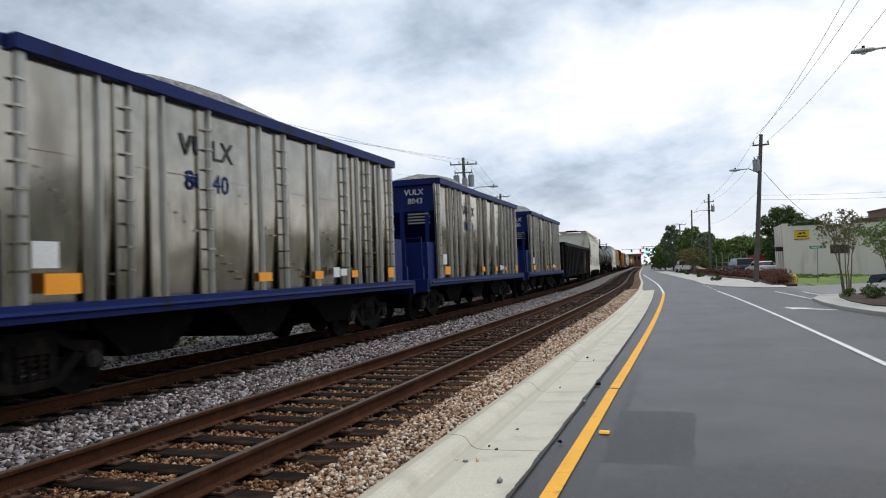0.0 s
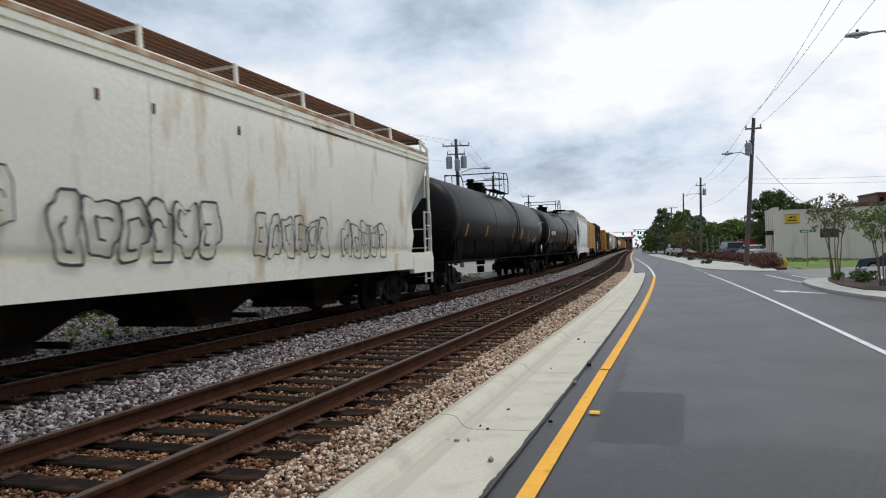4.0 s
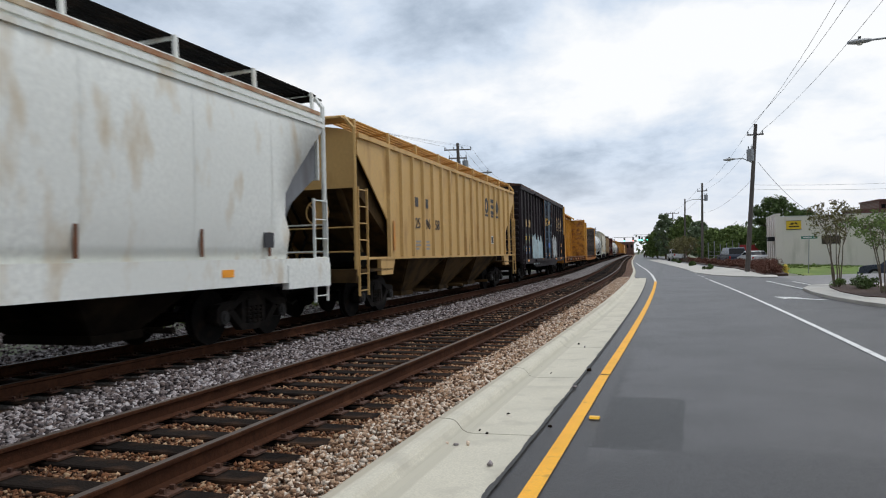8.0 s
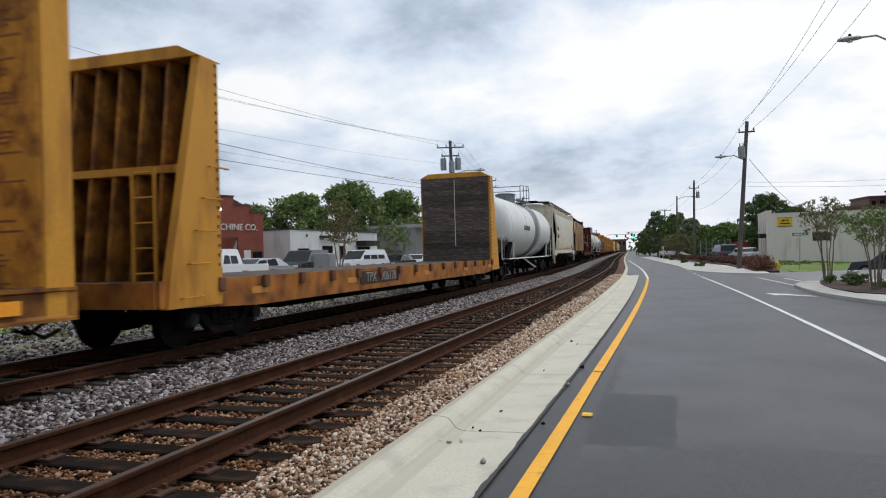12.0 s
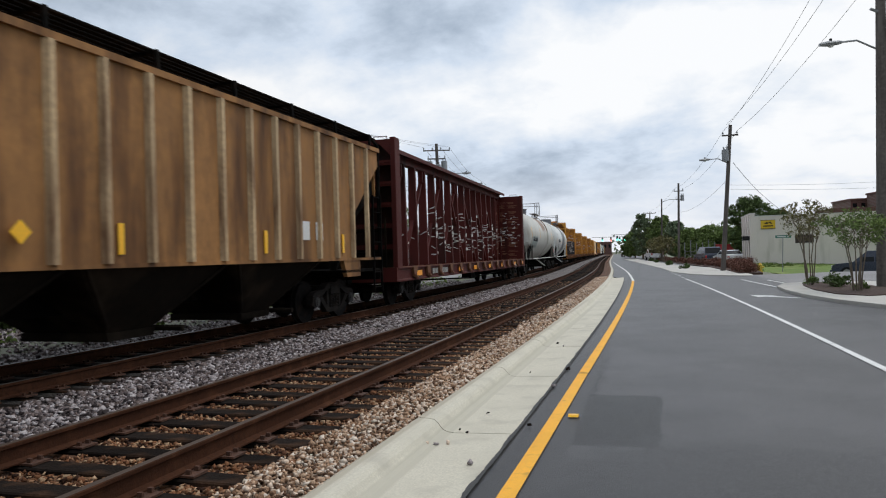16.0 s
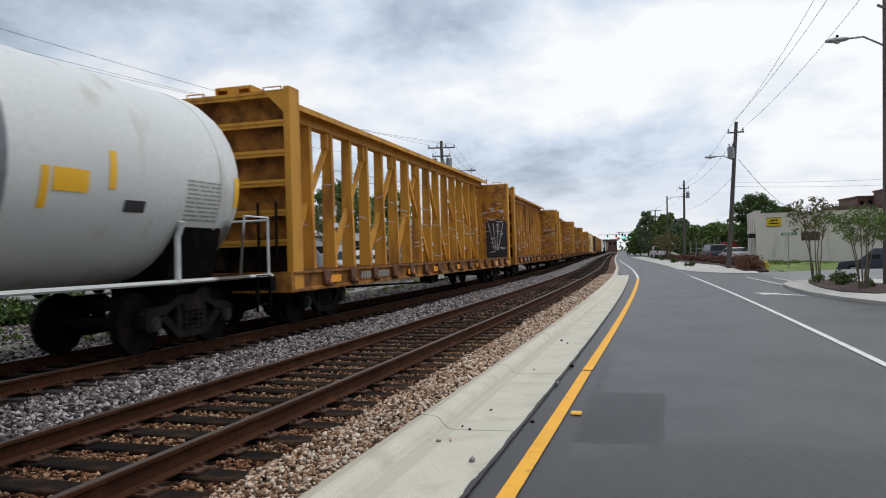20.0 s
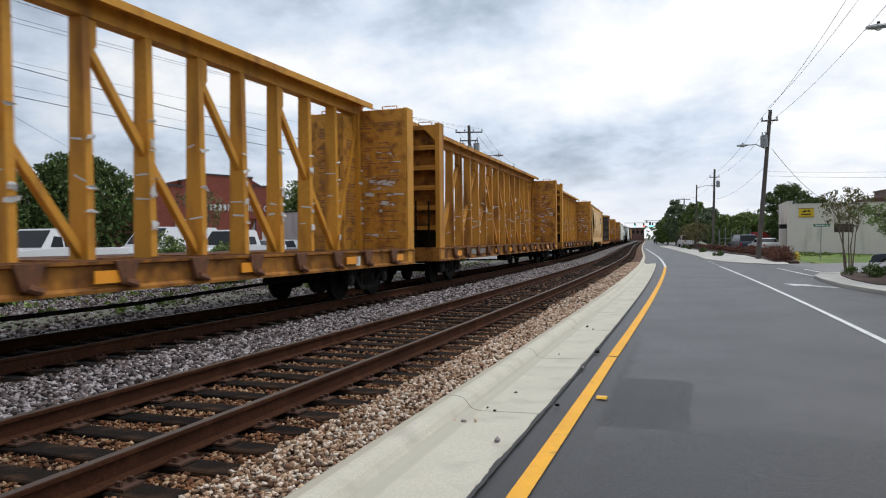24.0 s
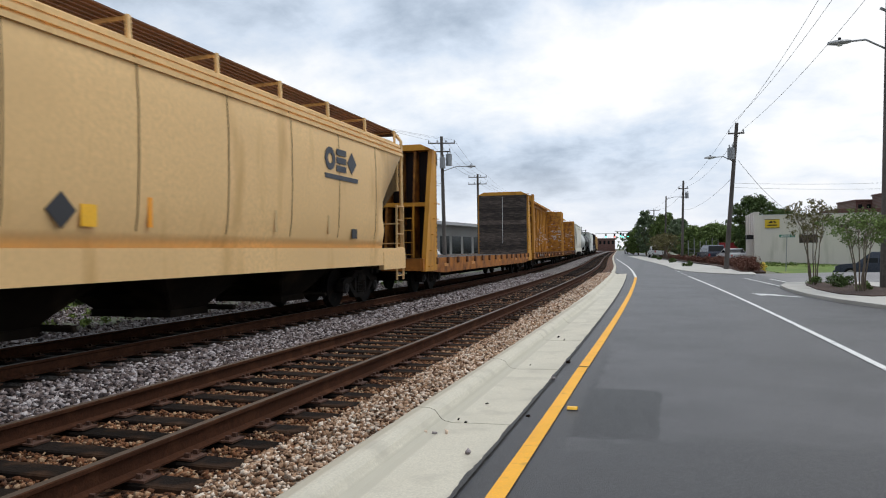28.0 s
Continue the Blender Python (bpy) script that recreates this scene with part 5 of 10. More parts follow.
def covered_hopper(a, b, kind, body, lower, label, walk_mat, post_mat, top=4.33, ribs=0, rib_mat=None, low=0.0, seam=None, eave=None):
    """kind 'smooth': curved side plates; 'ribbed': flat sides with posts."""
    e, L = car("covered_hopper_car", label, a, b)
    h = L / 2
    sill_top = 1.42
    smooth = kind == "smooth"
    # the side sheet, cut back at its lower corners
    levels = [(1.4, 1.47), (1.9, 1.55), (2.6, 1.58), (3.4, 1.58), (3.9, 1.55), (top - 0.1, 1.47), (top, 1.4)] if smooth else [(1.4, 1.5), (2.6, 1.5), (top - 0.08, 1.5), (top, 1.42)]

    def cut(z):
        if smooth:
            return 0.12 if z > 4.0 else 0.12 + 1.55 * min(1.0, (4.0 - z) / 1.35) ** 0.9 if z > 1.9 else 1.5
        return 0.1 if z > 3.75 else 0.1 + 1.75 * min(1.0, (3.75 - z) / 1.45)
    zs = sorted({z for z, _ in levels} | ({1.65, 2.2, 2.4, 2.9, 3.1, 3.6, 4.0, 4.1} if smooth else {2.3, 3.75}))
    lx = lambda z: float(np.interp(z, [q[0] for q in levels], [q[1] for q in levels]))
    for sx in (-1, 1):
        bm = bmesh.new()
        rows = [[bm.verts.new((sx * lx(z), y, z)) for y in (-h + cut(z), *np.linspace(-h + 2, h - 2, 7), h - cut(z))] for z in zs]
        for p, q in zip(rows, rows[1:]):
            for i in range(8):
                bm.faces.new((p[i], p[i + 1], q[i + 1], q[i]))
        fix(bm)
        bmesh.ops.solidify(bm, geom=bm.faces[:], thickness=0.03)
        part("side_sheet", bm, M[body], e, smooth=smooth)
    # inner body; its sloping ends take a darker colour that stands in for shade
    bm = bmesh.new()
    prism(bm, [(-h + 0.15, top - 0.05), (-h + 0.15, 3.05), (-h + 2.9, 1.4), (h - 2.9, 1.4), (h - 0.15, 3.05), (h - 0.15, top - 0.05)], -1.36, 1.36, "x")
    part("end_sheet", fix(bm), M[lower], e, "sloping end sheets with their shade put into a darker colour")
    for sy in (-1, 1):
        bm = bmesh.new()
        box(bm, -1.42, 1.42, sy * (h - 0.12) - 0.03, sy * (h - 0.12) + 0.03, 3.0, top)
        part("end_panel", bm, M[body], e)
    # roof
    bm = bmesh.new()
    prism(bm, [(-1.44, top - 0.02), (-1.2, top + 0.12), (-0.6, top + 0.22), (0, top + 0.25), (0.6, top + 0.22), (1.2, top + 0.12), (1.44, top - 0.02)], -h + 0.1, h - 0.1, "y")
    part("roof", fix(bm), M[body], e)
    for sx in (-1, 1):
        for z in (top - 0.06, top - 0.19, top - 0.32) if smooth else (top - 0.05,):
            bm = bmesh.new()
            if smooth:
                box(bm, sx * (lx(z) + 0.02) - 0.03, sx * (lx(z) + 0.02) + 0.03, -h + 0.12, h - 0.12, z - 0.035, z + 0.035)
            else:
                box(bm, sx * 1.5 - 0.04, sx * 1.5 + 0.06, -h + 0.08, h - 0.08, top - 0.1, top)
            part("eave_band", bm, M[eave if eave and z > top - 0.1 else body], e)
    k = int(L / 4)
    for i in range(k):
        y = -h + 1.0 + (L - 2.0) * (i + 0.5) / k
        part("roof_hatch", soft_box(-0.35, 0.35, y - 1.3, y + 1.3, top + 0.24, top + 0.34, 0.02), M[body], e)
    # roof walk: slats on brackets along both eaves
    for sx in (-1, 1):
        for x in (0.72, 0.86, 1.0, 1.14, 1.28):
            bm = bmesh.new()
            box(bm, sx * x - 0.05, sx * x + 0.05, -h + 0.0, h - 0.0, top + 0.34, top + 0.365)
            part("walk_slat", bm, M[walk_mat], e)
    for sy in (-1, 1):
        bm = bmesh.new()
        box(bm, -1.3, 1.3, sy * (h + 0.0) - 0.3, sy * (h + 0.0) + 0.3, top + 0.3, top + 0.336)
        part("end_walk", bm, M[walk_mat], e)
    n = 8
    for i in range(n + 1):
        y = -h + 0.25 + (L - 0.5) * i / n
        for sx in (-1, 1):
            bm = bmesh.new()
            beam(bm, (sx * 1.38, y, top - 0.05), (sx * 1.36, y, top + 0.36), 0.05, 0.07)
            beam(bm, (sx * 0.6, y, top + 0.3), (sx * 1.38, y, top + 0.33), 0.05, 0.05)
            part("walk_bracket", bm, M[post_mat], e)
    # posts or seams
    if ribs:
        for i in range(ribs):
            y = -h + RIB_START + RIB_PITCH * i
            for sx in (-1, 1):
                bm = bmesh.new()
                prism(bm, [(sx * 1.5, y - 0.085), (sx * 1.575, y - 0.045), (sx * 1.575, y + 0.045), (sx * 1.5, y + 0.085)], 1.42, top - 0.1, "z")
                part("side_post", fix(bm), M[rib_mat or body], e)
    else:
        for i in range(1, 8):
            y = -h + L * i / 8
            bm = bmesh.new()
            rows = [[bm.verts.new((lx(z) + 0.006, y + d, z)) for d in (-0.012, 0.012)] for z in zs[1:-2]]
            for p, q in zip(rows, rows[1:]):
                bm.faces.new((p[0], p[1], q[1], q[0]))
            part("weld_seam", fix(bm), M[seam or body], e)
    # sill, end frames
    bm = bmesh.new()
    z0 = low or (0.98 if smooth else 1.38)
    for sx in (-1, 1):
        if smooth:
            box(bm, sx * 1.5 - 0.05, sx * 1.5 + 0.06, -h, h, z0, sill_top)
            for sy in (-1, 1):
                box(bm, sx * 1.5 - 0.06, sx * 1.5 + 0.075, min(sy * h, sy * (h - 1.6)), max(sy * h, sy * (h - 1.6)), z0 - 0.12, sill_top - 0.12)
        else:
            box(bm, sx * 1.46 - 0.06, sx * 1.46 + 0.06, -h, h, z0 - 0.02, sill_top)
            for sy in (-1, 1):
                prism(bm, [(sy * (h - 1.35), 1.4), (sy * (h - 2.3), 1.4), (sy * (h - 2.1), 0.98), (sy * (h - 1.35), 0.98)], sx * 1.45 - 0.05, sx * 1.45 + 0.05, "x")
    part("side_sill", fix(bm), M[body], e)
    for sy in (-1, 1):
        # end sill in the same shade-darkened colour as the sloping ends
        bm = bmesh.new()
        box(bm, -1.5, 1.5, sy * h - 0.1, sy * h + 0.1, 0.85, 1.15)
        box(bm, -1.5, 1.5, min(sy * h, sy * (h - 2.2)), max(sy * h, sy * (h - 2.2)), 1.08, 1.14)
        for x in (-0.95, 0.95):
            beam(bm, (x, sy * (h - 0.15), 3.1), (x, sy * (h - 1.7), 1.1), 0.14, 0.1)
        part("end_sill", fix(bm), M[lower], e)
        for sx in (-1, 1):
            bm = bmesh.new()
            pipe(bm, [(sx * 1.47, sy * (h + 0.0), 1.0), (sx * 1.47, sy * (h + 0.0), top + 0.1), (sx * 1.25, sy * (h + 0.02), top + 0.36), (sx * 0.5, sy * h, top + 0.38)], 0.05, 6)
            part("corner_post", bm, M[post_mat], e)
        bm = bmesh.new()
        pipe(bm, [(-1.47, sy * h, 2.1), (1.47, sy * h, 2.1)], 0.018, 5)
        pipe(bm, [(-1.47, sy * h, 1.55), (1.47, sy * h, 1.55)], 0.018, 5)
        part("end_rail", bm, M[post_mat], e)
        for sx in (-1, 1):
            ladder(e, sx * 1.52, sy * (h - 0.28), 0.55, 2.6 if smooth else 3.0, M[post_mat], 0.5)
    # brake platform, hand wheel and pipes on the leading end
    bm = bmesh.new()
    for k in range(6):
        box(bm, -1.3 + 0.0, 0.1, -h - 0.28 + 0.11 * k, -h - 0.2 + 0.11 * k, 1.32, 1.35)
    part("brake_platform", bm, M["under"], e, "dark steel grating over the coupler")
    bm = bmesh.new()
    ring = [(0.55 + 0.28 * math.cos(k * math.pi / 8), -h - 0.06, 2.45 + 0.28 * math.sin(k * math.pi / 8)) for k in range(17)]
    pipe(bm, ring, 0.018, 5)
    for k in range(3):
        rod(bm, (0.55, -h - 0.06, 2.45), ring[5 * k + 1], 0.014, 4)
    box(bm, 0.42, 0.68, -h - 0.02, -h + 0.14, 2.2, 2.7)
    part("hand_brake", bm, M[post_mat], e, "hand brake wheel and gear box")
    for x, z in ((-0.7, 2.9), (-0.35, 2.75), (0.15, 2.85)):
        bm = bmesh.new()
        pipe(bm, [(x, -h + 0.3, z), (x + 0.05, -h + 1.0, z - 0.8), (x + 0.1, -h + 0.4, 1.3)], 0.035, 6)
        part("air_pipe", bm, M["under"], e, "black air pipe")
    bm = bmesh.new()
    rod(bm, (0.2, -h + 1.2, 1.35), (1.1, -h + 1.2, 1.35), 0.2, 10)
    part("air_reservoir", bm, M["under"], e, "black air reservoir")
    bm = bmesh.new()
    for k in range(5):
        box(bm, -0.5 + 0.2 * k, -0.36 + 0.2 * k, -h - 0.32, -h + 0.3, top + 0.42, top + 0.45)
    box(bm, -0.55, 0.55, -h - 0.3, -h - 0.25, top + 0.34, top + 0.42)
    box(bm, -0.55, 0.55, -h + 0.23, -h + 0.28, top + 0.34, top + 0.42)
    part("walk_step", bm, M["under"], e, "raised dark grating at the roof's end")
    # discharge hoppers; the shade under the car is put into their dark colour
    shade = "sand_dark" if body == "sand" else "shaded_grime"
    n = 3
    for i in range(n):
        y = (L - 6.4) * ((i + 0.5) / n - 0.5)
        w = (L - 6.4) / n / 2 - 0.06
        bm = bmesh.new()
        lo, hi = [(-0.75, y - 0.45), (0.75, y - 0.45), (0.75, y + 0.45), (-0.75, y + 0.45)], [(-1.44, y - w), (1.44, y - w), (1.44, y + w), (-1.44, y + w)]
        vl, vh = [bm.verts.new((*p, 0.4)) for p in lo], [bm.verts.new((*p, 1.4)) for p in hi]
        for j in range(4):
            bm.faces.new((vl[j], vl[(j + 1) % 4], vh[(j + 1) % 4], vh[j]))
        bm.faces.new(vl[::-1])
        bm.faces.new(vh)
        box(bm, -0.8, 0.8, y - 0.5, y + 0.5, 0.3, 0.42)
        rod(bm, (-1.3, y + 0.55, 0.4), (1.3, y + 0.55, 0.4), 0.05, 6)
        hop = part("discharge_hopper", fix(bm), M[shade], e, "discharge hopper darkened for the shade under the car")
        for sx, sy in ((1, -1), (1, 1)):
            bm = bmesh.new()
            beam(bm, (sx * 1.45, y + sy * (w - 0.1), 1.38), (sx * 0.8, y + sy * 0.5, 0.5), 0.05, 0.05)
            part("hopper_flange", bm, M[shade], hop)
    running_gear(e, L, 2.0, 0.45)
    return e, L


def strips(e, L, fr, z, mat, x=1.59, w=0.09, hh=0.5):
    for f in fr:
        chip(e, "reflector", x, -L / 2 + L * f, z, w, hh, mat, "worn reflective strip")


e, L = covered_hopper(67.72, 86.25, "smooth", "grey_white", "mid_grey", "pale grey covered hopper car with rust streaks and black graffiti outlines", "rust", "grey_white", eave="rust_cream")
bars(e, "stencil", 1.58, -L / 2 + 2.35, 2.75, 0.6, 2, M["ink"], 0.16, 0.16)
bars(e, "stencil", 1.585, -L / 2 + 2.4, 1.95, 0.9, 3, M["mud_text"], 0.09, 0.05, 5)
spray(e, 1.592, -L / 2 + 5.2, -L / 2 + 8.4, 1.35, 2.3, M["grey_white"], M["ink"], 5, 6, "black outline graffiti", filled=False, bold=1.9)
spray(e, 1.592, -L / 2 + 9.3, -L / 2 + 12.0, 1.35, 2.2, M["grey_white"], M["ink"], 6, 6, "black outline graffiti", filled=False, bold=1.9)
spray(e, 1.592, -L / 2 + 12.6, -L / 2 + 15.0, 1.3, 2.2, M["grey_white"], M["ink"], 7, 5, "black outline graffiti", filled=False, bold=1.9)
spray(e, 1.592, -L / 2 + 3.6, -L / 2 + 4.8, 1.8, 2.5, M["grey_white"], M["ink"], 8, 4, "black outline graffiti", filled=False, bold=1.9)
strips(e, L, (0.1,), 1.95, M["mark_yellow"], 1.59, 0.06, 0.9)
for y in (6.0, 7.0, 9.0):
    chip(e, "scuff", 1.585, -L / 2 + y, 3.5, 0.06, 0.14, M["rust"])
chip(e, "scuff", 1.55, L / 2 - 6.2, 3.98, 1.6, 0.08, M["rust"])

e, L = covered_hopper(129.81, 146.5, "smooth", "white", "mid_grey", "dusty white covered hopper car with a dark slatted roof walk", "under", "white", top=4.4, eave="rust_cream")
letters(e, "BPRX", 1.592, -L / 2 + 2.9, 2.98, 0.34, M["mud_text"])
letters(e, "6313", 1.592, -L / 2 + 2.9, 2.58, 0.32, M["ink"])
end_letters(e, "BPRX", -0.1, -L / 2 + 0.08, 4.02, 0.2, M["mud_text"])
end_letters(e, "6313", -0.1, -L / 2 + 0.08, 3.78, 0.2, M["mud_text"])
strips(e, L, (0.115,), 1.95, M["tag_orange"], 1.575, 0.07, 0.9)
strips(e, L, (0.31, 0.46, 0.62, 0.76, 0.87), 1.68, M["rust"], 1.545, 0.07, 0.42)
chip(e, "reflector", 1.565, -L / 2 + 6.5, 1.2, 0.38, 0.15, M["mark_orange"], "orange reflective patch")
chip(e, "reflector", 1.565, L / 2 - 3.4, 1.2, 0.3, 0.12, M["mark_orange"], "orange reflective patch")
chip(e, "data_plate", 1.555, L / 2 - 2.2, 1.75, 0.3, 0.26, M["ink"])

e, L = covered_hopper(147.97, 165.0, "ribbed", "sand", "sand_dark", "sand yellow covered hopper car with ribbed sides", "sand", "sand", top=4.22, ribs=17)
chip(e, "reflector", 1.53, -L / 2 + 2.2, 1.95, 0.12, 0.75, M["tag_orange"])
bay = RIB_PITCH
for i, w in ((2, 0.4), (3, 0.3)):
    bars(e, "stencil", 1.51, -L / 2 + RIB_START + bay * (i + 0.5), 3.05, w, 1, M["ink"], 0.26)
for i, t in ((2, "25"), (3, "96"), (4, "58")):
    letters(e, t, 1.515, -L / 2 + RIB_START + bay * (i + 0.5), 2.32, 0.42, M["ink"])
for i in (2, 3):
    bars(e, "stencil", 1.51, -L / 2 + RIB_START + bay * (i + 0.5), 1.85, 0.5, 3, M["mud_text"], 0.05, 0.05, i)
for i, y in enumerate((3.39, 4.26, 5.13)):
    emblem(e, 1.513, y, 3.3, 0.5, 0.6, i, M["ink"])
    chip(e, "emblem", 1.513, y, 2.93, 0.42, 0.08, M["ink"], "dark painted bar")
chip(e, "data_plate", 1.513, 4.2, 2.0, 0.34, 0.3, M["chalk"])
chip(e, "data_plate", 1.517, 4.2, 2.0, 0.28, 0.24, M["ink"])
strips(e, L, (0.32, 0.55, 0.78), 1.7, M["sand_text"], 1.513, 0.06, 0.5)

e, L = covered_hopper(248.5, 266.2, "smooth", "bone", "mid_grey", "bone-white covered hopper car with rust patches along its eaves", "under", "bone", top=4.4, low=1.22, eave="rust_cream")
letters(e, "SOXX", 1.592, -L / 2 + 2.75, 2.98, 0.42, M["ink"])
letters(e, "516030", 1.592, -L / 2 + 2.75, 2.45, 0.4, M["ink"])
bars(e, "stencil", 1.588, -L / 2 + 2.8, 2.1, 1.1, 3, M["mud_text"], 0.07, 0.07, 4)
strips(e, L, (0.105,), 2.2, M["mark_yellow"], 1.585, 0.12, 1.2)
strips(e, L, (0.26, 0.42, 0.57, 0.75, 0.9), 1.75, M["mark_yellow"], 1.55, 0.1, 0.5)
chip(e, "data_plate", 1.56, L / 2 - 3.0, 1.75, 0.3, 0.28, M["ink"])

e, L = covered_hopper(267.66, 284.3, "ribbed", "rusty_cream", "under", "covered hopper car streaked dark brown with rust over old cream", "under", "under", top=4.22, ribs=17, rib_mat="old_cream")
bay = RIB_PITCH
bm = bmesh.new()
prism(bm, [(-L / 2 + 0.13, 3.77), (-L / 2 + 1.78, 2.42), (-L / 2 + 1.78, 4.12), (-L / 2 + 0.13, 4.12)], 1.501, 1.508, "x")
part("cream_panel", fix(bm), M["old_cream"], e, "corner of cleaner cream paint")
for i in range(4):
    chip(e, "cream_panel", 1.504, -L / 2 + RIB_START + bay * (i + 0.5), 2.76, bay - 0.17, 2.66, M["old_cream"], "bay of cleaner cream paint")
    emblem(e, 1.513, -L / 2 + RIB_START + bay * (i + 0.5), 3.02, 0.26, 0.38, i, M["ink"])
for i, t in ((0, "25"), (1, "05"), (2, "38")):
    letters(e, t, 1.515, -L / 2 + RIB_START + bay * (i + 0.5), 2.45, 0.46, M["ink"])
for i in range(3):
    bars(e, "stencil", 1.512, -L / 2 + RIB_START + bay * (i + 0.5), 2.05, 0.45, 3, M["mud_text"], 0.04, 0.06, 60 + i)
chip(e, "reflector", 1.52, -L / 2 + 1.98, 2.0, 0.12, 1.0, M["mark_yellow"], "yellow reflective strip")
strips(e, L, (0.235, 0.32, 0.44, 0.66, 0.86), 1.75, M["mark_yellow"], 1.52, 0.11, 0.42)
for y in (4.23, 4.83):
    chip(e, "data_plate", 1.513, y, 2.0, 0.3, 0.38, M["chalk"], "white stencilled panel")
d = part("placard", bar_mesh(0.2, 0.2), M["mark_yellow"], e, "yellow diamond placard")
d.matrix_basis = pose(1.585, -2.62, 1.8, 45, 0, 0)

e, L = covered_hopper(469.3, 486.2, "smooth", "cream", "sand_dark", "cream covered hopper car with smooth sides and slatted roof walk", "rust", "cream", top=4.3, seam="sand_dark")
blocks(e, 1.59, -L / 2 + 3.1, 3.05, 4, 0.24, 0.34, M["mud_text"])
letters(e, "255183", 1.592, -L / 2 + 3.2, 2.55, 0.5, M["mud_text"])
bars(e, "stencil", 1.59, -L / 2 + 3.0, 2.05, 1.0, 2, M["mud_text"], 0.07, 0.07, 8)
for i in range(3):
    emblem(e, 1.59, L / 2 - 4.7 + 0.56 * i, 3.36, 0.5, 0.5, i, M["tag_dark"])
chip(e, "emblem", 1.59, L / 2 - 4.1, 2.98, 1.7, 0.1, M["tag_dark"], "dark blue painted bar")
strips(e, L, (0.1,), 2.1, M["mark_yellow"], 1.59, 0.12, 1.0)
strips(e, L, (0.389,), 1.92, M["mark_orange"], 1.56, 0.09, 0.42)
strips(e, L, (0.59, 0.72), 1.92, M["sand_text"], 1.56, 0.08, 0.4)
d = part("placard", bar_mesh(0.32, 0.32), M["ink"], e, "black diamond placard")
d.matrix_basis = pose(1.56, -L / 2 + 5.03, 1.88, 45, 0, 0)
chip(e, "placard", 1.56, -L / 2 + 5.46, 1.83, 0.26, 0.28, M["mark_yellow"], "yellow placard")
chip(e, "data_plate", 1.56, L / 2 - 3.4, 1.75, 0.28, 0.22, M["ink"])


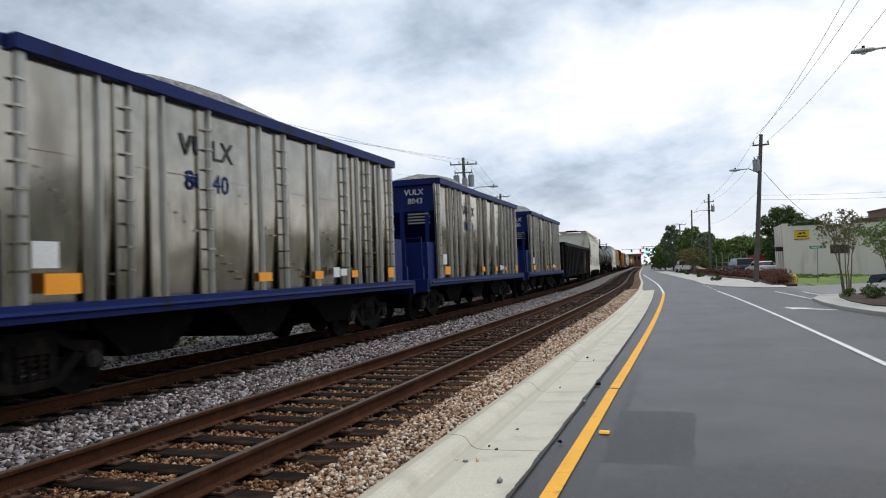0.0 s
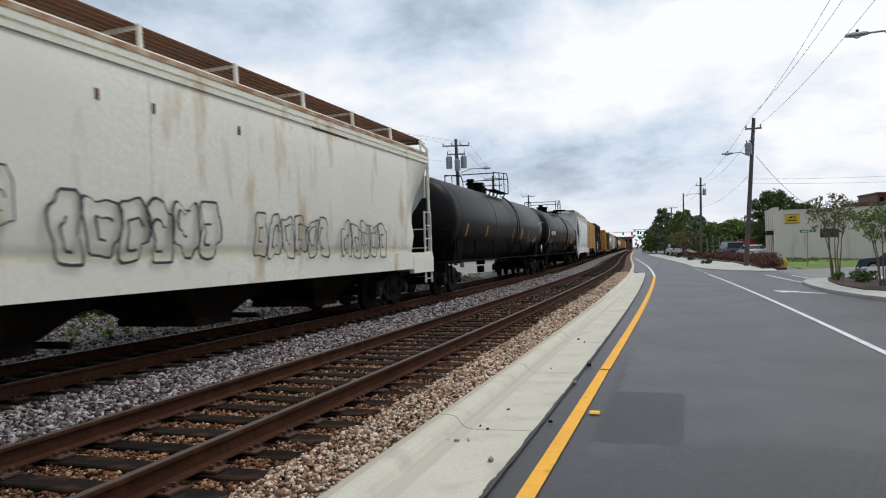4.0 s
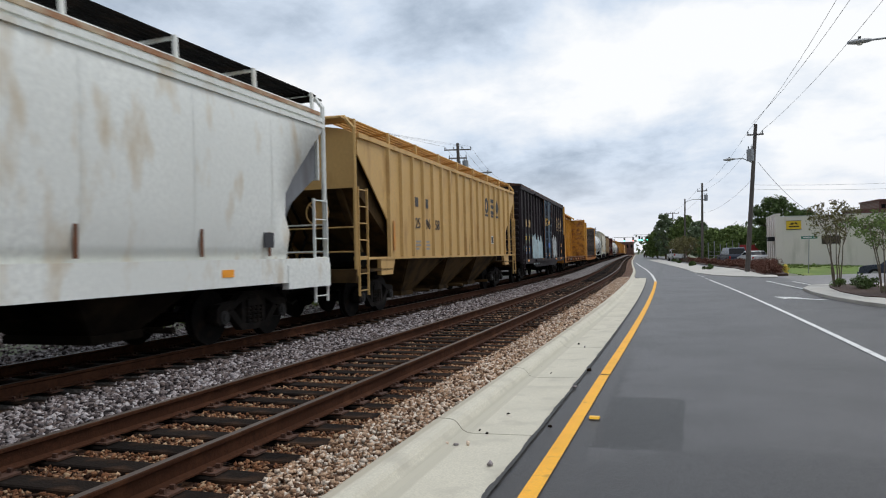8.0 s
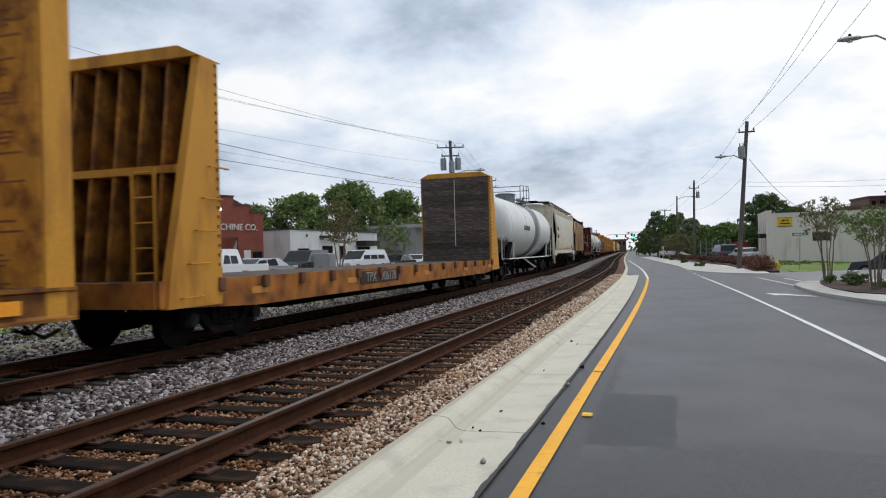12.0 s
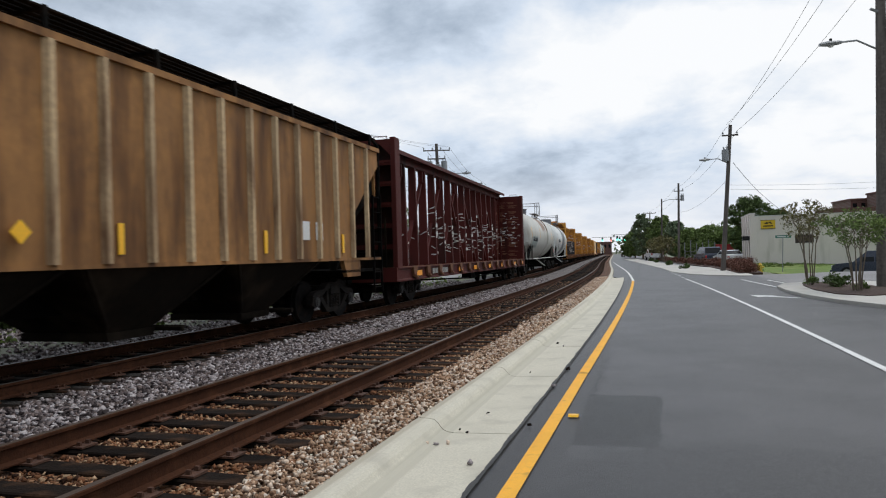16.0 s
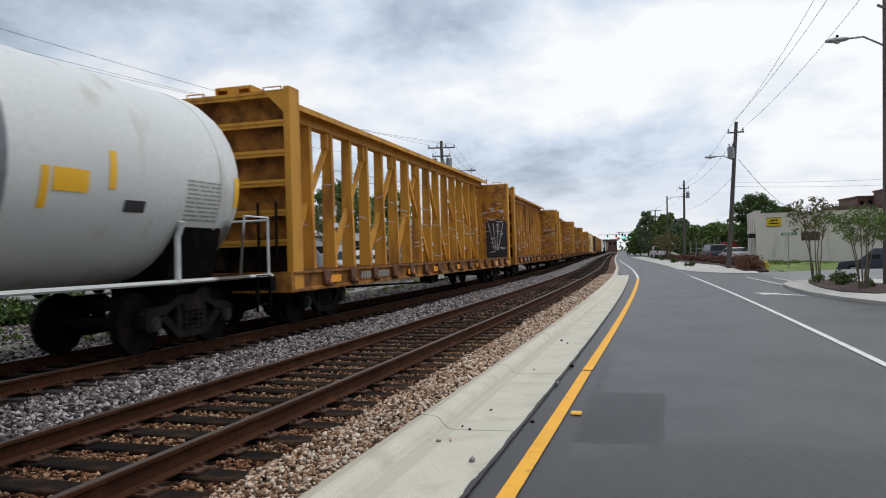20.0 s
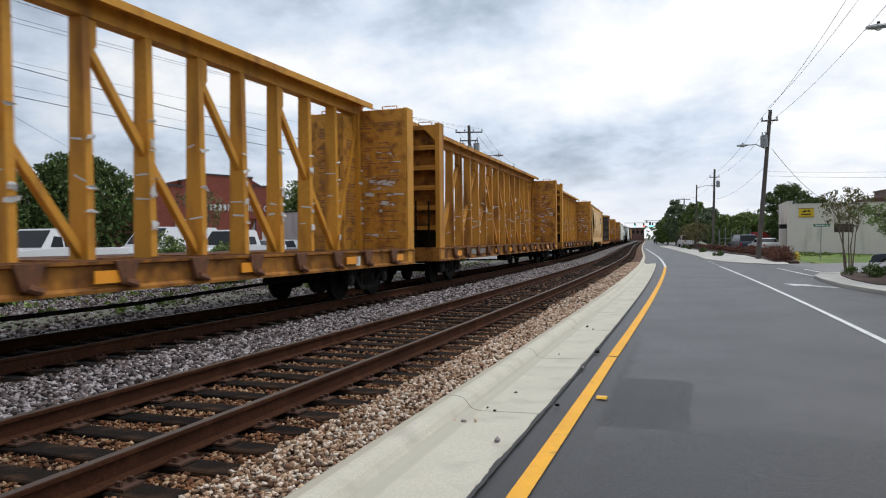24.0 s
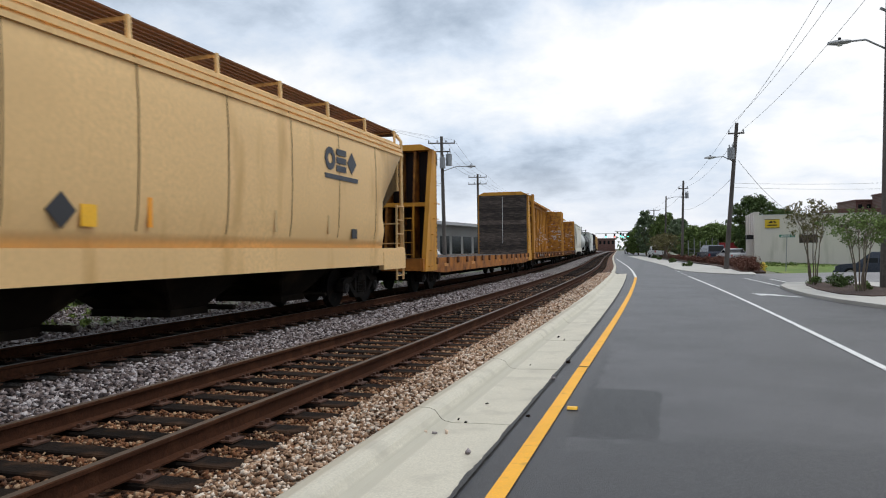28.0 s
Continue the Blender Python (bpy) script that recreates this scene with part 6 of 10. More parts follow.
# ---- boxcar ----
def boxcar(a, b):
    e, L = car("box_car", "dark brown box car with faded blue door and white graffiti", a, b)
    h = L / 2
    top, bot = 4.82, 1.05
    part("body", soft_box(-1.45, 1.45, -h + 0.1, h - 0.1, bot, top - 0.1, 0.02), M["box_brown"], e)
    bm = bmesh.new()
    prism(bm, [(-1.55, top - 0.14), (-1.55, top - 0.06), (0, top + 0.12), (1.55, top - 0.06), (1.55, top - 0.14)], -h + 0.02, h - 0.02, "y")
    roof = part("roof", fix(bm), M["rust_edge"], e)
    for i in range(14):
        y = -h + 0.6 + (L - 1.2) * i / 13
        bm = bmesh.new()
        prism(bm, [(-1.5, top - 0.055), (0, top + 0.125), (1.5, top - 0.055), (1.5, top - 0.02), (0, top + 0.16), (-1.5, top - 0.02)], y - 0.04, y + 0.04, "y")
        part("roof_rib", fix(bm), M["rust_edge"], roof)
    d0, d1 = -1.4, 1.7
    ys = [*np.linspace(-h + 0.2, d0 - 0.3, 8), d1 + 0.35, 2.85, 3.7, 4.65, 5.65, 6.65, 7.65, h - 0.2]
    for y in ys:
        for sx in (-1, 1):
            bm = bmesh.new()
            prism(bm, [(sx * 1.45, y - 0.08), (sx * 1.53, y - 0.05), (sx * 1.53, y + 0.05), (sx * 1.45, y + 0.08)], bot - 0.1, top - 0.15, "z")
            part("side_post", fix(bm), M["box_brown"], e)
    for sx in (-1, 1):
        bm = bmesh.new()
        box(bm, sx * 1.5 - 0.06, sx * 1.5 + 0.06, -h, h, bot - 0.12, bot + 0.12)
        prism(bm, [(-h + 3.4, bot - 0.12), (h - 3.4, bot - 0.12), (h - 4.4, 0.72), (-h + 4.4, 0.72)], sx * 1.48 - 0.03, sx * 1.48 + 0.03, "x")
        part("side_sill", fix(bm), M["box_brown"], e)
        bm = bmesh.new()
        box(bm, sx * 1.5 - 0.06, sx * 1.5 + 0.06, -h, h, top - 0.3, top - 0.142)
        part("top_plate", bm, M["box_brown"], e)
    for sy in (-1, 1):
        for z in np.linspace(1.25, 4.25, 12):
            bm = bmesh.new()
            prism(bm, [(sy * (h - 0.1), z), (sy * h, z + 0.05), (sy * h, z + 0.13), (sy * (h - 0.1), z + 0.18)], -1.38, 1.38, "x")
            part("end_rib", fix(bm), M["box_brown"], e)
    for sx in (-1, 1):
        door = part("door", soft_box(sx * 1.56 - 0.04, sx * 1.56 + 0.04, d0, d1, bot + 0.1, top - 0.3, 0.01), M["box_blue"], e, "faded blue sliding door with locking bars")
        bm = bmesh.new()
        for y in (d0 + 0.8, d0 + 1.25, d1 - 0.55):
            rod(bm, (sx * 1.62, y, bot + 0.05), (sx * 1.62, y, top - 0.3), 0.03, 6)
        part("locking_bar", fix(bm), M["box_brown"], door)
        for z in (1.3, 1.72, 2.2, 2.62, 3.05, 3.5, 3.92, 4.32):
            part("door_rib", soft_box(sx * 1.6 - 0.035, sx * 1.6 + 0.02, d0 + 0.05, d1 - 0.05, z, z + 0.11, 0.015), M["box_blue"], door)
        bm = bmesh.new()
        for y in (d0, d1):
            box(bm, sx * 1.6 - 0.03, sx * 1.6 + 0.035, y - 0.05, y + 0.05, bot + 0.1, top - 0.3)
        part("door_edge", bm, M["rust_edge"], door, "rust-worn door edge")
        for z0, z1 in ((bot - 0.04, bot + 0.07), (top - 0.32, top - 0.24)):
            bm = bmesh.new()
            box(bm, sx * 1.6 - 0.05, sx * 1.6 + 0.05, d0 - 3.2, d1 + 0.2, z0, z1)
            part("door_track", bm, M["box_brown"], e)
    for i, (f, z) in enumerate(((0.2, 3.2), (0.3, 3.2), (0.7, 2.85), (0.8, 2.85))):
        if i < 2:
            bars(e, "stencil", 1.625, d0 + (d1 - d0) * (0.26 + 0.36 * i), 3.42 - 0.06 * i, 0.95 - 0.2 * i, 5 - 2 * i, M["mark_yellow"], 0.045, 0.04, 70 + i)
        else:
            chip(e, "data_plate", 1.625, d0 + (d1 - d0) * (f - 0.2), z - 0.95, 0.45, 0.3, M["tag_bright"], "small blue stencilled panel")
    for f in (0.15, 0.6):
        chip(e, "reflector", 1.605, d0 + (d1 - d0) * f, 1.35, 0.4, 0.14, M["mark_orange"])
    for k in range(2):
        blocks(e, 1.47, -h + 1.55 + 1.05 * k, 2.95, 2, 0.3, 0.36, M["sand_text"])
    for k in range(3):
        emblem(e, 1.47, 5.15 + 1.0 * k, 3.4, 0.62, 0.7, k, M["sand_text"])
        chip(e, "emblem", 1.47, 5.15 + 1.0 * k, 2.95, 0.6, 0.1, M["sand_text"], "ochre painted bar")
    spray(e, 1.532, -5.3, -1.8, 0.85, 2.45, M["tag_pale"], M["tag_white"], 61, 4, "large white and pale blue graffiti", shine=9)
    spray(e, 1.532, 2.0, 4.3, 1.05, 2.55, M["tag_white"], M["tag_grey"], 63, 3, "large white graffiti", shine=5)
    # white and pale blue pieces painted bay by bay between the posts
    bays = sorted(ys)
    for k, (ya, yb) in enumerate(zip(bays, bays[1:])):
        if 3 <= k <= 6 or 8 <= k <= 10:
            left = k < 7
            crest = 2.45 + 0.18 * math.sin(2.1 * k) if left else 2.5
            spray(e, 1.452, ya + 0.1, yb - 0.1, 0.98 if left else 1.15, crest, M["tag_white" if k % 2 or not left else "tag_pale"], M["tag_blue" if left else "tag_grey"], 61 + k, 1, "large white and pale blue graffiti", shine=7)
            if left:
                spray(e, 1.46, ya + 0.14, yb - 0.14, 1.0, 1.5, M["tag_pale"], M["tag_white"], 91 + k, 2, "pale blue foot of the graffiti", shine=3)
    for k in range(3):
        yc = (bays[1 + k] + bays[2 + k]) / 2
        chip(e, "number_panel", 1.457, yc, 2.18, 0.62, 0.5, M["tag_green"], "faded green panel")
        bars(e, "stencil", 1.464, yc, 2.3, 0.34, 1, M["mark_yellow"], 0.2, seed=k)
        chip(e, "number_panel", 1.457, yc, 1.62, 0.6, 0.4, M["tag_green"] if k == 2 else M["tag_deep"], "faded blue panel")
        bars(e, "stencil", 1.464, yc, 1.72, 0.4, 2, M["mark_yellow"], 0.06, 0.05, seed=9 + k)
    ledge = mesh_of(soft_box(-0.025, 0.025, -0.3, 0.3, -0.02, 0.02, 0.006), M["box_brown"])
    for k, (ya, yb) in enumerate(zip(bays, bays[1:])):
        if yb < d0 or ya > d1:
            part("step_ledge", ledge, None, e).location = (1.465, (ya + yb) / 2 + 0.1, 3.62 - 0.12 * (k % 3))
    spray(e, 1.54, h - 0.75, h - 0.3, 2.6, 3.2, M["tag_white"], M["tag_white"], 65, 2, "thin white sprayed tag", filled=False)
    for f, z in ((0.055, 1.7), (0.93, 1.55), (0.93, 1.95)):
        chip(e, "data_plate", 1.475, -h + L * f, z, 0.4, 0.22, M["mark_orange"] if f > 0.5 else M["tag_blue"], "small coloured stencil panel")
    for f in (0.1, 0.4, 0.57, 0.73, 0.88):
        chip(e, "reflector", 1.57, -h + L * f, 1.08, 0.5, 0.1, M["mark_orange"], "orange reflective strip")
    ladder(e, 1.58, h - 0.35, 0.6, 2.7, M["box_brown"], 0.42)
    ladder(e, 1.58, -h + 0.35, 0.6, 2.7, M["box_brown"], 0.42)
    running_gear(e, L, 2.2)
    brake_bits(e, L)


boxcar(166.6, 183.4)


# ---- centre-beam flat cars ----
def centre_beam(a, b, mat, mat2, label, seed, scraps=True, mural=False, shift=0.25):
    e, L = car("centre_beam_car", label, a, b)
    h = L / 2
    top, deck, crest = 4.68, 1.12, 4.95
    bay = L * 0.0547
    bm = bmesh.new()
    for sx in (-1, 1):
        prism(bm, [(sx * 1.4, deck), (sx * 1.4, 0.72), (sx * 1.46, 0.72), (sx * 1.46, 0.76), (sx * 1.42, 0.8), (sx * 1.42, deck - 0.06), (sx * 1.47, deck - 0.04), (sx * 1.47, deck)], -h, h, "y")
    for i in range(24):
        y = -h + 0.4 + (L - 0.8) * i / 23
        box(bm, -1.4, 1.4, y - 0.05, y + 0.05, 0.95, deck)
    for sy in (-1, 1):
        box(bm, -1.45, 1.45, sy * h - 0.12, sy * h + 0.02, 0.72, deck)
    part("side_sill", fix(bm), M["sill_rust" if mat.startswith("yellow") else mat2], e, "worn rust-stained side sill")
    bm = bmesh.new()
    for sx in (-1, 1):
        prism(bm, [(sx * 1.4, deck + 0.02), (sx * 0.15, deck - 0.03), (sx * 0.15, deck - 0.1), (sx * 1.4, deck - 0.05)], -h + 0.3, h - 0.3, "y")
    part("deck", fix(bm), M["rust"], e, "rust-brown sloping deck")
    pm = bmesh.new()
    prism(pm, [(-0.2, deck), (0.2, deck), (0.09, 0.82), (-0.09, 0.82)], -0.03, 0.05, "x")
    rod(pm, (0.04, -0.05, 0.86), (0.04, 0.16, 0.8), 0.055, 6)
    winch = mesh_of(fix(pm), M["rust"])
    for i in range(1, 16):
        for sx in (-1, 1):
            part("winch", winch, None, e).matrix_basis = pose(sx * 1.46, -h + L * i / 16, 0, 0, 0, 0 if sx > 0 else 180)
    bm = bmesh.new()
    prism(bm, [(-0.42, crest), (-0.42, crest - 0.13), (-0.38, crest - 0.13), (-0.37, crest - 0.05), (-0.13, crest - 0.06), (-0.13, top - 0.04), (0.13, top - 0.04), (0.13, crest - 0.06), (0.37, crest - 0.05), (0.38, crest - 0.13), (0.42, crest - 0.13), (0.42, crest)], -h + 0.3, h - 0.3, "y")
    fix(bm)
    part("top_chord", bm, M[mat], e, "broad top chord")
    for k in range(18):
        y = shift + bay * (k - 8.5)
        bm = bmesh.new()
        prism(bm, [(-0.18, deck - 0.02), (0.18, deck - 0.02), (0.125, top - 0.045), (-0.125, top - 0.045)], y - 0.07, y + 0.07, "y")
        part("post", fix(bm), M[mat], e)
    for sgn in (-1, 1):
        for k in range(5):
            y0 = shift + sgn * bay * (2 * k - 0.5)          # foot two bays outwards of the head
            y1 = y0 + sgn * bay * 2
            if k == 4:
                y0, y1 = shift + sgn * bay * 8.5, shift + sgn * bay * 7.5
            g = sgn if k < 4 else -sgn
            bm = bmesh.new()
            beam(bm, (0.02 * sgn, y0 + g * 0.08, top - 0.42), (0.02 * sgn, y1 - g * 0.04, deck + 0.05), 0.12, 0.12, (1, 0, 0))
            diag = part("diagonal", fix(bm), M[mat], e)
            bm = bmesh.new()
            prism(bm, [(y0, top - 0.05), (y0 + g * 0.24, top - 0.05), (y0 + g * 0.24, top - 0.42), (y0 + g * 0.16, top - 0.52), (y0, top - 0.36)], -0.085, 0.085, "x")
            part("gusset", fix(bm), M[mat], diag)
    for sy in (-1, 1):
        bh = part("bulkhead", soft_box(-1.4, 1.4, sy * (h - 0.42) - 0.03, sy * (h - 0.42) + 0.03, deck, top + 0.08, 0.01), M["yellow_scraped" if mat.startswith("yellow") else mat], e, "steel end bulkhead with deep stiffeners")
        y0, y1 = sorted((sy * (h - 0.42), sy * h))
        for sx in (-1, 1):
            part("side_flange", soft_box(sx * 1.37 - 0.07, sx * 1.37 + 0.07, y0, y1, 0.75, top + 0.1, 0.012), M[mat], bh)
        for z in np.linspace(deck + 0.62, top + 0.02, 6):
            bm = bmesh.new()
            box(bm, -1.298, 1.298, y0 + 0.035, y1 - 0.06, z - 0.03, z + 0.03)
            box(bm, -1.298, 1.298, sy * (h - 0.07) - 0.012, sy * (h - 0.07) + 0.012, z - 0.1, z + 0.03)
            part("shelf_stiffener", bm, M[mat], bh)
        # back and foot of the recess: darker colours stand in for its shade
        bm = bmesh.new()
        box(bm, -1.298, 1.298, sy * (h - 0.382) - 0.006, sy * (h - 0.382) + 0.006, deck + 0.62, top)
        part("lining", bm, M["sill_rust" if mat.startswith("yellow") else "oxide_shaded"], bh, "bulkhead back, recess shade put into its darker colour")
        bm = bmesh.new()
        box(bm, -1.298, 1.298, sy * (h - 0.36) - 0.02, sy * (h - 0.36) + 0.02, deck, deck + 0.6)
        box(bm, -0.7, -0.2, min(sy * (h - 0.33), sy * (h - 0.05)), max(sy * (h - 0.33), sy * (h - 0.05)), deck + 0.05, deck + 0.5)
        part("brake_recess", bm, M["shaded_grime"], bh, "recess with the brake gear, coloured dark for its shade")
        for sx in (-1, 1):
            bm = bmesh.new()
            prism(bm, [(sx * 1.3, top + 0.05), (sx * 0.85, top + 0.05), (sx * 1.3, top - 0.42)], sy * (h - 0.05) - 0.015, sy * (h - 0.05) + 0.015, "y")
            part("corner_gusset", fix(bm), M[mat], bh)
        for x in (-0.9, 0.9):
            bm = bmesh.new()
            pipe(bm, [(x - 0.2, sy * (h - 0.3), top + 0.05), (x - 0.2, sy * (h - 0.3), top + 0.18), (x + 0.2, sy * (h - 0.3), top + 0.18), (x + 0.2, sy * (h - 0.3), top + 0.05)], 0.018, 5)
            part("grab_iron", bm, M[mat], bh)
        ladder(bh, 0.9, sy * (h + 0.03), 0.9, 2.5, M["shaded_grime"], 0.4, "x")
        if sy > 0:
            bm = bmesh.new()
            rs = random.Random(seed)
            for k in range(46):
                z = 4.4 - 0.062 * k - 0.09 * (k // 6)
                for xa, xb in ((0.12, 0.5), (0.55, 1.25), (-1.2, -0.5)):
                    if rs.random() < 0.6:
                        a = rs.uniform(xa, xa + 0.12)
                        box(bm, a, a + (xb - xa) * rs.uniform(0.4, 0.85), h - 0.455, h - 0.452, z, z + 0.026)
            tagged(part("stencil", bm, M["tag_rust"], bh), "worn brown lines of small lettering", kind="stuff")
        # side wings beside the bulkhead
        yy = sorted((sy * (h - 0.452), sy * (h - 1.3)))
        bm = bmesh.new()
        box(bm, -0.05, 0.05, yy[0], yy[1], deck, top - 0.15)
        wing_ob = part("wing_plate", bm, M["yellow_scraped" if mat.startswith("yellow") else mat], e)
        if sy > 0:
            bm = bmesh.new()
            rs = random.Random(seed + 5)
            for k in range(30):
                z = 3.9 - 0.07 * k - 0.1 * (k // 5)
                y, w = yy[0] + 0.12 + rs.uniform(0, 0.08), rs.uniform(0.3, 0.6)
                if rs.random() < 0.8:
                    box(bm, 0.049, 0.053, y, y + w, z, z + 0.03)
            tagged(part("stencil", bm, M["tag_rust"], wing_ob), "worn brown lines of small lettering", kind="stuff")
        if mural and sy > 0:
            spray_end = bmesh.new()
            yf = sy * (h - 0.455)
            v = [spray_end.verts.new((x, yf - 0.004, z)) for x, z in ((0.35, 1.15), (1.36, 1.15), (1.38, 2.9), (0.9, 3.05), (0.33, 2.95))]
            spray_end.faces.new(v)
            part("graffiti", spray_end, M["tag_dark"], e, "dark sprayed mural")
            lines = bmesh.new()
            for k in range(4):
                beam(lines, (0.45 + 0.25 * k, yf - 0.01, 2.85), (0.75 + 0.06 * k, yf - 0.01, 1.5), 0.05, 0.01, (1, 0, 0))
            part("graffiti", lines, M["tag_white"], e, "pale sprayed strokes")
    r = random.Random(seed)
    dense = mat == "oxide"
    if scraps:
        bm = bmesh.new()
        for i in range(18):
            y = shift + bay * (i - 8.5)
            for _ in range(r.randint(2, 5) if i < 6 else r.randint(7, 12) if dense else r.randint(3, 8)):
                z, w = r.triangular(1.2, 3.7, 2.2), r.uniform(0.06, 0.24)
                xx = 0.18 - 0.055 * (z - deck) / (top - deck)
                lift = r.triangular(-0.12, 0.12, 0.0) if dense else r.triangular(-0.06, 0.06, 0.0)
                tall = r.choice((0.02, 0.025, 0.04, 0.08))
                c = [bm.verts.new((xx + 0.008 + r.uniform(0, 0.05), y + p + r.uniform(-0.03, 0.03), z + q + r.uniform(-0.02, 0.02))) for p, q in ((-w / 2, -tall), (-w * 0.1, -0.7 * tall), (w / 2, -tall + lift), (w * 0.42, tall * 0.6 + lift), (w * 0.1, tall), (-w * 0.45, tall * 0.8))]
                bm.faces.new(c)
            for _ in range(1 if i < 6 else 7 if dense else 2):
                z, w = r.triangular(1.25, 3.5, 2.2), r.uniform(0.14, 0.3)
                c, lift = r.uniform(-0.04, 0.06), r.triangular(-0.13, 0.13, 0.0)
                bm.faces.new([bm.verts.new((c + p, y - 0.076, z + q + r.uniform(-0.01, 0.01))) for p, q in ((-w / 2, -0.012), (w / 2, -0.014 + lift), (w / 2, 0.014 + lift), (-w / 2, 0.016))])
        for _ in range(34):
            x, z, w = r.uniform(0.3, 1.25), r.triangular(1.3, 4.0, 2.9), r.uniform(0.05, 0.3)
            yf = h - 0.46
            bm.faces.new([bm.verts.new((x + p, yf - 0.008, z + q + r.uniform(-0.05, 0.05))) for p, q in ((-w / 2, -0.012), (w / 2, -0.016), (w / 2, 0.012), (-w / 2, 0.014))])
        tagged(part("torn_wrap", bm, M["scrap"], e), "torn scraps of white wrapping", kind="stuff")
    for f in (0.06, 0.29, 0.4, 0.53, 0.66, 0.82, 0.93):
        chip(e, "reflector", 1.478, -h + L * f + 0.5, 0.92, 0.55, 0.16, M["mark_orange"], "orange reflective patch")
    chip(e, "data_plate", 1.478, h - 3.4, 0.9, 0.2, 0.2, M["chalk"], "small white stencilled panel")
    blocks(e, 1.474, -h + L * 0.16, 0.94, 4, 0.13, 0.17, M["mud_text"])
    blocks(e, 1.474, -h + L * 0.21, 0.94, 6, 0.12, 0.17, M["mud_text"])
    pipes = bmesh.new()
    pipe(pipes, [(1.1, -h + 3.2, 0.66), (1.1, -2, 0.5), (1.1, 2, 0.5), (1.1, h - 3.2, 0.66)], 0.03, 5)
    box(pipes, 0.8, 1.2, -1.4, -0.6, 0.45, 0.75)
    part("truss_rod", pipes, M["under"], e)
    running_gear(e, L, 2.1)
    return e


YEL = "yellow centre-beam flat car, empty, with open truss and bulkheads"
TORN = "worn yellow centre-beam flat car, empty, with torn white wrapping"
centre_beam(184.85, 207.15, "yellow", "yellow_worn", YEL, 11, scraps=False)
centre_beam(285.69, 308.18, "oxide", "oxide", "oxide red centre-beam flat car, empty, with torn white wrapping", 12)
centre_beam(346.35, 368.7, "yellow", "yellow_worn", "yellow centre-beam flat car, empty, with dark mural on bulkhead", 13, mural=True)
for i, (a, b) in enumerate(((370.1, 393.0), (395.08, 418.2), (420.34, 442.6), (444.86, 467.48), (511.6, 533.6), (535.4, 557.6))):
    centre_beam(a, b, "yellow" if i % 2 else "yellow_worn", "yellow_worn", TORN, 20 + i, shift=(0.25, 0.25, -0.1, 0.0, 0.25, 0.25)[i])


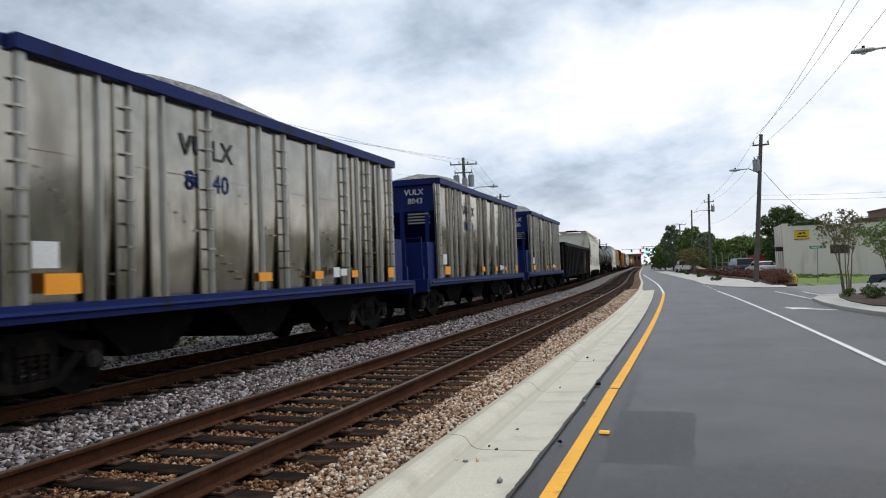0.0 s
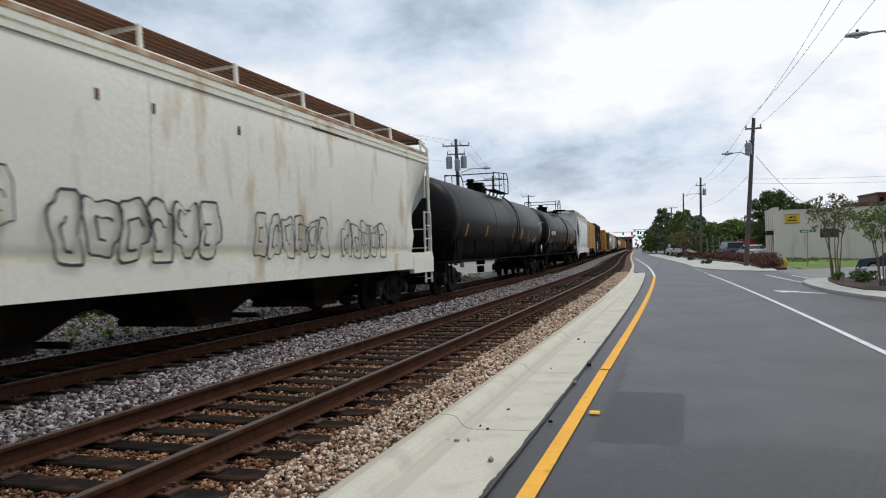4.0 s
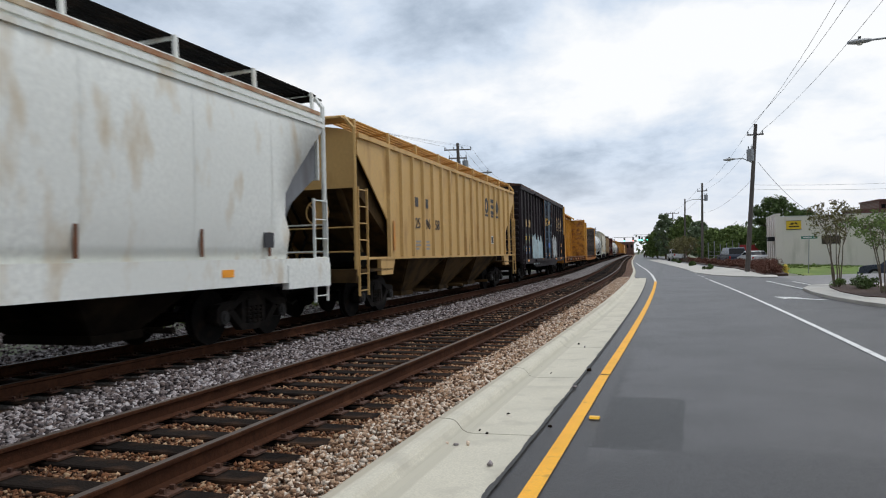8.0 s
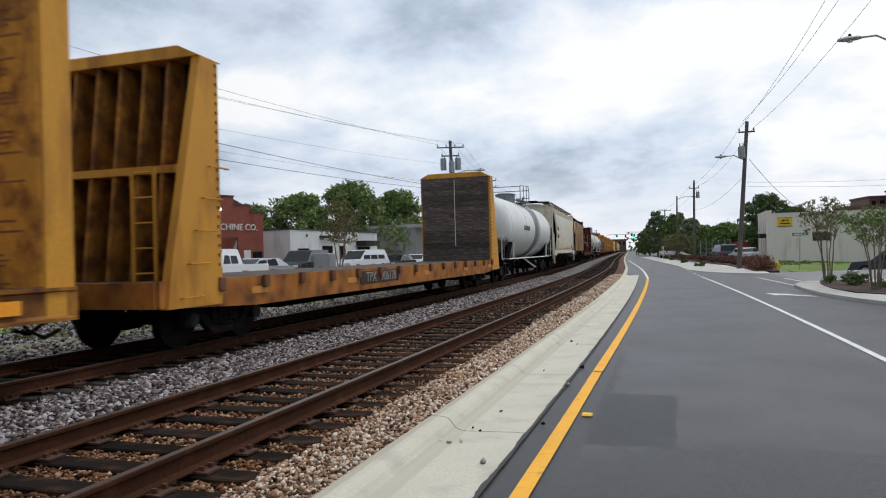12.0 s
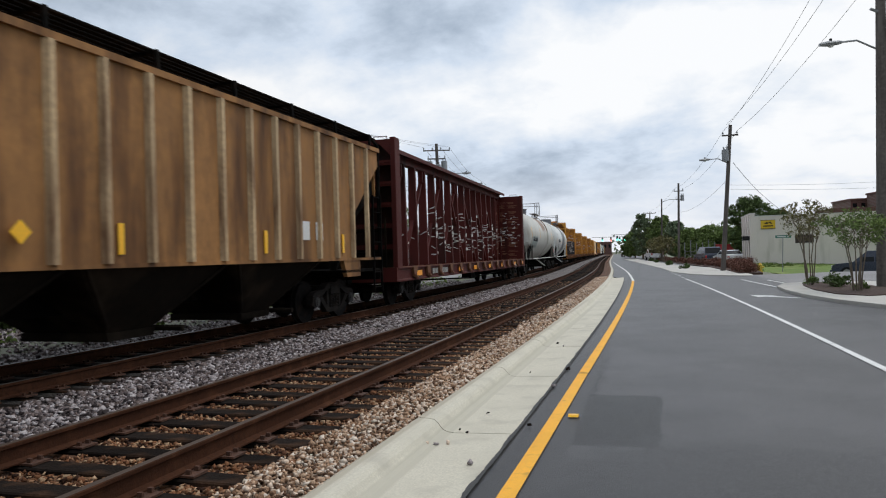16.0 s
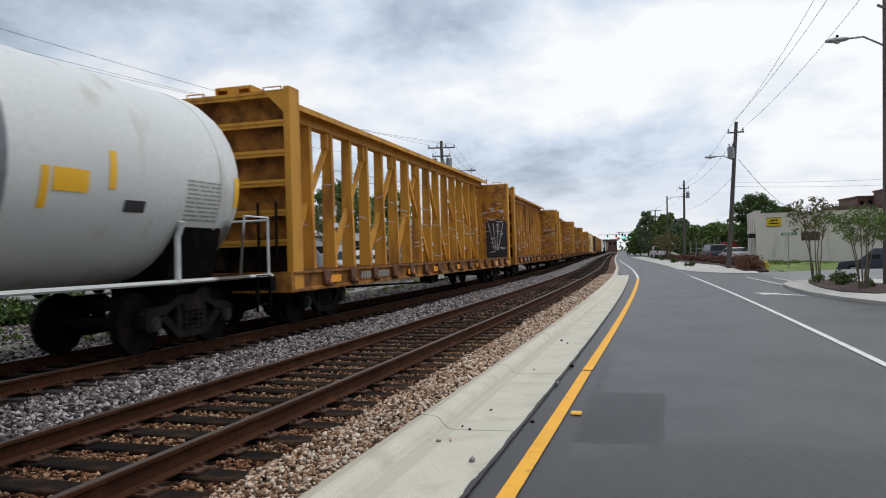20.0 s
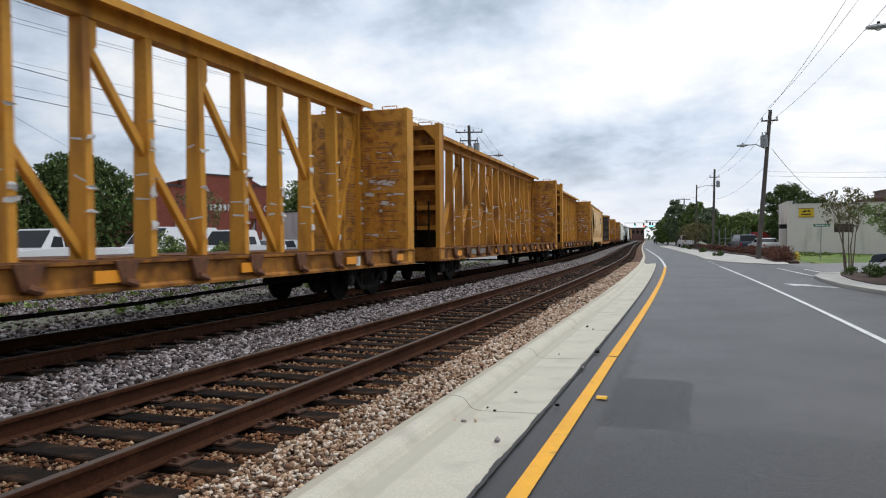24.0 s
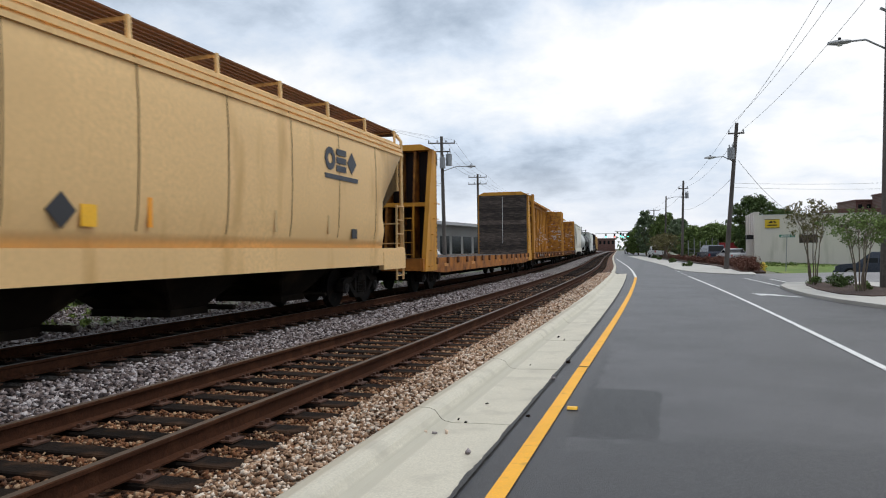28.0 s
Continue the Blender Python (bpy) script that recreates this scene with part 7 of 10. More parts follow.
# ---- flat cars with bulkheads ----
def bulkhead_flat(a, b, label, lettered):
    e, L = car("bulkhead_flat_car", label, a, b)
    h = L / 2
    deck, top = 1.1, 4.55
    bm = bmesh.new()
    for sx in (-1, 1):
        prism(bm, [(-h, deck), (h, deck), (h, 0.72), (h - 2.5, 0.6), (-h + 2.5, 0.6), (-h, 0.72)], sx * 1.43 - 0.03, sx * 1.43 + 0.03, "x")
    for sy in (-1, 1):
        box(bm, -1.4, 1.4, sy * h - 0.05, sy * h + 0.05, 0.72, deck)
    part("side_sill", fix(bm), M["sill_orange"], e, "rust-stained orange side sill")
    bm = bmesh.new()
    prism(bm, [(-h + 2.6, 0.72), (h - 2.6, 0.72), (h - 5.0, 0.36), (-h + 5.0, 0.36)], -0.4, 0.4, "x")
    part("fish_belly_sill", fix(bm), M["under"], e, "deep black centre sill")
    bm = bmesh.new()
    n = int(L / 0.3)
    for i in range(n):
        y = -h + L * (i + 0.5) / n
        box(bm, -1.4, 1.4, y - 0.14, y + 0.14, deck - 0.06, deck - 0.005)
    part("deck", bm, M["boards"], e, "weathered plank deck")
    pocket = mesh_of(soft_box(-0.04, 0.04, -0.08, 0.08, -0.11, 0.11, 0.01), M["rust"])
    for i in range(15):
        for sx in (-1, 1):
            part("stake_pocket", pocket, None, e).location = (sx * 1.5, -h + 1.4 + (L - 2.8) * i / 14, deck - 0.09)
    for sy in (-1, 1):
        y0, y1 = sorted((sy * (h - 1.42), sy * (h - 1.52)))
        # back plate in dark brown, the recess shade put into its colour
        bm = bmesh.new()
        box(bm, -1.36, 1.36, min(sy * (h - 1.36), sy * (h - 1.42)), max(sy * (h - 1.36), sy * (h - 1.42)), deck, top)
        bh = part("bulkhead", bm, M["box_brown"], e, "tall end bulkhead lined with weathered dark boards")
        for k in range(14):
            z = deck + (top - deck) * k / 14
            bm = bmesh.new()
            box(bm, -1.42, 1.42, y0, y1, z + 0.004, z + (top - deck) / 14 - 0.004)
            part("board", bm, M["boards"], bh)
        for sx in (-1, 1):
            bm = bmesh.new()
            prism(bm, [(sy * (h - 1.42), deck - 0.4), (sy * (h - 0.12), deck - 0.4), (sy * (h - 0.2), deck + 0.1), (sy * (h - 0.98), top), (sy * (h - 1.42), top)], sx * 1.43 - 0.07, sx * 1.43 + 0.07, "x")
            frame_side = part("side_frame", fix(bm), M["yellow"], bh, "broad tapering yellow side frame")
            bm = bmesh.new()
            for k in range(22):
                z = deck + 0.2 + (top - deck - 0.3) * k / 21
                box(bm, sx * 1.5 - 0.008, sx * 1.5 + 0.014, sy * (h - 1.36) - 0.02, sy * (h - 1.36) + 0.02, z, z + 0.05)
            part("rivets", bm, M["rust"], frame_side)
            for k in range(5):
                bm = bmesh.new()
                z = deck - 0.25 + 0.5 * k
                f = 0.2 + 0.18 * k
                pipe(bm, [(sx * 1.49, sy * (h - 0.2 - f), z), (sx * 1.56, sy * (h - 0.2 - f), z), (sx * 1.56, sy * (h - 0.66 - f), z), (sx * 1.49, sy * (h - 0.66 - f), z)], 0.014, 5)
                part("rung", bm, M["yellow"], frame_side)
        for x in (-0.9, -0.45, 0.0, 0.45, 0.9):
            bm = bmesh.new()
            prism(bm, [(sy * (h - 1.36), deck), (sy * (h - 0.6), deck), (sy * (h - 1.02), top), (sy * (h - 1.36), top)], x - 0.035, x + 0.035, "x")
            part("upright", fix(bm), M["sill_rust"], bh)
        bm = bmesh.new()
        box(bm, -1.36, 1.36, min(sy * (h - 1.3), sy * (h - 0.78)), max(sy * (h - 1.3), sy * (h - 0.78)), 2.75, 2.87)
        part("cross_rail", bm, M["yellow"], bh)
        bm = bmesh.new()
        prism(bm, [(-1.5, top), (1.5, top), (1.12, top + 0.19), (-1.12, top + 0.19)], min(sy * (h - 1.52), sy * (h - 0.95)), max(sy * (h - 1.52), sy * (h - 0.95)), "y")
        part("top_cap", fix(bm), M["yellow"], bh, "yellow sloping cap")
        bm = bmesh.new()
        box(bm, -0.012, 0.012, sy * (h - 1.524) - 0.006, sy * (h - 1.524) + 0.006, deck + 0.6, top - 0.1)
        part("seam", bm, M["chalk"], bh)
    if lettered:
        chip(e, "name_board", 1.465, -h + L * 0.38, 0.885, 2.5, 0.3, M["rust_edge"], "dark worn panel")
        letters(e, "TPX", 1.475, -h + L * 0.38 - 0.62, 0.88, 0.34, M["mud_text"])
        letters(e, "906178", 1.475, -h + L * 0.38 + 0.52, 0.88, 0.34, M["mud_text"])
    for f in (0.12, 0.3, 0.55, 0.75, 0.92):
        chip(e, "reflector", 1.465, -h + L * f, 0.86, 0.5, 0.12, M["tag_orange"])
    ladder(e, 0.8, -h + 0.5, 1.1, 2.8, M["yellow"], 0.4, "x")
    running_gear(e, L, 2.1)
    brake_bits(e, L)


bulkhead_flat(208.6, 230.0, "orange bulkhead flat car, empty, with board-lined ends", True)
bulkhead_flat(488.1, 510.2, "yellow bulkhead flat car, empty, with dark board-lined ends", False)


# ---- tank cars ----
def tank_car(a, b, mat, label, band=None, rail_mat="under", r=1.5, dome=False):
    e, L = car("tank_car", label, a, b)
    h = L / 2 - 0.75
    zc = 1.0 + r + 0.05
    bm = bmesh.new()
    rings = []
    prof = [(-h + 0.75 * (1 - math.cos(k / 6 * math.pi / 2)), r * math.sin(max(k, 0.15) / 6 * math.pi / 2)) for k in range(7)]
    prof = prof + [(-h / 3, r), (h / 3, r)] + [(-y, q) for y, q in prof[::-1]]
    for y, q in prof:
        rings.append([bm.verts.new((q * math.cos(2 * math.pi * i / 40), y, zc + q * math.sin(2 * math.pi * i / 40))) for i in range(40)])
    for p, q in zip(rings, rings[1:]):
        for i in range(40):
            bm.faces.new((p[i], p[(i + 1) % 40], q[(i + 1) % 40], q[i]))
    bm.faces.new(rings[0])
    bm.faces.new(rings[-1])
    part("tank", fix(bm), M[mat], e, smooth=True)

    def hoop(y0, y1, rr, m, name):
        b2 = bmesh.new()
        ra = [[b2.verts.new((rr * math.cos(2 * math.pi * i / 40), y, zc + rr * math.sin(2 * math.pi * i / 40))) for i in range(40)] for y in (y0, y1)]
        rb = [[b2.verts.new(((rr - 0.03) * math.cos(2 * math.pi * i / 40), y, zc + (rr - 0.03) * math.sin(2 * math.pi * i / 40))) for i in range(40)] for y in (y0, y1)]
        for i in range(40):
            j = (i + 1) % 40
            b2.faces.new((ra[0][i], ra[0][j], ra[1][j], ra[1][i]))
            b2.faces.new((rb[0][i], ra[0][i], ra[0][j], rb[0][j]))
            b2.faces.new((rb[1][i], ra[1][i], ra[1][j], rb[1][j]))
        part(name, fix(b2), m, e, smooth=False)
    for f in (-0.5, -0.18, 0.18, 0.5):
        hoop(h * 2 * f * 0.86 - 0.02, h * 2 * f * 0.86 + 0.02, r + 0.008, M[mat], "weld_seam")
    if band:
        hoop(band[0], band[1], r + 0.006, M[band[2]], "painted_band")
    for sy in (-1, 1):
        bm = bmesh.new()
        y = sy * (L / 2 - 2.2)
        box(bm, -1.45, 1.45, sy * (L / 2 - 0.12) - 0.1, sy * (L / 2 - 0.12) + 0.1, 0.8, 1.05)
        box(bm, -1.45, 1.45, min(sy * (L / 2 - 0.1), sy * (L / 2 - 1.1)), max(sy * (L / 2 - 0.1), sy * (L / 2 - 1.1)), 1.046, 1.09)
        part("end_platform", bm, M["under"], e, "black end platform")
        bm = bmesh.new()
        box(bm, -0.34, 0.34, min(y, sy * (L / 2 - 0.23)), max(y, sy * (L / 2 - 0.23)), 0.78, 1.04)
        part("stub_sill", bm, M["under"], e)
        bm = bmesh.new()
        prism(bm, [(-1.2, 1.0), (1.2, 1.0), (r * 0.885, zc - 0.74), (0.9, zc - 1.2), (-0.9, zc - 1.2), (-r * 0.885, zc - 0.74)], y - 0.55, y + 0.55, "y")
        part("saddle", fix(bm), M["under"], e, "black saddle")
    for sx in (-1, 1):
        bm = bmesh.new()
        pipe(bm, [(sx * 1.42, -L / 2 + 0.1, 1.08), (sx * 1.42, L / 2 - 0.1, 1.08)], 0.035, 6)
        if rail_mat != "under":
            for y in (-L / 2 + 2.75, L / 2 - 2.75):
                pipe(bm, [(sx * 1.42, y, 1.08), (sx * 1.43, y, 1.75), (sx * (r - 0.08), y, 1.98)], 0.045, 8)
        for f in (-0.42, -0.3, -0.15, 0, 0.15, 0.3, 0.42) if rail_mat == "under" else ():
            beam(bm, (sx * 1.42, L * f, 1.08), (sx * (r * 0.86), L * f - 0.25 * (1 if f > 0 else -1), zc - 0.62), 0.05, 0.05)
        part("side_rail", bm, M[rail_mat], e, "long steel side rail")
    for sy in (-1, 1):
        bm = bmesh.new()
        y = sy * (L / 2 - 0.45)
        for sx in (-1, 1):
            pipe(bm, [(sx * 1.38, y + sy * 0.3, 1.08), (sx * 1.38, y + sy * 0.3, 2.15), (sx * 1.38, y - sy * 0.45, 2.15), (sx * 1.3, y - sy * 0.5, 1.08)], 0.025, 6)
        pipe(bm, [(-1.38, y + sy * 0.3, 2.1), (1.38, y + sy * 0.3, 2.1)], 0.022, 6)
        part("end_handrail", bm, M[rail_mat], e)
        ladder(e, 1.45, y, 0.45, 1.1, M["under"], 0.42, step=0.26, name="step")
    bm = bmesh.new()
    top = zc + r
    if dome:
        rod(bm, (0, -0.1, top - 0.1), (0, -0.1, top + 0.42), 0.55, 20)
        rod(bm, (0, -0.1, top + 0.42), (0, -0.1, top + 0.5), 0.6, 20, 0.35)
    else:
        for y, q, z in ((0.35, 0.22, 0.3), (-1.3, 0.14, 0.45), (1.0, 0.16, 0.25)):
            b4 = bmesh.new()
            rod(b4, (0, y, top - 0.1), (0, y, top + z), q, 14)
            rod(b4, (0, y, top + z), (0, y, top + z + 0.07), q * 1.2, 14)
            part("valve", fix(b4), M["mid_grey" if mat != "tank_black" else "under"], e)
        rod(bm, (0, -0.5, top - 0.1), (0, -0.5, top + 0.35), 0.35, 14)
        rod(bm, (0, -0.5, top + 0.35), (0, -0.5, top + 0.42), 0.42, 14)
    part("valve_housing", fix(bm), M["mid_grey" if mat != "tank_black" else "under"], e)
    bm = bmesh.new()
    for sx in (-1, 1):
        for x in (0.75, 0.9, 1.05):
            box(bm, sx * x - 0.06, sx * x + 0.06, -1.5, 1.5, top + 0.0, top + 0.03)
        for y in (-1.4, 0.0, 1.4):
            beam(bm, (sx * 0.95, y, top + 0.0), (sx * 0.8, y, top - 0.3), 0.05, 0.05)
        pipe(bm, [(sx * 1.1, -1.5, top), (sx * 1.1, -1.5, top + 0.75), (sx * 1.1, 1.2, top + 0.95), (sx * 1.1, 1.5, top + 0.7), (sx * 1.1, 1.5, top)], 0.025, 6)
        pipe(bm, [(sx * 1.1, 0.6, top), (sx * 1.1, 0.6, top + 0.9)], 0.022, 6)
        pipe(bm, [(sx * 1.1, -0.4, top), (sx * 1.1, -0.4, top + 0.84)], 0.022, 6)
    pipe(bm, [(-1.1, 1.5, top + 0.72), (1.1, 1.5, top + 0.72)], 0.022, 6)
    pipe(bm, [(-1.1, -1.5, top + 0.72), (1.1, -1.5, top + 0.72)], 0.022, 6)
    part("dome_platform", bm, M["under" if mat == "tank_black" else "mid_grey"], e, "slatted platform with handrails on the tank top")
    bm = bmesh.new()
    for k in range(15):
        a2 = -1.15 + 2.2 * k / 14
        if k < 14:
            b2 = -1.15 + 2.2 * (k + 1) / 14
            for y in (0.95, 1.4):
                beam(bm, ((r + 0.12) * math.cos(a2), y, zc + (r + 0.12) * math.sin(a2)), ((r + 0.12) * math.cos(b2), y, zc + (r + 0.12) * math.sin(b2)), 0.03, 0.05)
        rod(bm, ((r + 0.12) * math.cos(a2), 0.95, zc + (r + 0.12) * math.sin(a2)), ((r + 0.12) * math.cos(a2), 1.4, zc + (r + 0.12) * math.sin(a2)), 0.014, 5)
    for y in (0.95, 1.4):
        beam(bm, ((r + 0.12) * math.cos(-1.15), y, zc + (r + 0.12) * math.sin(-1.15)), (1.42, y, 0.5), 0.05, 0.03)
    for z in (0.55, 0.85):
        rod(bm, (1.42, 0.95, z), (1.42, 1.4, z), 0.014, 5)
    part("ladder", bm, M["under" if mat == "tank_black" else rail_mat], e)
    bm = bmesh.new()
    rod(bm, (0, 0.1, zc - r - 0.25), (0, 0.1, zc - r + 0.1), 0.2, 10)
    box(bm, -0.12, 0.12, -0.1, 0.3, 0.45, 0.75)
    part("bottom_valve", bm, M["under"], e)
    running_gear(e, L, 2.0, 0.45, sill=False)

    def patch(name, y, z0, w, hh, m, label="", out=0.006):
        """A small panel bent to the tank's side: centre height z0 over the rail."""
        b3 = bmesh.new()
        rows = []
        for j in range(5):
            z = z0 - hh / 2 + hh * j / 4
            x = math.sqrt(max((r + out) ** 2 - (z - zc) ** 2, 0.01))
            rows.append([b3.verts.new((x, y - w / 2, z)), b3.verts.new((x, y + w / 2, z))])
        for p, q in zip(rows, rows[1:]):
            b3.faces.new((p[0], p[1], q[1], q[0]))
        part(name, fix(b3), m, e, label)
    return e, L, h, r, zc, patch


def tank_marks(t, marks, strips_at, strip_mat):
    _, _, h, _, zc, patch = t
    for f in strips_at:
        patch("reflector", -h + 2 * h * f, zc + 0.15, 0.14, 0.6, M[strip_mat], "coloured reflective strip")
    for y, z, w, rows, m in marks:
        g = random.Random(int(100 * (y + z)))
        for i in range(rows * 2):
            a = y - w / 2
            while a < y + w / 2 - 0.08:
                k = min(g.uniform(0.12, 0.4), y + w / 2 - a)
                patch("stencil", a + k / 2, z - i * 0.065, k * 0.86, 0.026, M[m])
                a += k


BT = "black tank car with a dome platform and orange reflective strips"
t = tank_car(87.75, 108.3, "tank_black", BT)
tank_marks(t, [(5.2, 1.95, 0.7, 2, "mud_text")], (), "tag_orange")
for y in (-7.5, -4.5, 0.71, 4.68):
    t[5]("reflector", y, 2.17, 0.14, 0.45, M["tag_orange"], "worn orange reflective strip")
t[5]("reflector", 2.8, 2.19, 0.2, 0.5, M["mark_yellow"], "yellow reflective strip")
tank_marks(t, [(8.1, 2.92, 0.95, 5, "mud_text")], (), "tag_orange")
t[5]("data_plate", 6.73, 1.93, 0.62, 0.26, M["mud_text"], "pale stencilled panel")
t[5]("data_plate", 7.6, 1.94, 0.36, 0.28, M["mud_text"], "pale outlined panel")
t[5]("data_plate", 7.6, 1.94, 0.3, 0.22, M["black"], out=0.01)
for size, key, x in ((0.36, "chalk", 1.44), (0.29, "red", 1.448), (0.12, "chalk", 1.456)):
    d = part("placard", bar_mesh(size, size), M[key], t[0], "white and red diamond placard")
    d.matrix_basis = pose(x, 8.75, 1.47, 45, 0, 0)
t = tank_car(108.4, 128.8, "tank_black", BT)
e, L, h, r, zc, patch = t
tank_marks(t, [(-h + 2.6, 2.02, 1.9, 2, "mud_text"), (7.1, 2.4, 0.5, 1, "chalk"), (h - 4.6, 2.3, 0.5, 2, "mud_text")], (), "mark_yellow")
for y in (-3.88, -1.58, 0.67, 3.44):
    patch("reflector", y, 2.15, 0.13, 0.42, M["mark_yellow"], "yellow reflective strip")
patch("reflector", -6.69, 2.34, 0.1, 0.5, M["mark_yellow"], "yellow reflective strip")
patch("reflector", -8.6, 2.15, 0.22, 1.0, M["mark_yellow"], "yellow reflective strip")
tank_marks(t, [(8.05, 2.66, 0.95, 5, "mud_text")], (), "mark_yellow")
bm = bmesh.new()
for k, (w, z) in enumerate(((0.95, 2.98), (0.75, 2.82), (0.7, 2.72), (0.4, 2.62))):
    box(bm, 0.25, 0.25 + w, -h - 0.0, -h + 0.012 + 0.1 * k, z, z + (0.1 if k == 0 else 0.045))
tagged(part("head_stencil", bm, M["mud_text"], e), "faded lettering on the tank's head", kind="stuff")
patch("reflector", 5.66, 2.17, 0.2, 0.55, M["mark_yellow"], "yellow reflective strip")
patch("reflector", 8.6, 2.4, 0.12, 1.1, M["mark_yellow"], "yellow reflective strip")
patch("warning_panel", 6.62, 1.96, 0.72, 0.26, M["mark_orange"], "orange stencilled panel")
patch("data_plate", 7.45, 1.93, 0.42, 0.3, M["chalk"], "white outlined panel")
patch("data_plate", 7.45, 1.93, 0.36, 0.24, M["black"], out=0.01)
letters(e, "80010", r + 0.012, -6.1, 2.4, 0.36, M["chalk"], 0.012)
blocks(e, r + 0.008, -7.3, 2.4, 4, 0.17, 0.26, M["chalk"])
spray(e, r + 0.012, 2.3, 3.15, 2.3, 2.65, M["tag_white"], M["tag_white"], 77, 3, "white sprayed tag", filled=False)
for size, key, x in ((0.36, "chalk", 1.44), (0.29, "red", 1.448), (0.12, "chalk", 1.456)):
    d = part("placard", bar_mesh(size, size), M[key], e, "white and red diamond placard")
    d.matrix_basis = pose(x, 8.9, 1.45, 45, 0, 0)

t = tank_car(231.0, 248.0, "tank_white", "white tank car with a grey middle band", band=(0.4, 2.3, "mid_grey"), rail_mat="tank_white", r=1.58, dome=True)
bars(t[0], "stencil", 1.58 + 0.005, -2.4, 2.75, 1.9, 1, M["ink"], 0.24, seed=5)
t = tank_car(309.3, 327.8, "tank_dirty", "soiled white tank car stained brown below its valves", rail_mat="tank_dirty", r=1.59)
e, L, h, r, zc, patch = t
patch("name_panel", -5.5, 2.17, 2.75, 0.72, M["panel_green"], "faded grey-green lettering panel")
letters(e, "ETCX 630018", r - 0.015, -5.5, 2.33, 0.4, M["ink"], 0.012)
bm = bmesh.new()
rod(bm, (0.95, L / 2 - 0.95, 1.42), (0.95, L / 2 - 0.3, 1.42), 0.2, 14)
part("air_reservoir", fix(bm), M["tank_white"], e, "white brake air reservoir on the end platform", smooth=False)
for size, key, x in ((0.34, "chalk", 1.46), (0.26, "red", 1.468), (0.1, "chalk", 1.476)):
    d = part("placard", bar_mesh(size, size), M[key], e, "red and white diamond placard")
    d.matrix_basis = pose(x, L / 2 - 1.2, 1.6, 45, 0, 0)
tank_marks(t, [(-5.5, 2.05, 1.9, 2, "mud_text"), (h - 1.3, 2.9, 1.0, 4, "mud_text"), (h - 3.2, 2.2, 0.6, 2, "tag_orange"), (h - 2.6, 2.1, 0.3, 2, "ink")], (0.06, 0.33, 0.62, 0.82), "mark_yellow")
t = tank_car(328.4, 345.7, "tank_white", "white tank car with a dark grey band and pink graffiti", band=(-0.45, 2.9, "mid_grey"), rail_mat="tank_white", r=1.61, dome=True)
e, L, h, r, zc, patch = t
letters(e, "218895", r + 0.01, -4.35, 2.5, 0.36, M["ink"], 0.012)
blocks(e, r + 0.006, -5.55, 2.5, 4, 0.17, 0.26, M["ink"])
tank_marks(t, [(-4.9, 2.2, 1.8, 2, "mud_text"), (6.35, 2.6, 0.85, 5, "mud_text"), (-h + 1.0, 3.2, 0.7, 2, "mud_text")], (), "mark_yellow")
for y, z in ((-7.3, 2.5), (-2.0, 2.3), (3.4, 2.3), (4.45, 2.6), (7.2, 2.5)):
    patch("reflector", y, z, 0.12, 0.5, M["mark_yellow"], "yellow reflective strip")
patch("warning_panel", 3.78, 2.41, 0.55, 0.28, M["mark_yellow"], "yellow stencilled panel")
patch("data_plate", 4.9, 2.15, 0.4, 0.16, M["ink"], "dark stencilled panel")
spray(e, r + 0.004, -4.4, -1.9, 1.95, 2.45, M["tag_pink"], M["tag_pink"], 81, 5, "pink sprayed tag", filled=False)

# the far end of the train
e, L = covered_hopper(559.5, 576.5, "smooth", "grey_white", "mid_grey", "pale grey covered hopper car with a roof walk", "under", "grey_white")
t = tank_car(578.2, 595.0, "tank_white", "white tank car with a dome platform", rail_mat="tank_white")
t = tank_car(596.8, 614.0, "tank_black", BT)
e, L = covered_hopper(616.0, 633.0, "smooth", "white", "mid_grey", "dusty white covered hopper car with a dark slatted roof walk", "under", "white")
boxcar(635.0, 651.8)
e, L = covered_hopper(653.5, 670.5, "ribbed", "sand", "sand_dark", "sand yellow covered hopper car with ribbed sides", "sand", "sand", top=4.22, ribs=17)


# ---- materials of the place ----
def brickwork(name, base, mortar, scale=1.0):
    m = material(name, base, 0.85, vary=0.2, grain=6, stain=tuple(c * 0.6 for c in base), stain_scale=0.4, stain_amount=0.3, bump=0.1)
    t = m.node_tree
    p = t.nodes["Principled BSDF"]
    old = p.inputs["Base Color"].links[0].from_socket
    co = t.nodes.new("ShaderNodeTexCoord")
    mp = t.nodes.new("ShaderNodeMapping")
    mp.inputs["Rotation"].default_value = (radians(90), 0, 0)
    t.links.new(co.outputs["Object"], mp.inputs[0])
    b = t.nodes.new("ShaderNodeTexBrick")
    b.inputs["Scale"].default_value = 1.0
    b.inputs["Brick Width"].default_value, b.inputs["Row Height"].default_value, b.inputs["Mortar Size"].default_value = 0.22 * scale, 0.075 * scale, 0.008
    b.inputs["Mortar"].default_value = (*mortar, 1)
    b.inputs["Color2"].default_value = (*[c * 0.7 for c in base], 1)
    t.links.new(mp.outputs[0], b.inputs["Vector"])
    t.links.new(old, b.inputs["Color1"])
    t.links.new(b.outputs["Color"], p.inputs["Base Color"])
    return m


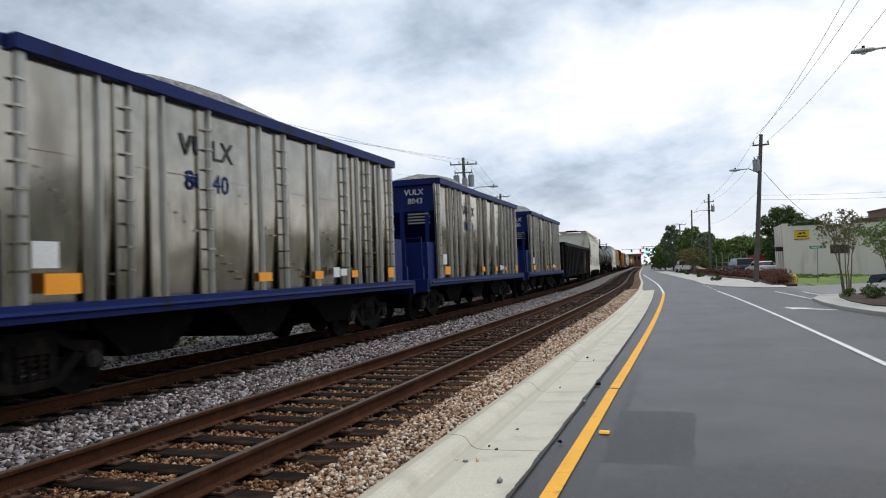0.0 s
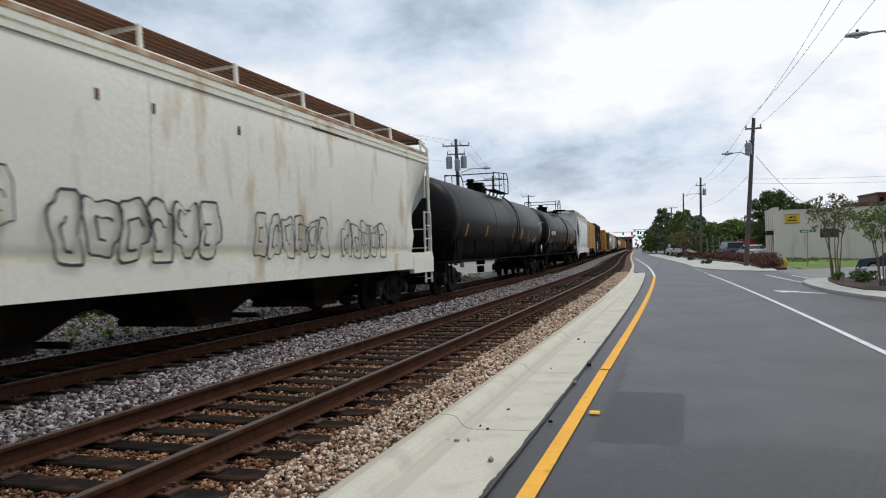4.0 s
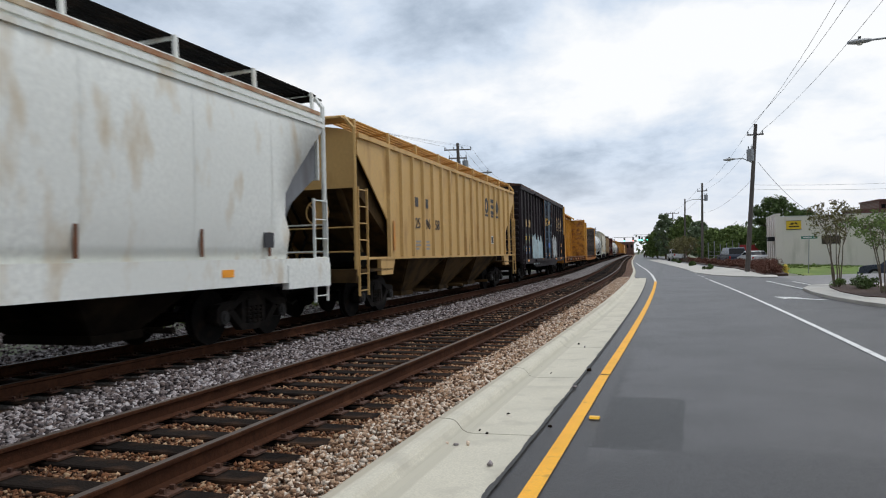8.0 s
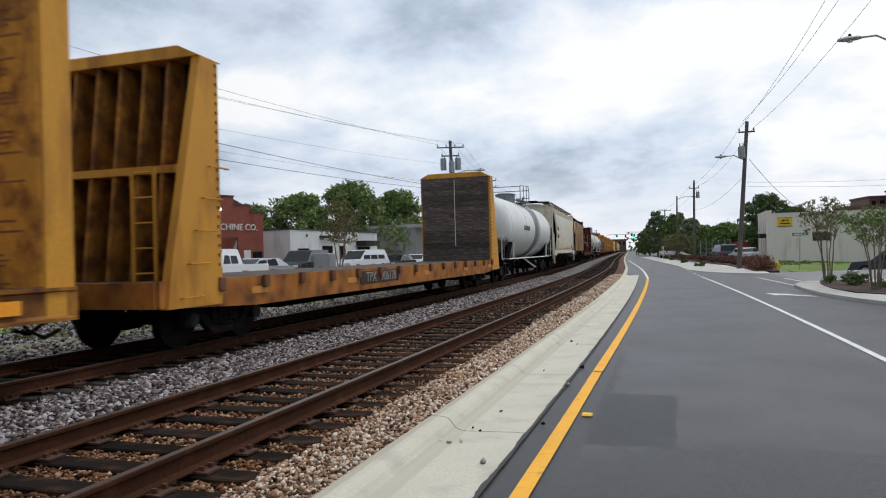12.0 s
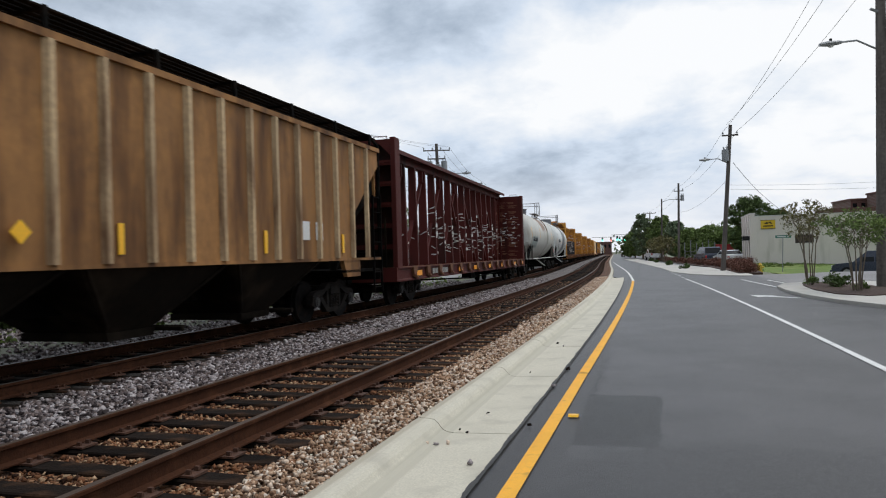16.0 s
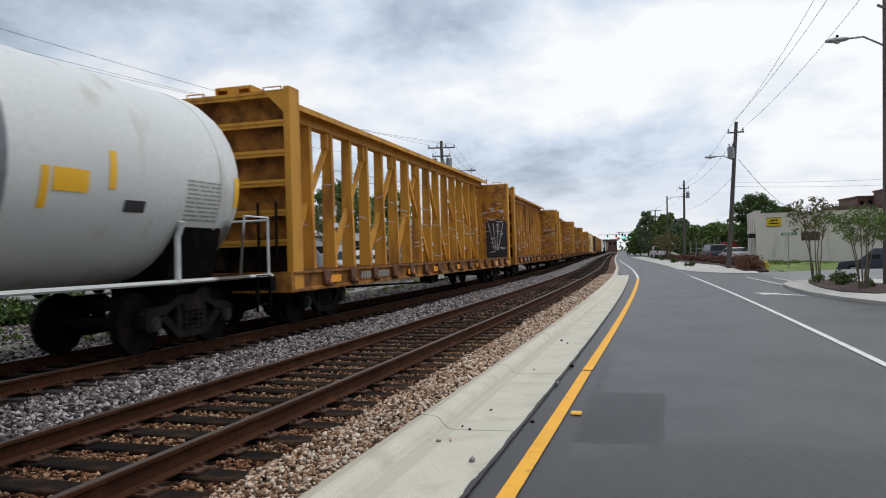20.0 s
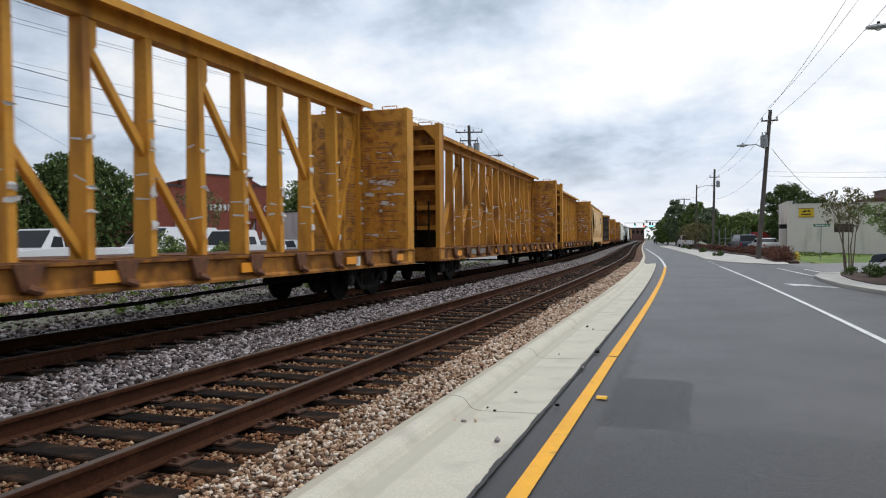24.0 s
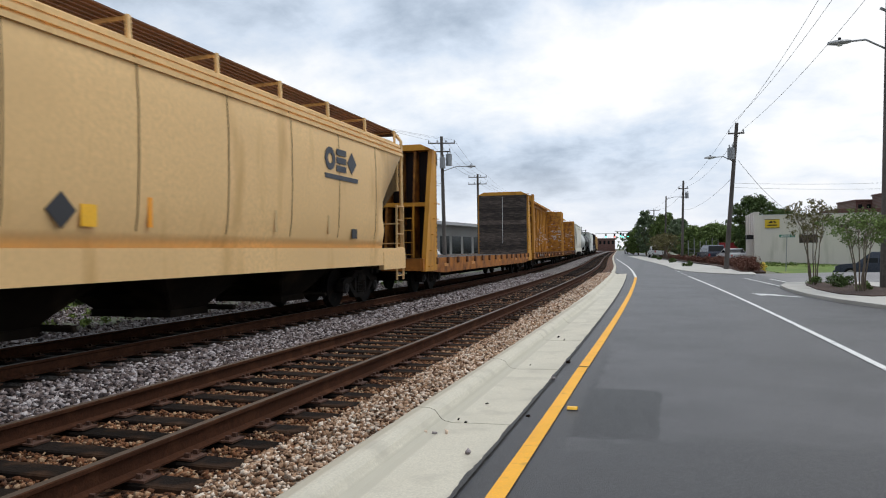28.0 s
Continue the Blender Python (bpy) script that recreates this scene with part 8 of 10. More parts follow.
M.update({
    "red_brick": brickwork("red_brick", (0.27, 0.055, 0.03), (0.2, 0.08, 0.06)),
    "far_brick": brickwork("far_brick", (0.16, 0.075, 0.06), (0.2, 0.15, 0.13), 3),
    "render_white": material("painted_block_wall", (0.72, 0.66, 0.61), 0.85, vary=0.06, grain=10, stain=(0.55, 0.51, 0.45), stain_scale=0.5, stain_amount=0.3, streak=5, bump=0.1),
    "render_pale": material("white_rendered_wall", (0.62, 0.62, 0.6), 0.8, vary=0.07, grain=10, stain=(0.45, 0.44, 0.42), stain_scale=0.4, stain_amount=0.3, streak=4),
    "roof_dark": material("roof_felt", (0.06, 0.06, 0.065), 0.9, vary=0.2, grain=8),
    "roof_metal": material("roof_sheet", (0.35, 0.35, 0.36), 0.5, vary=0.15, grain=6),
    "pole_wood": material("pole_timber", (0.12, 0.105, 0.095), 0.9, vary=0.3, grain=10, stain=(0.2, 0.18, 0.165), stain_scale=1, streak=12, bump=0.3, gloss=0.2),
    "galv": material("galvanised_steel", (0.3, 0.31, 0.32), 0.5, metal=0.5, vary=0.15, grain=12),
    "wire": material("black_cable", (0.015, 0.015, 0.017), 0.7, vary=0.1, bump=0),
    "dark": material("dark_opening", (0.012, 0.012, 0.013), 0.8, vary=0.2),
    "glass": material("dark_window_glass", (0.01, 0.012, 0.014), 0.08, vary=0.1, bump=0, gloss=0.22),
    "car_white": material("white_car_paint", (0.72, 0.73, 0.74), 0.25, vary=0.03, coat=0.4, bump=0),
    "car_silver": material("silver_car_paint", (0.5, 0.51, 0.52), 0.25, metal=0.4, vary=0.04, coat=0.4, bump=0),
    "car_dark": material("black_car_paint", (0.02, 0.021, 0.026), 0.25, vary=0.1, coat=0.5, bump=0),
    "car_blue": material("dark_blue_car_paint", (0.03, 0.04, 0.07), 0.3, vary=0.1, coat=0.4, bump=0),
    "tyre": material("tyre_rubber", (0.012, 0.012, 0.012), 0.9, vary=0.2, gloss=0.2),
    "rim": material("alloy_rim", (0.4, 0.4, 0.41), 0.35, metal=0.7, vary=0.1),
    "tail": material("tail_light", (0.45, 0.015, 0.015), 0.3, vary=0.05, bump=0),
    "lamp_glass": material("lamp_glass", (0.6, 0.6, 0.58), 0.2, vary=0.05, bump=0),
    "bark": material("bark", (0.17, 0.135, 0.1), 0.9, vary=0.3, grain=12, stain=(0.2, 0.17, 0.14), stain_scale=2, bump=0.4, gloss=0.2),
    "sign_green": material("green_sign", (0.01, 0.16, 0.1), 0.45, vary=0.06),
    "sign_yellow": material("yellow_sign", (0.72, 0.47, 0.02), 0.5, vary=0.06),
    "hydrant": material("yellow_hydrant_paint", (0.62, 0.45, 0.05), 0.5, vary=0.12),
    "lot": material("pale_worn_paving", (0.26, 0.255, 0.245), 0.9, vary=0.15, grain=20, stain=(0.22, 0.21, 0.2), stain_scale=0.3, stain_amount=0.4, bump=0.2),
    "apron": material("concrete_apron", (0.48, 0.46, 0.42), 0.88, vary=0.1, grain=20, stain=(0.33, 0.31, 0.28), stain_scale=0.5, stain_amount=0.35, bump=0.15),
    "red_cloth": material("red_panel", (0.4, 0.03, 0.03), 0.6, vary=0.1),
})


def leafy(name, base, vary=0.45):
    m = material(name, base, 0.75, vary=0.3, grain=1.5, island=vary, bump=0, gloss=0.25)
    return m


M.update({
    "leaf": leafy("green_leaves", (0.145, 0.2, 0.06)),
    "leaf_dark": leafy("dark_green_leaves", (0.08, 0.122, 0.036)),
    "leaf_brown": leafy("bronze_leaves", (0.15, 0.135, 0.055)),
    "leaf_red": leafy("dark_red_shrub_leaves", (0.17, 0.075, 0.052)),
    # far leaves paled, the distance haze mixed into their colour
    "leaf_far": leafy("hazy_far_leaves", (0.16, 0.205, 0.115), 0.3),
    "leaf_light": leafy("fresh_green_leaves", (0.1, 0.15, 0.04)),
})


# ---- plants ----
def leaves(centres, radii, per, size, mat, squash=0.8, seed=1):
    """Loose clumps of leaf-sized blades round the given centres."""
    g = np.random.default_rng(seed)
    c = np.repeat(np.asarray(centres, float), per, 0)
    n = len(c)
    d = g.normal(size=(n, 3))
    d /= np.linalg.norm(d, axis=1)[:, None]
    rr = np.repeat(np.asarray(radii, float), per) * g.uniform(0.35, 1.05, n) ** 0.6
    p = c + d * rr[:, None] * np.array([1, 1, squash])
    u = g.normal(size=(n, 3)) + d * 0.2
    u /= np.linalg.norm(u, axis=1)[:, None]
    w = np.cross(u, g.normal(size=(n, 3)))
    w /= np.linalg.norm(w, axis=1)[:, None]
    s = size * g.uniform(0.6, 1.4, n)[:, None]
    v = np.stack([p - u * s, p + w * s * 0.45, p + u * s, p - w * s * 0.45], 1)
    return mesh_from(v.reshape(-1, 3), np.arange(n * 4).reshape(-1, 4), mat)


def tree(name, label, x, y, z, height, spread, mat, trunk=0.18, stems=1, crown_from=0.3, leaf=0.14, clumps=40, per=70, seed=1, sparse=1.0, wide=1.0):
    g = random.Random(seed)
    e = thing(name, label, "tree", pose(x, y, z))
    bm = bmesh.new()
    tips = []
    for k in range(stems):
        a = 2 * math.pi * k / stems + g.uniform(-0.4, 0.4)
        base = Vector((math.cos(a), math.sin(a), 0)) * (0.12 * (stems > 1))
        lean = Vector((math.cos(a), math.sin(a), 0)) * (spread * (0.28 if stems > 1 else 0.03))
        p = base.copy()
        segs = 5
        for i in range(segs):
            q = base + lean * ((i + 1) / segs) ** 1.3 + Vector((g.uniform(-.04, .04), g.uniform(-.04, .04), 0)) * height * 0.3
            q.z = height * (crown_from + 0.25) * (i + 1) / segs
            rod(bm, p - Vector((0, 0, 0.15 if i == 0 else 0)), q, trunk * (1 - 0.13 * i), 7, trunk * (1 - 0.13 * (i + 1)))
            p = q
            if i >= segs - 3:
                for _ in range(3 if stems == 1 else 2):
                    b = g.uniform(0, 6.28)
                    r = spread * g.uniform(0.35, 0.8)
                    tip = Vector((q.x + math.cos(b) * r, q.y + math.sin(b) * r, height * g.uniform(crown_from + 0.2, 0.9)))
                    mid_p = q.lerp(tip, 0.5) + Vector((0, 0, height * 0.03))
                    rod(bm, q, mid_p, trunk * 0.4, 5, trunk * 0.25)
                    rod(bm, mid_p, tip, trunk * 0.25, 5, trunk * 0.08)
                    tips.append(tip)
    part("trunk", fix(bm), M["bark"], e, "tapered trunk and limbs")
    cs, rs = [], []
    for i in range(int(clumps * 2.2)):
        if i < len(tips):
            c = tips[i] + Vector((g.uniform(-.2, .2), g.uniform(-.2, .2), g.uniform(-.1, .2))) * spread * 0.3
        else:
            a, rr, h = g.uniform(0, 6.28), math.sqrt(g.uniform(0, 1)), g.uniform(0, 1)
            lim = spread * wide * math.sin(math.pi * (0.16 + 0.78 * h)) ** 0.7
            c = Vector((math.cos(a) * rr * lim, math.sin(a) * rr * lim, height * (crown_from + (1 - crown_from) * h)))
        cs.append(c)
        rs.append(spread * g.uniform(0.1, 0.24) * sparse)
    part("crown", leaves(cs, rs, int(per * 0.75), leaf * 0.72, M[mat], seed=seed), None, e, "crown of many small leaves with gaps")
    return e


def bush(name, label, x, y, z, w, h, mat, leaf=0.06, clumps=12, per=60, seed=1):
    g = random.Random(seed)
    e = thing(name, label, "shrub", pose(x, y, z))
    bm = bmesh.new()
    cs, rs = [], []
    for i in range(clumps):
        a, r = g.uniform(0, 6.28), g.uniform(0, 0.75) * w
        c = Vector((math.cos(a) * r, math.sin(a) * r, h * g.uniform(0.25, 0.85) * (1 - 0.4 * r / w)))
        cs.append(c)
        rs.append(min(w, h) * g.uniform(0.28, 0.45))
        rod(bm, (0, 0, -0.05), c, 0.02, 4, 0.008)
    part("stems", bm, M["bark"], e, "thin woody stems")
    part("foliage", leaves(cs, rs, per, leaf, M[mat], seed=seed), None, e)
    return e


# ---- vehicles ----
def vehicle(name, label, kind, mat, m):
    """y runs forwards from the middle; built as a real shell with wheels, panes and lamps."""
    e = thing(name, label, "car", m)
    spec = {
        "suv": (2.55, 0.98, [(-2.5, 0.45), (-2.55, 0.9), (-2.48, 1.1), (-0.0, 1.12), (1.25, 1.1), (2.35, 1.0), (2.52, 0.8), (2.5, 0.45)], [(-2.42, 1.1), (-2.1, 1.8), (-1.9, 1.86), (0.35, 1.86), (1.25, 1.1)]),
        "van": (2.75, 1.0, [(-2.75, 0.45), (-2.75, 1.0), (-2.7, 1.2), (1.9, 1.2), (2.6, 1.02), (2.75, 0.8), (2.72, 0.45)], [(-2.7, 1.2), (-2.62, 1.98), (-2.5, 2.05), (1.15, 2.05), (1.95, 1.2)]),
        "pickup": (2.9, 0.99, [(-2.85, 0.55), (-2.9, 1.12), (-0.45, 1.14), (1.35, 1.12), (2.65, 1.06), (2.88, 0.9), (2.85, 0.5)], [(-0.55, 1.14), (-0.35, 1.84), (-0.1, 1.88), (0.85, 1.88), (1.45, 1.12)]),
        "sedan": (2.35, 0.9, [(-2.3, 0.4), (-2.35, 0.75), (-2.25, 0.92), (1.0, 0.92), (2.2, 0.82), (2.35, 0.65), (2.3, 0.38)], [(-1.85, 0.92), (-1.1, 1.4), (0.3, 1.42), (1.15, 0.92)]),
    }[kind]
    h, w, low, high = spec
    bm = bmesh.new()
    prism(bm, low, -w, w, "x")
    if kind == "pickup":
        bmesh.ops.bevel(bm, geom=bm.edges[:], offset=0.03, segments=1, affect="EDGES")
    else:
        bmesh.ops.bevel(bm, geom=bm.edges[:], offset=0.06, segments=2, affect="EDGES")
    part("body", fix(bm), M[mat], e)
    bm = bmesh.new()
    n = len(high)
    lo = [bm.verts.new((-w * 0.97 + (0.14 if z > 1.3 else 0), y, z)) for y, z in high]
    hi = [bm.verts.new((w * 0.97 - (0.14 if z > 1.3 else 0), y, z)) for y, z in high]
    for i in range(n):
        bm.faces.new((lo[i], lo[(i + 1) % n], hi[(i + 1) % n], hi[i]))
    bm.faces.new(lo[::-1])
    bm.faces.new(hi)
    part("cabin", fix(bm), M[mat], e)
    zt, zb = high[1][1] - 0.06 if kind != "sedan" else 1.36, high[0][1] + 0.04
    y0, y1 = high[1][0] + 0.12, high[-1][0] - 0.35
    cuts = {"suv": 3, "van": 1, "pickup": 2, "sedan": 2}[kind]
    if kind == "van":
        y0 = 0.75
    for sx in (-1, 1):
        for i in range(cuts):
            a, b = y0 + (y1 - y0) * i / cuts + 0.04, y0 + (y1 - y0) * (i + 1) / cuts - 0.04
            bm = bmesh.new()
            x0, x1 = sx * (w * 0.97 + 0.004), sx * (w * 0.97 - 0.128)
            tip = b - (0.32 if i == cuts - 1 else 0)
            q = [(x0, a, zb), (x0, b, zb), (x1, tip, zt), (x1, a + (0.1 if i == 0 else 0), zt)]
            inner = [(p[0] - sx * 0.03, p[1], p[2]) for p in q]
            va, vb = [bm.verts.new(p) for p in q], [bm.verts.new(p) for p in inner]
            bm.faces.new(va)
            for k in range(4):
                bm.faces.new((va[k], va[(k + 1) % 4], vb[(k + 1) % 4], vb[k]))
            part("window", fix(bm), M["glass"], e)
    for (a, b), nm in (((high[-2], high[-1]), "windscreen"), ((high[1], high[0]), "rear_window")):
        bm = bmesh.new()
        ya, za, yb, zb2 = a[0], a[1] - 0.06, b[0], b[1] + 0.05
        t = (za - b[1]) / max(a[1] - b[1], 0.01)
        sgn = 1 if nm == "windscreen" else -1
        ya = b[0] + (a[0] - b[0]) * t
        yb = b[0] + (a[0] - b[0]) * (zb2 - b[1]) / max(a[1] - b[1], 0.01)
        q = [(-w * 0.8, ya + sgn * 0.012, za), (w * 0.8, ya + sgn * 0.012, za), (w * 0.9, yb + sgn * 0.012, zb2), (-w * 0.9, yb + sgn * 0.012, zb2)]
        va, vb = [bm.verts.new(p) for p in q], [bm.verts.new((p[0], p[1] - sgn * 0.03, p[2])) for p in q]
        bm.faces.new(va)
        for k in range(4):
            bm.faces.new((va[k], va[(k + 1) % 4], vb[(k + 1) % 4], vb[k]))
        part(nm, fix(bm), M["glass"], e)
    r = 0.4 if kind in ("pickup", "suv") else 0.34
    for sy in (-1, 1):
        for sx in (-1, 1):
            c = (sx * (w - 0.1), sy * h * 0.62, r)
            bm = bmesh.new()
            rod(bm, (c[0] - sx * 0.12, c[1], c[2]), (c[0] + sx * 0.115, c[1], c[2]), r, 20)
            wheel = part("wheel", fix(bm), M["tyre"], e, "black tyre")
            bm = bmesh.new()
            rod(bm, (c[0] + sx * 0.1, c[1], c[2]), (c[0] + sx * 0.125, c[1], c[2]), r * 0.62, 14)
            rod(bm, (c[0] + sx * 0.12, c[1], c[2]), (c[0] + sx * 0.14, c[1], c[2]), r * 0.18, 8)
            part("rim", fix(bm), M["rim"], wheel)
    zl = low[1][1]
    for sx in (-1, 1):
        part("headlight", soft_box(sx * w * 0.72 - 0.16, sx * w * 0.72 + 0.16, low[-2][0] - 0.07, low[-2][0] + 0.02, low[-2][1] - 0.05, low[-2][1] + 0.12, 0.02), M["lamp_glass"], e)
        part("tail_light", soft_box(sx * w * 0.86 - 0.09, sx * w * 0.86 + 0.09, low[1][0] - 0.02, low[1][0] + 0.05, zl - 0.28, zl + 0.02, 0.02), M["tail"], e)
    for sy in (-1, 1):
        part("bumper", soft_box(-w * 0.95, w * 0.95, sy * h - 0.07, sy * h + 0.07, 0.42, 0.62, 0.03), M["rim" if kind == "pickup" else mat], e)
    part("plate", soft_box(-0.15, 0.15, -h - 0.085, -h - 0.07, 0.66 if kind != "pickup" else 0.5, 0.8 if kind != "pickup" else 0.62, 0.004), M["chalk"], e)
    if kind == "pickup":
        bm = bmesh.new()
        box(bm, -w + 0.08, w - 0.08, -h + 0.1, -0.65, 1.141, 1.146)
        part("load_bed", bm, M["dark"], e, "dark open load bed")
    return e


# ---- right of the road ----
def slab(name, pts, z, mat, label, category, thick=0.12):
    """A paved area over an outline of world points (x, y)."""
    bm = bmesh.new()
    top = [bm.verts.new((x, y, z if not callable(z) else z(x, y))) for x, y in pts]
    low = [bm.verts.new((v.co.x, v.co.y, v.co.z - thick)) for v in top]
    n = len(pts)
    bm.faces.new(top)
    for i in range(n):
        bm.faces.new((top[i], low[i], low[(i + 1) % n], top[(i + 1) % n]))
    bmesh.ops.triangulate(bm, faces=bm.faces[:])
    return tagged(part(name, fix(bm), mat), label, category, kind="structure")


# planted island and pavement at the corner
isl = [(3.98, 30.6), (3.92, 28.0), (4.08, 25.2), (4.5, 22.7), (5.1, 20.7), (6.4, 18.6), (8.5, 17.0), (14, 14.5), (14, 28), (10.5, 33.5), (6.6, 34.0), (4.6, 33.2)]
slab("pavement", isl, 0.1, M["apron"], "pale concrete pavement and kerb at the corner", "pavement", 0.3)
bed = [(4.9, 30.5), (4.75, 27.5), (4.95, 25.0), (5.6, 24.0), (6.9, 24.6), (7.3, 27.5), (6.9, 31.0), (6.2, 33.2), (5.2, 32.6)]
slab("planting_bed", bed, 0.13, M["mulch"], "dark mulch planting bed inside the kerb", "planting bed", 0.1)
# aprons and pavement farther on
slab("pavement", [(-8.6, 145), (-3.2, 91), (-0.6, 64.5), (0.1, 54.6), (1.2, 49.0), (2.4, 46.2), (3.7, 44.6), (4.5, 44.2), (4.7, 46.5), (4.4, 51.6), (3.6, 58), (3.3, 65), (0.9, 77), (-0.7, 92), (-6.2, 145)], 0.045, M["apron"], "pale concrete drive aprons and pavement", "pavement", 0.2)
slab("planting_bed", [tuple(on(s, o).xy) for s, o in ((47.5, 9.9), (57, 10.3), (66, 10.4), (95, 9.6), (125, 9.3), (125, 11.2), (95, 11.6), (68, 12.6), (57, 12.4), (47.5, 11.3))], 0.075, M["mulch"], "long mulched planting strip", "planting bed", 0.3)
slab("lawn", [(5.6, 50.0), (5.7, 47.9), (7.5, 48.9), (10.0, 50.2), (30, 54), (30, 72.5), (7.2, 72.5), (6.5, 58)], lambda x, y: ground_z(y, x + 7.4) + 0.06, M["grass"], "green grass strip in front of the white building", "lawn", 0.3)


def utility_pole(name, label, base, top, r0=0.17, r1=0.11):
    e = thing(name, label, "utility pole")
    bm = bmesh.new()
    a, b = Vector(base), Vector(top)
    rod(bm, a - Vector((0, 0, 0.4)), b, r0, 12, r1)
    part("pole", fix(bm), M["pole_wood"], e, "weathered round timber")
    return e


def cross_arm(e, at_z, length, direction, x, y, pins=4):
    bm = bmesh.new()
    d = Vector((*direction, 0)).normalized()
    c = Vector((x, y, at_z))
    beam(bm, c - d * length / 2, c + d * length / 2, 0.1, 0.12, (0, 0, 1))
    part("cross_arm", bm, M["pole_wood"], e)
    pts = []
    for i in range(pins):
        bm = bmesh.new()
        p = c + d * length * ((i + 0.08) / (pins - 1 + 0.16) - 0.5)
        rod(bm, p, p + Vector((0, 0, 0.28)), 0.035, 6)
        rod(bm, p + Vector((0, 0, 0.12)), p + Vector((0, 0, 0.2)), 0.06, 8)
        pts.append(p + Vector((0, 0, 0.28)))
        part("insulator", bm, M["galv"], e)
    return pts


def street_light(e, root, head):
    a, b = Vector(root), Vector(head)
    bm = bmesh.new()
    mid_p = a.lerp(b, 0.55) + Vector((0, 0, 0.18))
    pipe(bm, [a, mid_p, b], 0.035, 8)
    part("lamp_arm", bm, M["galv"], e, "curved grey bracket arm")
    d = (b - mid_p).normalized()
    bm = bmesh.new()
    rings = []
    for t, w, hh in ((-0.05, 0.05, 0.05), (0.1, 0.12, 0.08), (0.45, 0.16, 0.1), (0.75, 0.09, 0.06)):
        c = b + d * t
        s = d.cross(Vector((0, 0, 1))).normalized()
        rings.append([bm.verts.new(c + s * w * math.cos(k * math.pi / 4) + Vector((0, 0, hh * math.sin(k * math.pi / 4)))) for k in range(8)])
    for p, q in zip(rings, rings[1:]):
        for i in range(8):
            bm.faces.new((p[i], p[(i + 1) % 8], q[(i + 1) % 8], q[i]))
    bm.faces.new(rings[0])
    bm.faces.new(rings[-1])
    head_ob = part("lamp_head", fix(bm), M["galv"], e, "grey cobra-head street lamp")
    bm = bmesh.new()
    c = b + d * 0.35
    rod(bm, c - Vector((0, 0, 0.08)), c - Vector((0, 0, 0.13)), 0.12, 10, 0.07)
    part("lens", fix(bm), M["lamp_glass"], head_ob)
    bm = bmesh.new()
    rod(bm, c + Vector((0, 0, 0.09)), c + Vector((0, 0, 0.17)), 0.05, 8)
    part("photocell", fix(bm), M["dark"], head_ob)


def transformer(e, x, y, z, r=0.26, h=0.85, name="transformer"):
    bm = bmesh.new()
    rod(bm, (x, y, z - h / 2), (x, y, z + h / 2), r, 14)
    rod(bm, (x, y, z + h / 2), (x, y, z + h / 2 + 0.06), r * 1.04, 14, r * 0.5)
    for k in (-1, 1):
        rod(bm, (x + k * 0.1, y, z + h / 2), (x + k * 0.12, y, z + h / 2 + 0.25), 0.04, 6)
    part(name, fix(bm), M["galv"], e, "grey pole transformer")


def wire(a, b, sag, label="thin black overhead cable", r=0.0095, n=14):
    a, b = Vector(a), Vector(b)
    bm = bmesh.new()
    pts = [a.lerp(b, i / n) - Vector((0, 0, 4 * sag * (i / n) * (1 - i / n))) for i in range(n + 1)]
    pipe(bm, pts, r, 4)
    ob = part("overhead_wire", fix(bm), M["wire"])
    return tagged(ob, label, "cable", group="overhead wires")


P0 = utility_pole("street_lamp_pole", "tall brown timber pole with street lamp and transformer", (7.2, 28.9, 0.1), (7.5, 28.8, 13.2), 0.2, 0.15)
street_light(P0, (7.28, 28.88, 8.62), (6.05, 28.5, 8.9))
transformer(P0, 7.95, 28.75, 9.5, 0.27, 0.9)
a0 = cross_arm(P0, 12.6, 2.2, (1, 0.02), 7.48, 28.8)
for z in (9.9, 10.6, 11.3):
    bm = bmesh.new()
    rod(bm, (7.3, 28.7, z), (7.05, 28.6, z + 0.1), 0.05, 6)
    part("bracket", bm, M["galv"], P0)
P1 = utility_pole("street_lamp_pole", "leaning brown timber pole with lamp and grey transformer", (3.58, 54.9, 0.0), (4.42, 54.8, 10.5), 0.18, 0.12)
a1 = cross_arm(P1, 9.75, 1.1, (1, 0.02), 4.36, 54.7, 2)
transformer(P1, 4.0, 54.65, 8.3, 0.24, 0.8)
street_light(P1, (4.2, 54.8, 7.75), (2.9, 54.2, 8.05))
P2 = utility_pole("utility_pole", "brown timber utility pole with small cross-arm", (1.05, 95.0, 0.0), (1.3, 95.0, 10.1), 0.18, 0.12)
a2 = cross_arm(P2, 9.1, 1.2, (1, 0.05), 1.28, 94.9, 2)
transformer(P2, 1.7, 94.9, 8.2, 0.22, 0.7)
P3 = utility_pole("street_lamp_pole", "slim timber pole carrying a street lamp", (-1.2, 112.0, 0.0), (-0.95, 112.0, 9.4), 0.16, 0.1)
street_light(P3, (-0.95, 112.0, 8.9), (1.1, 112.0, 9.2))
P4 = utility_pole("utility_pole", "timber utility pole with a wide cross-arm", (-3.9, 150.0, 0.0), (-3.65, 150.0, 9.4), 0.17, 0.11)
a4 = cross_arm(P4, 9.2, 2.4, (1, 0.05), -3.68, 149.9)
for p, q, s in ((a0[0], a1[0], 0.5), (a0[1], a1[0] + Vector((0.25, 0, 0.5)), 0.5), (a0[3], a1[1], 0.55), (a1[0], a2[0], 0.7), (a1[1], a2[1], 0.7), (a2[0], a4[0], 0.8), (a2[1], a4[3], 0.8)):
    wire(p, q, s)
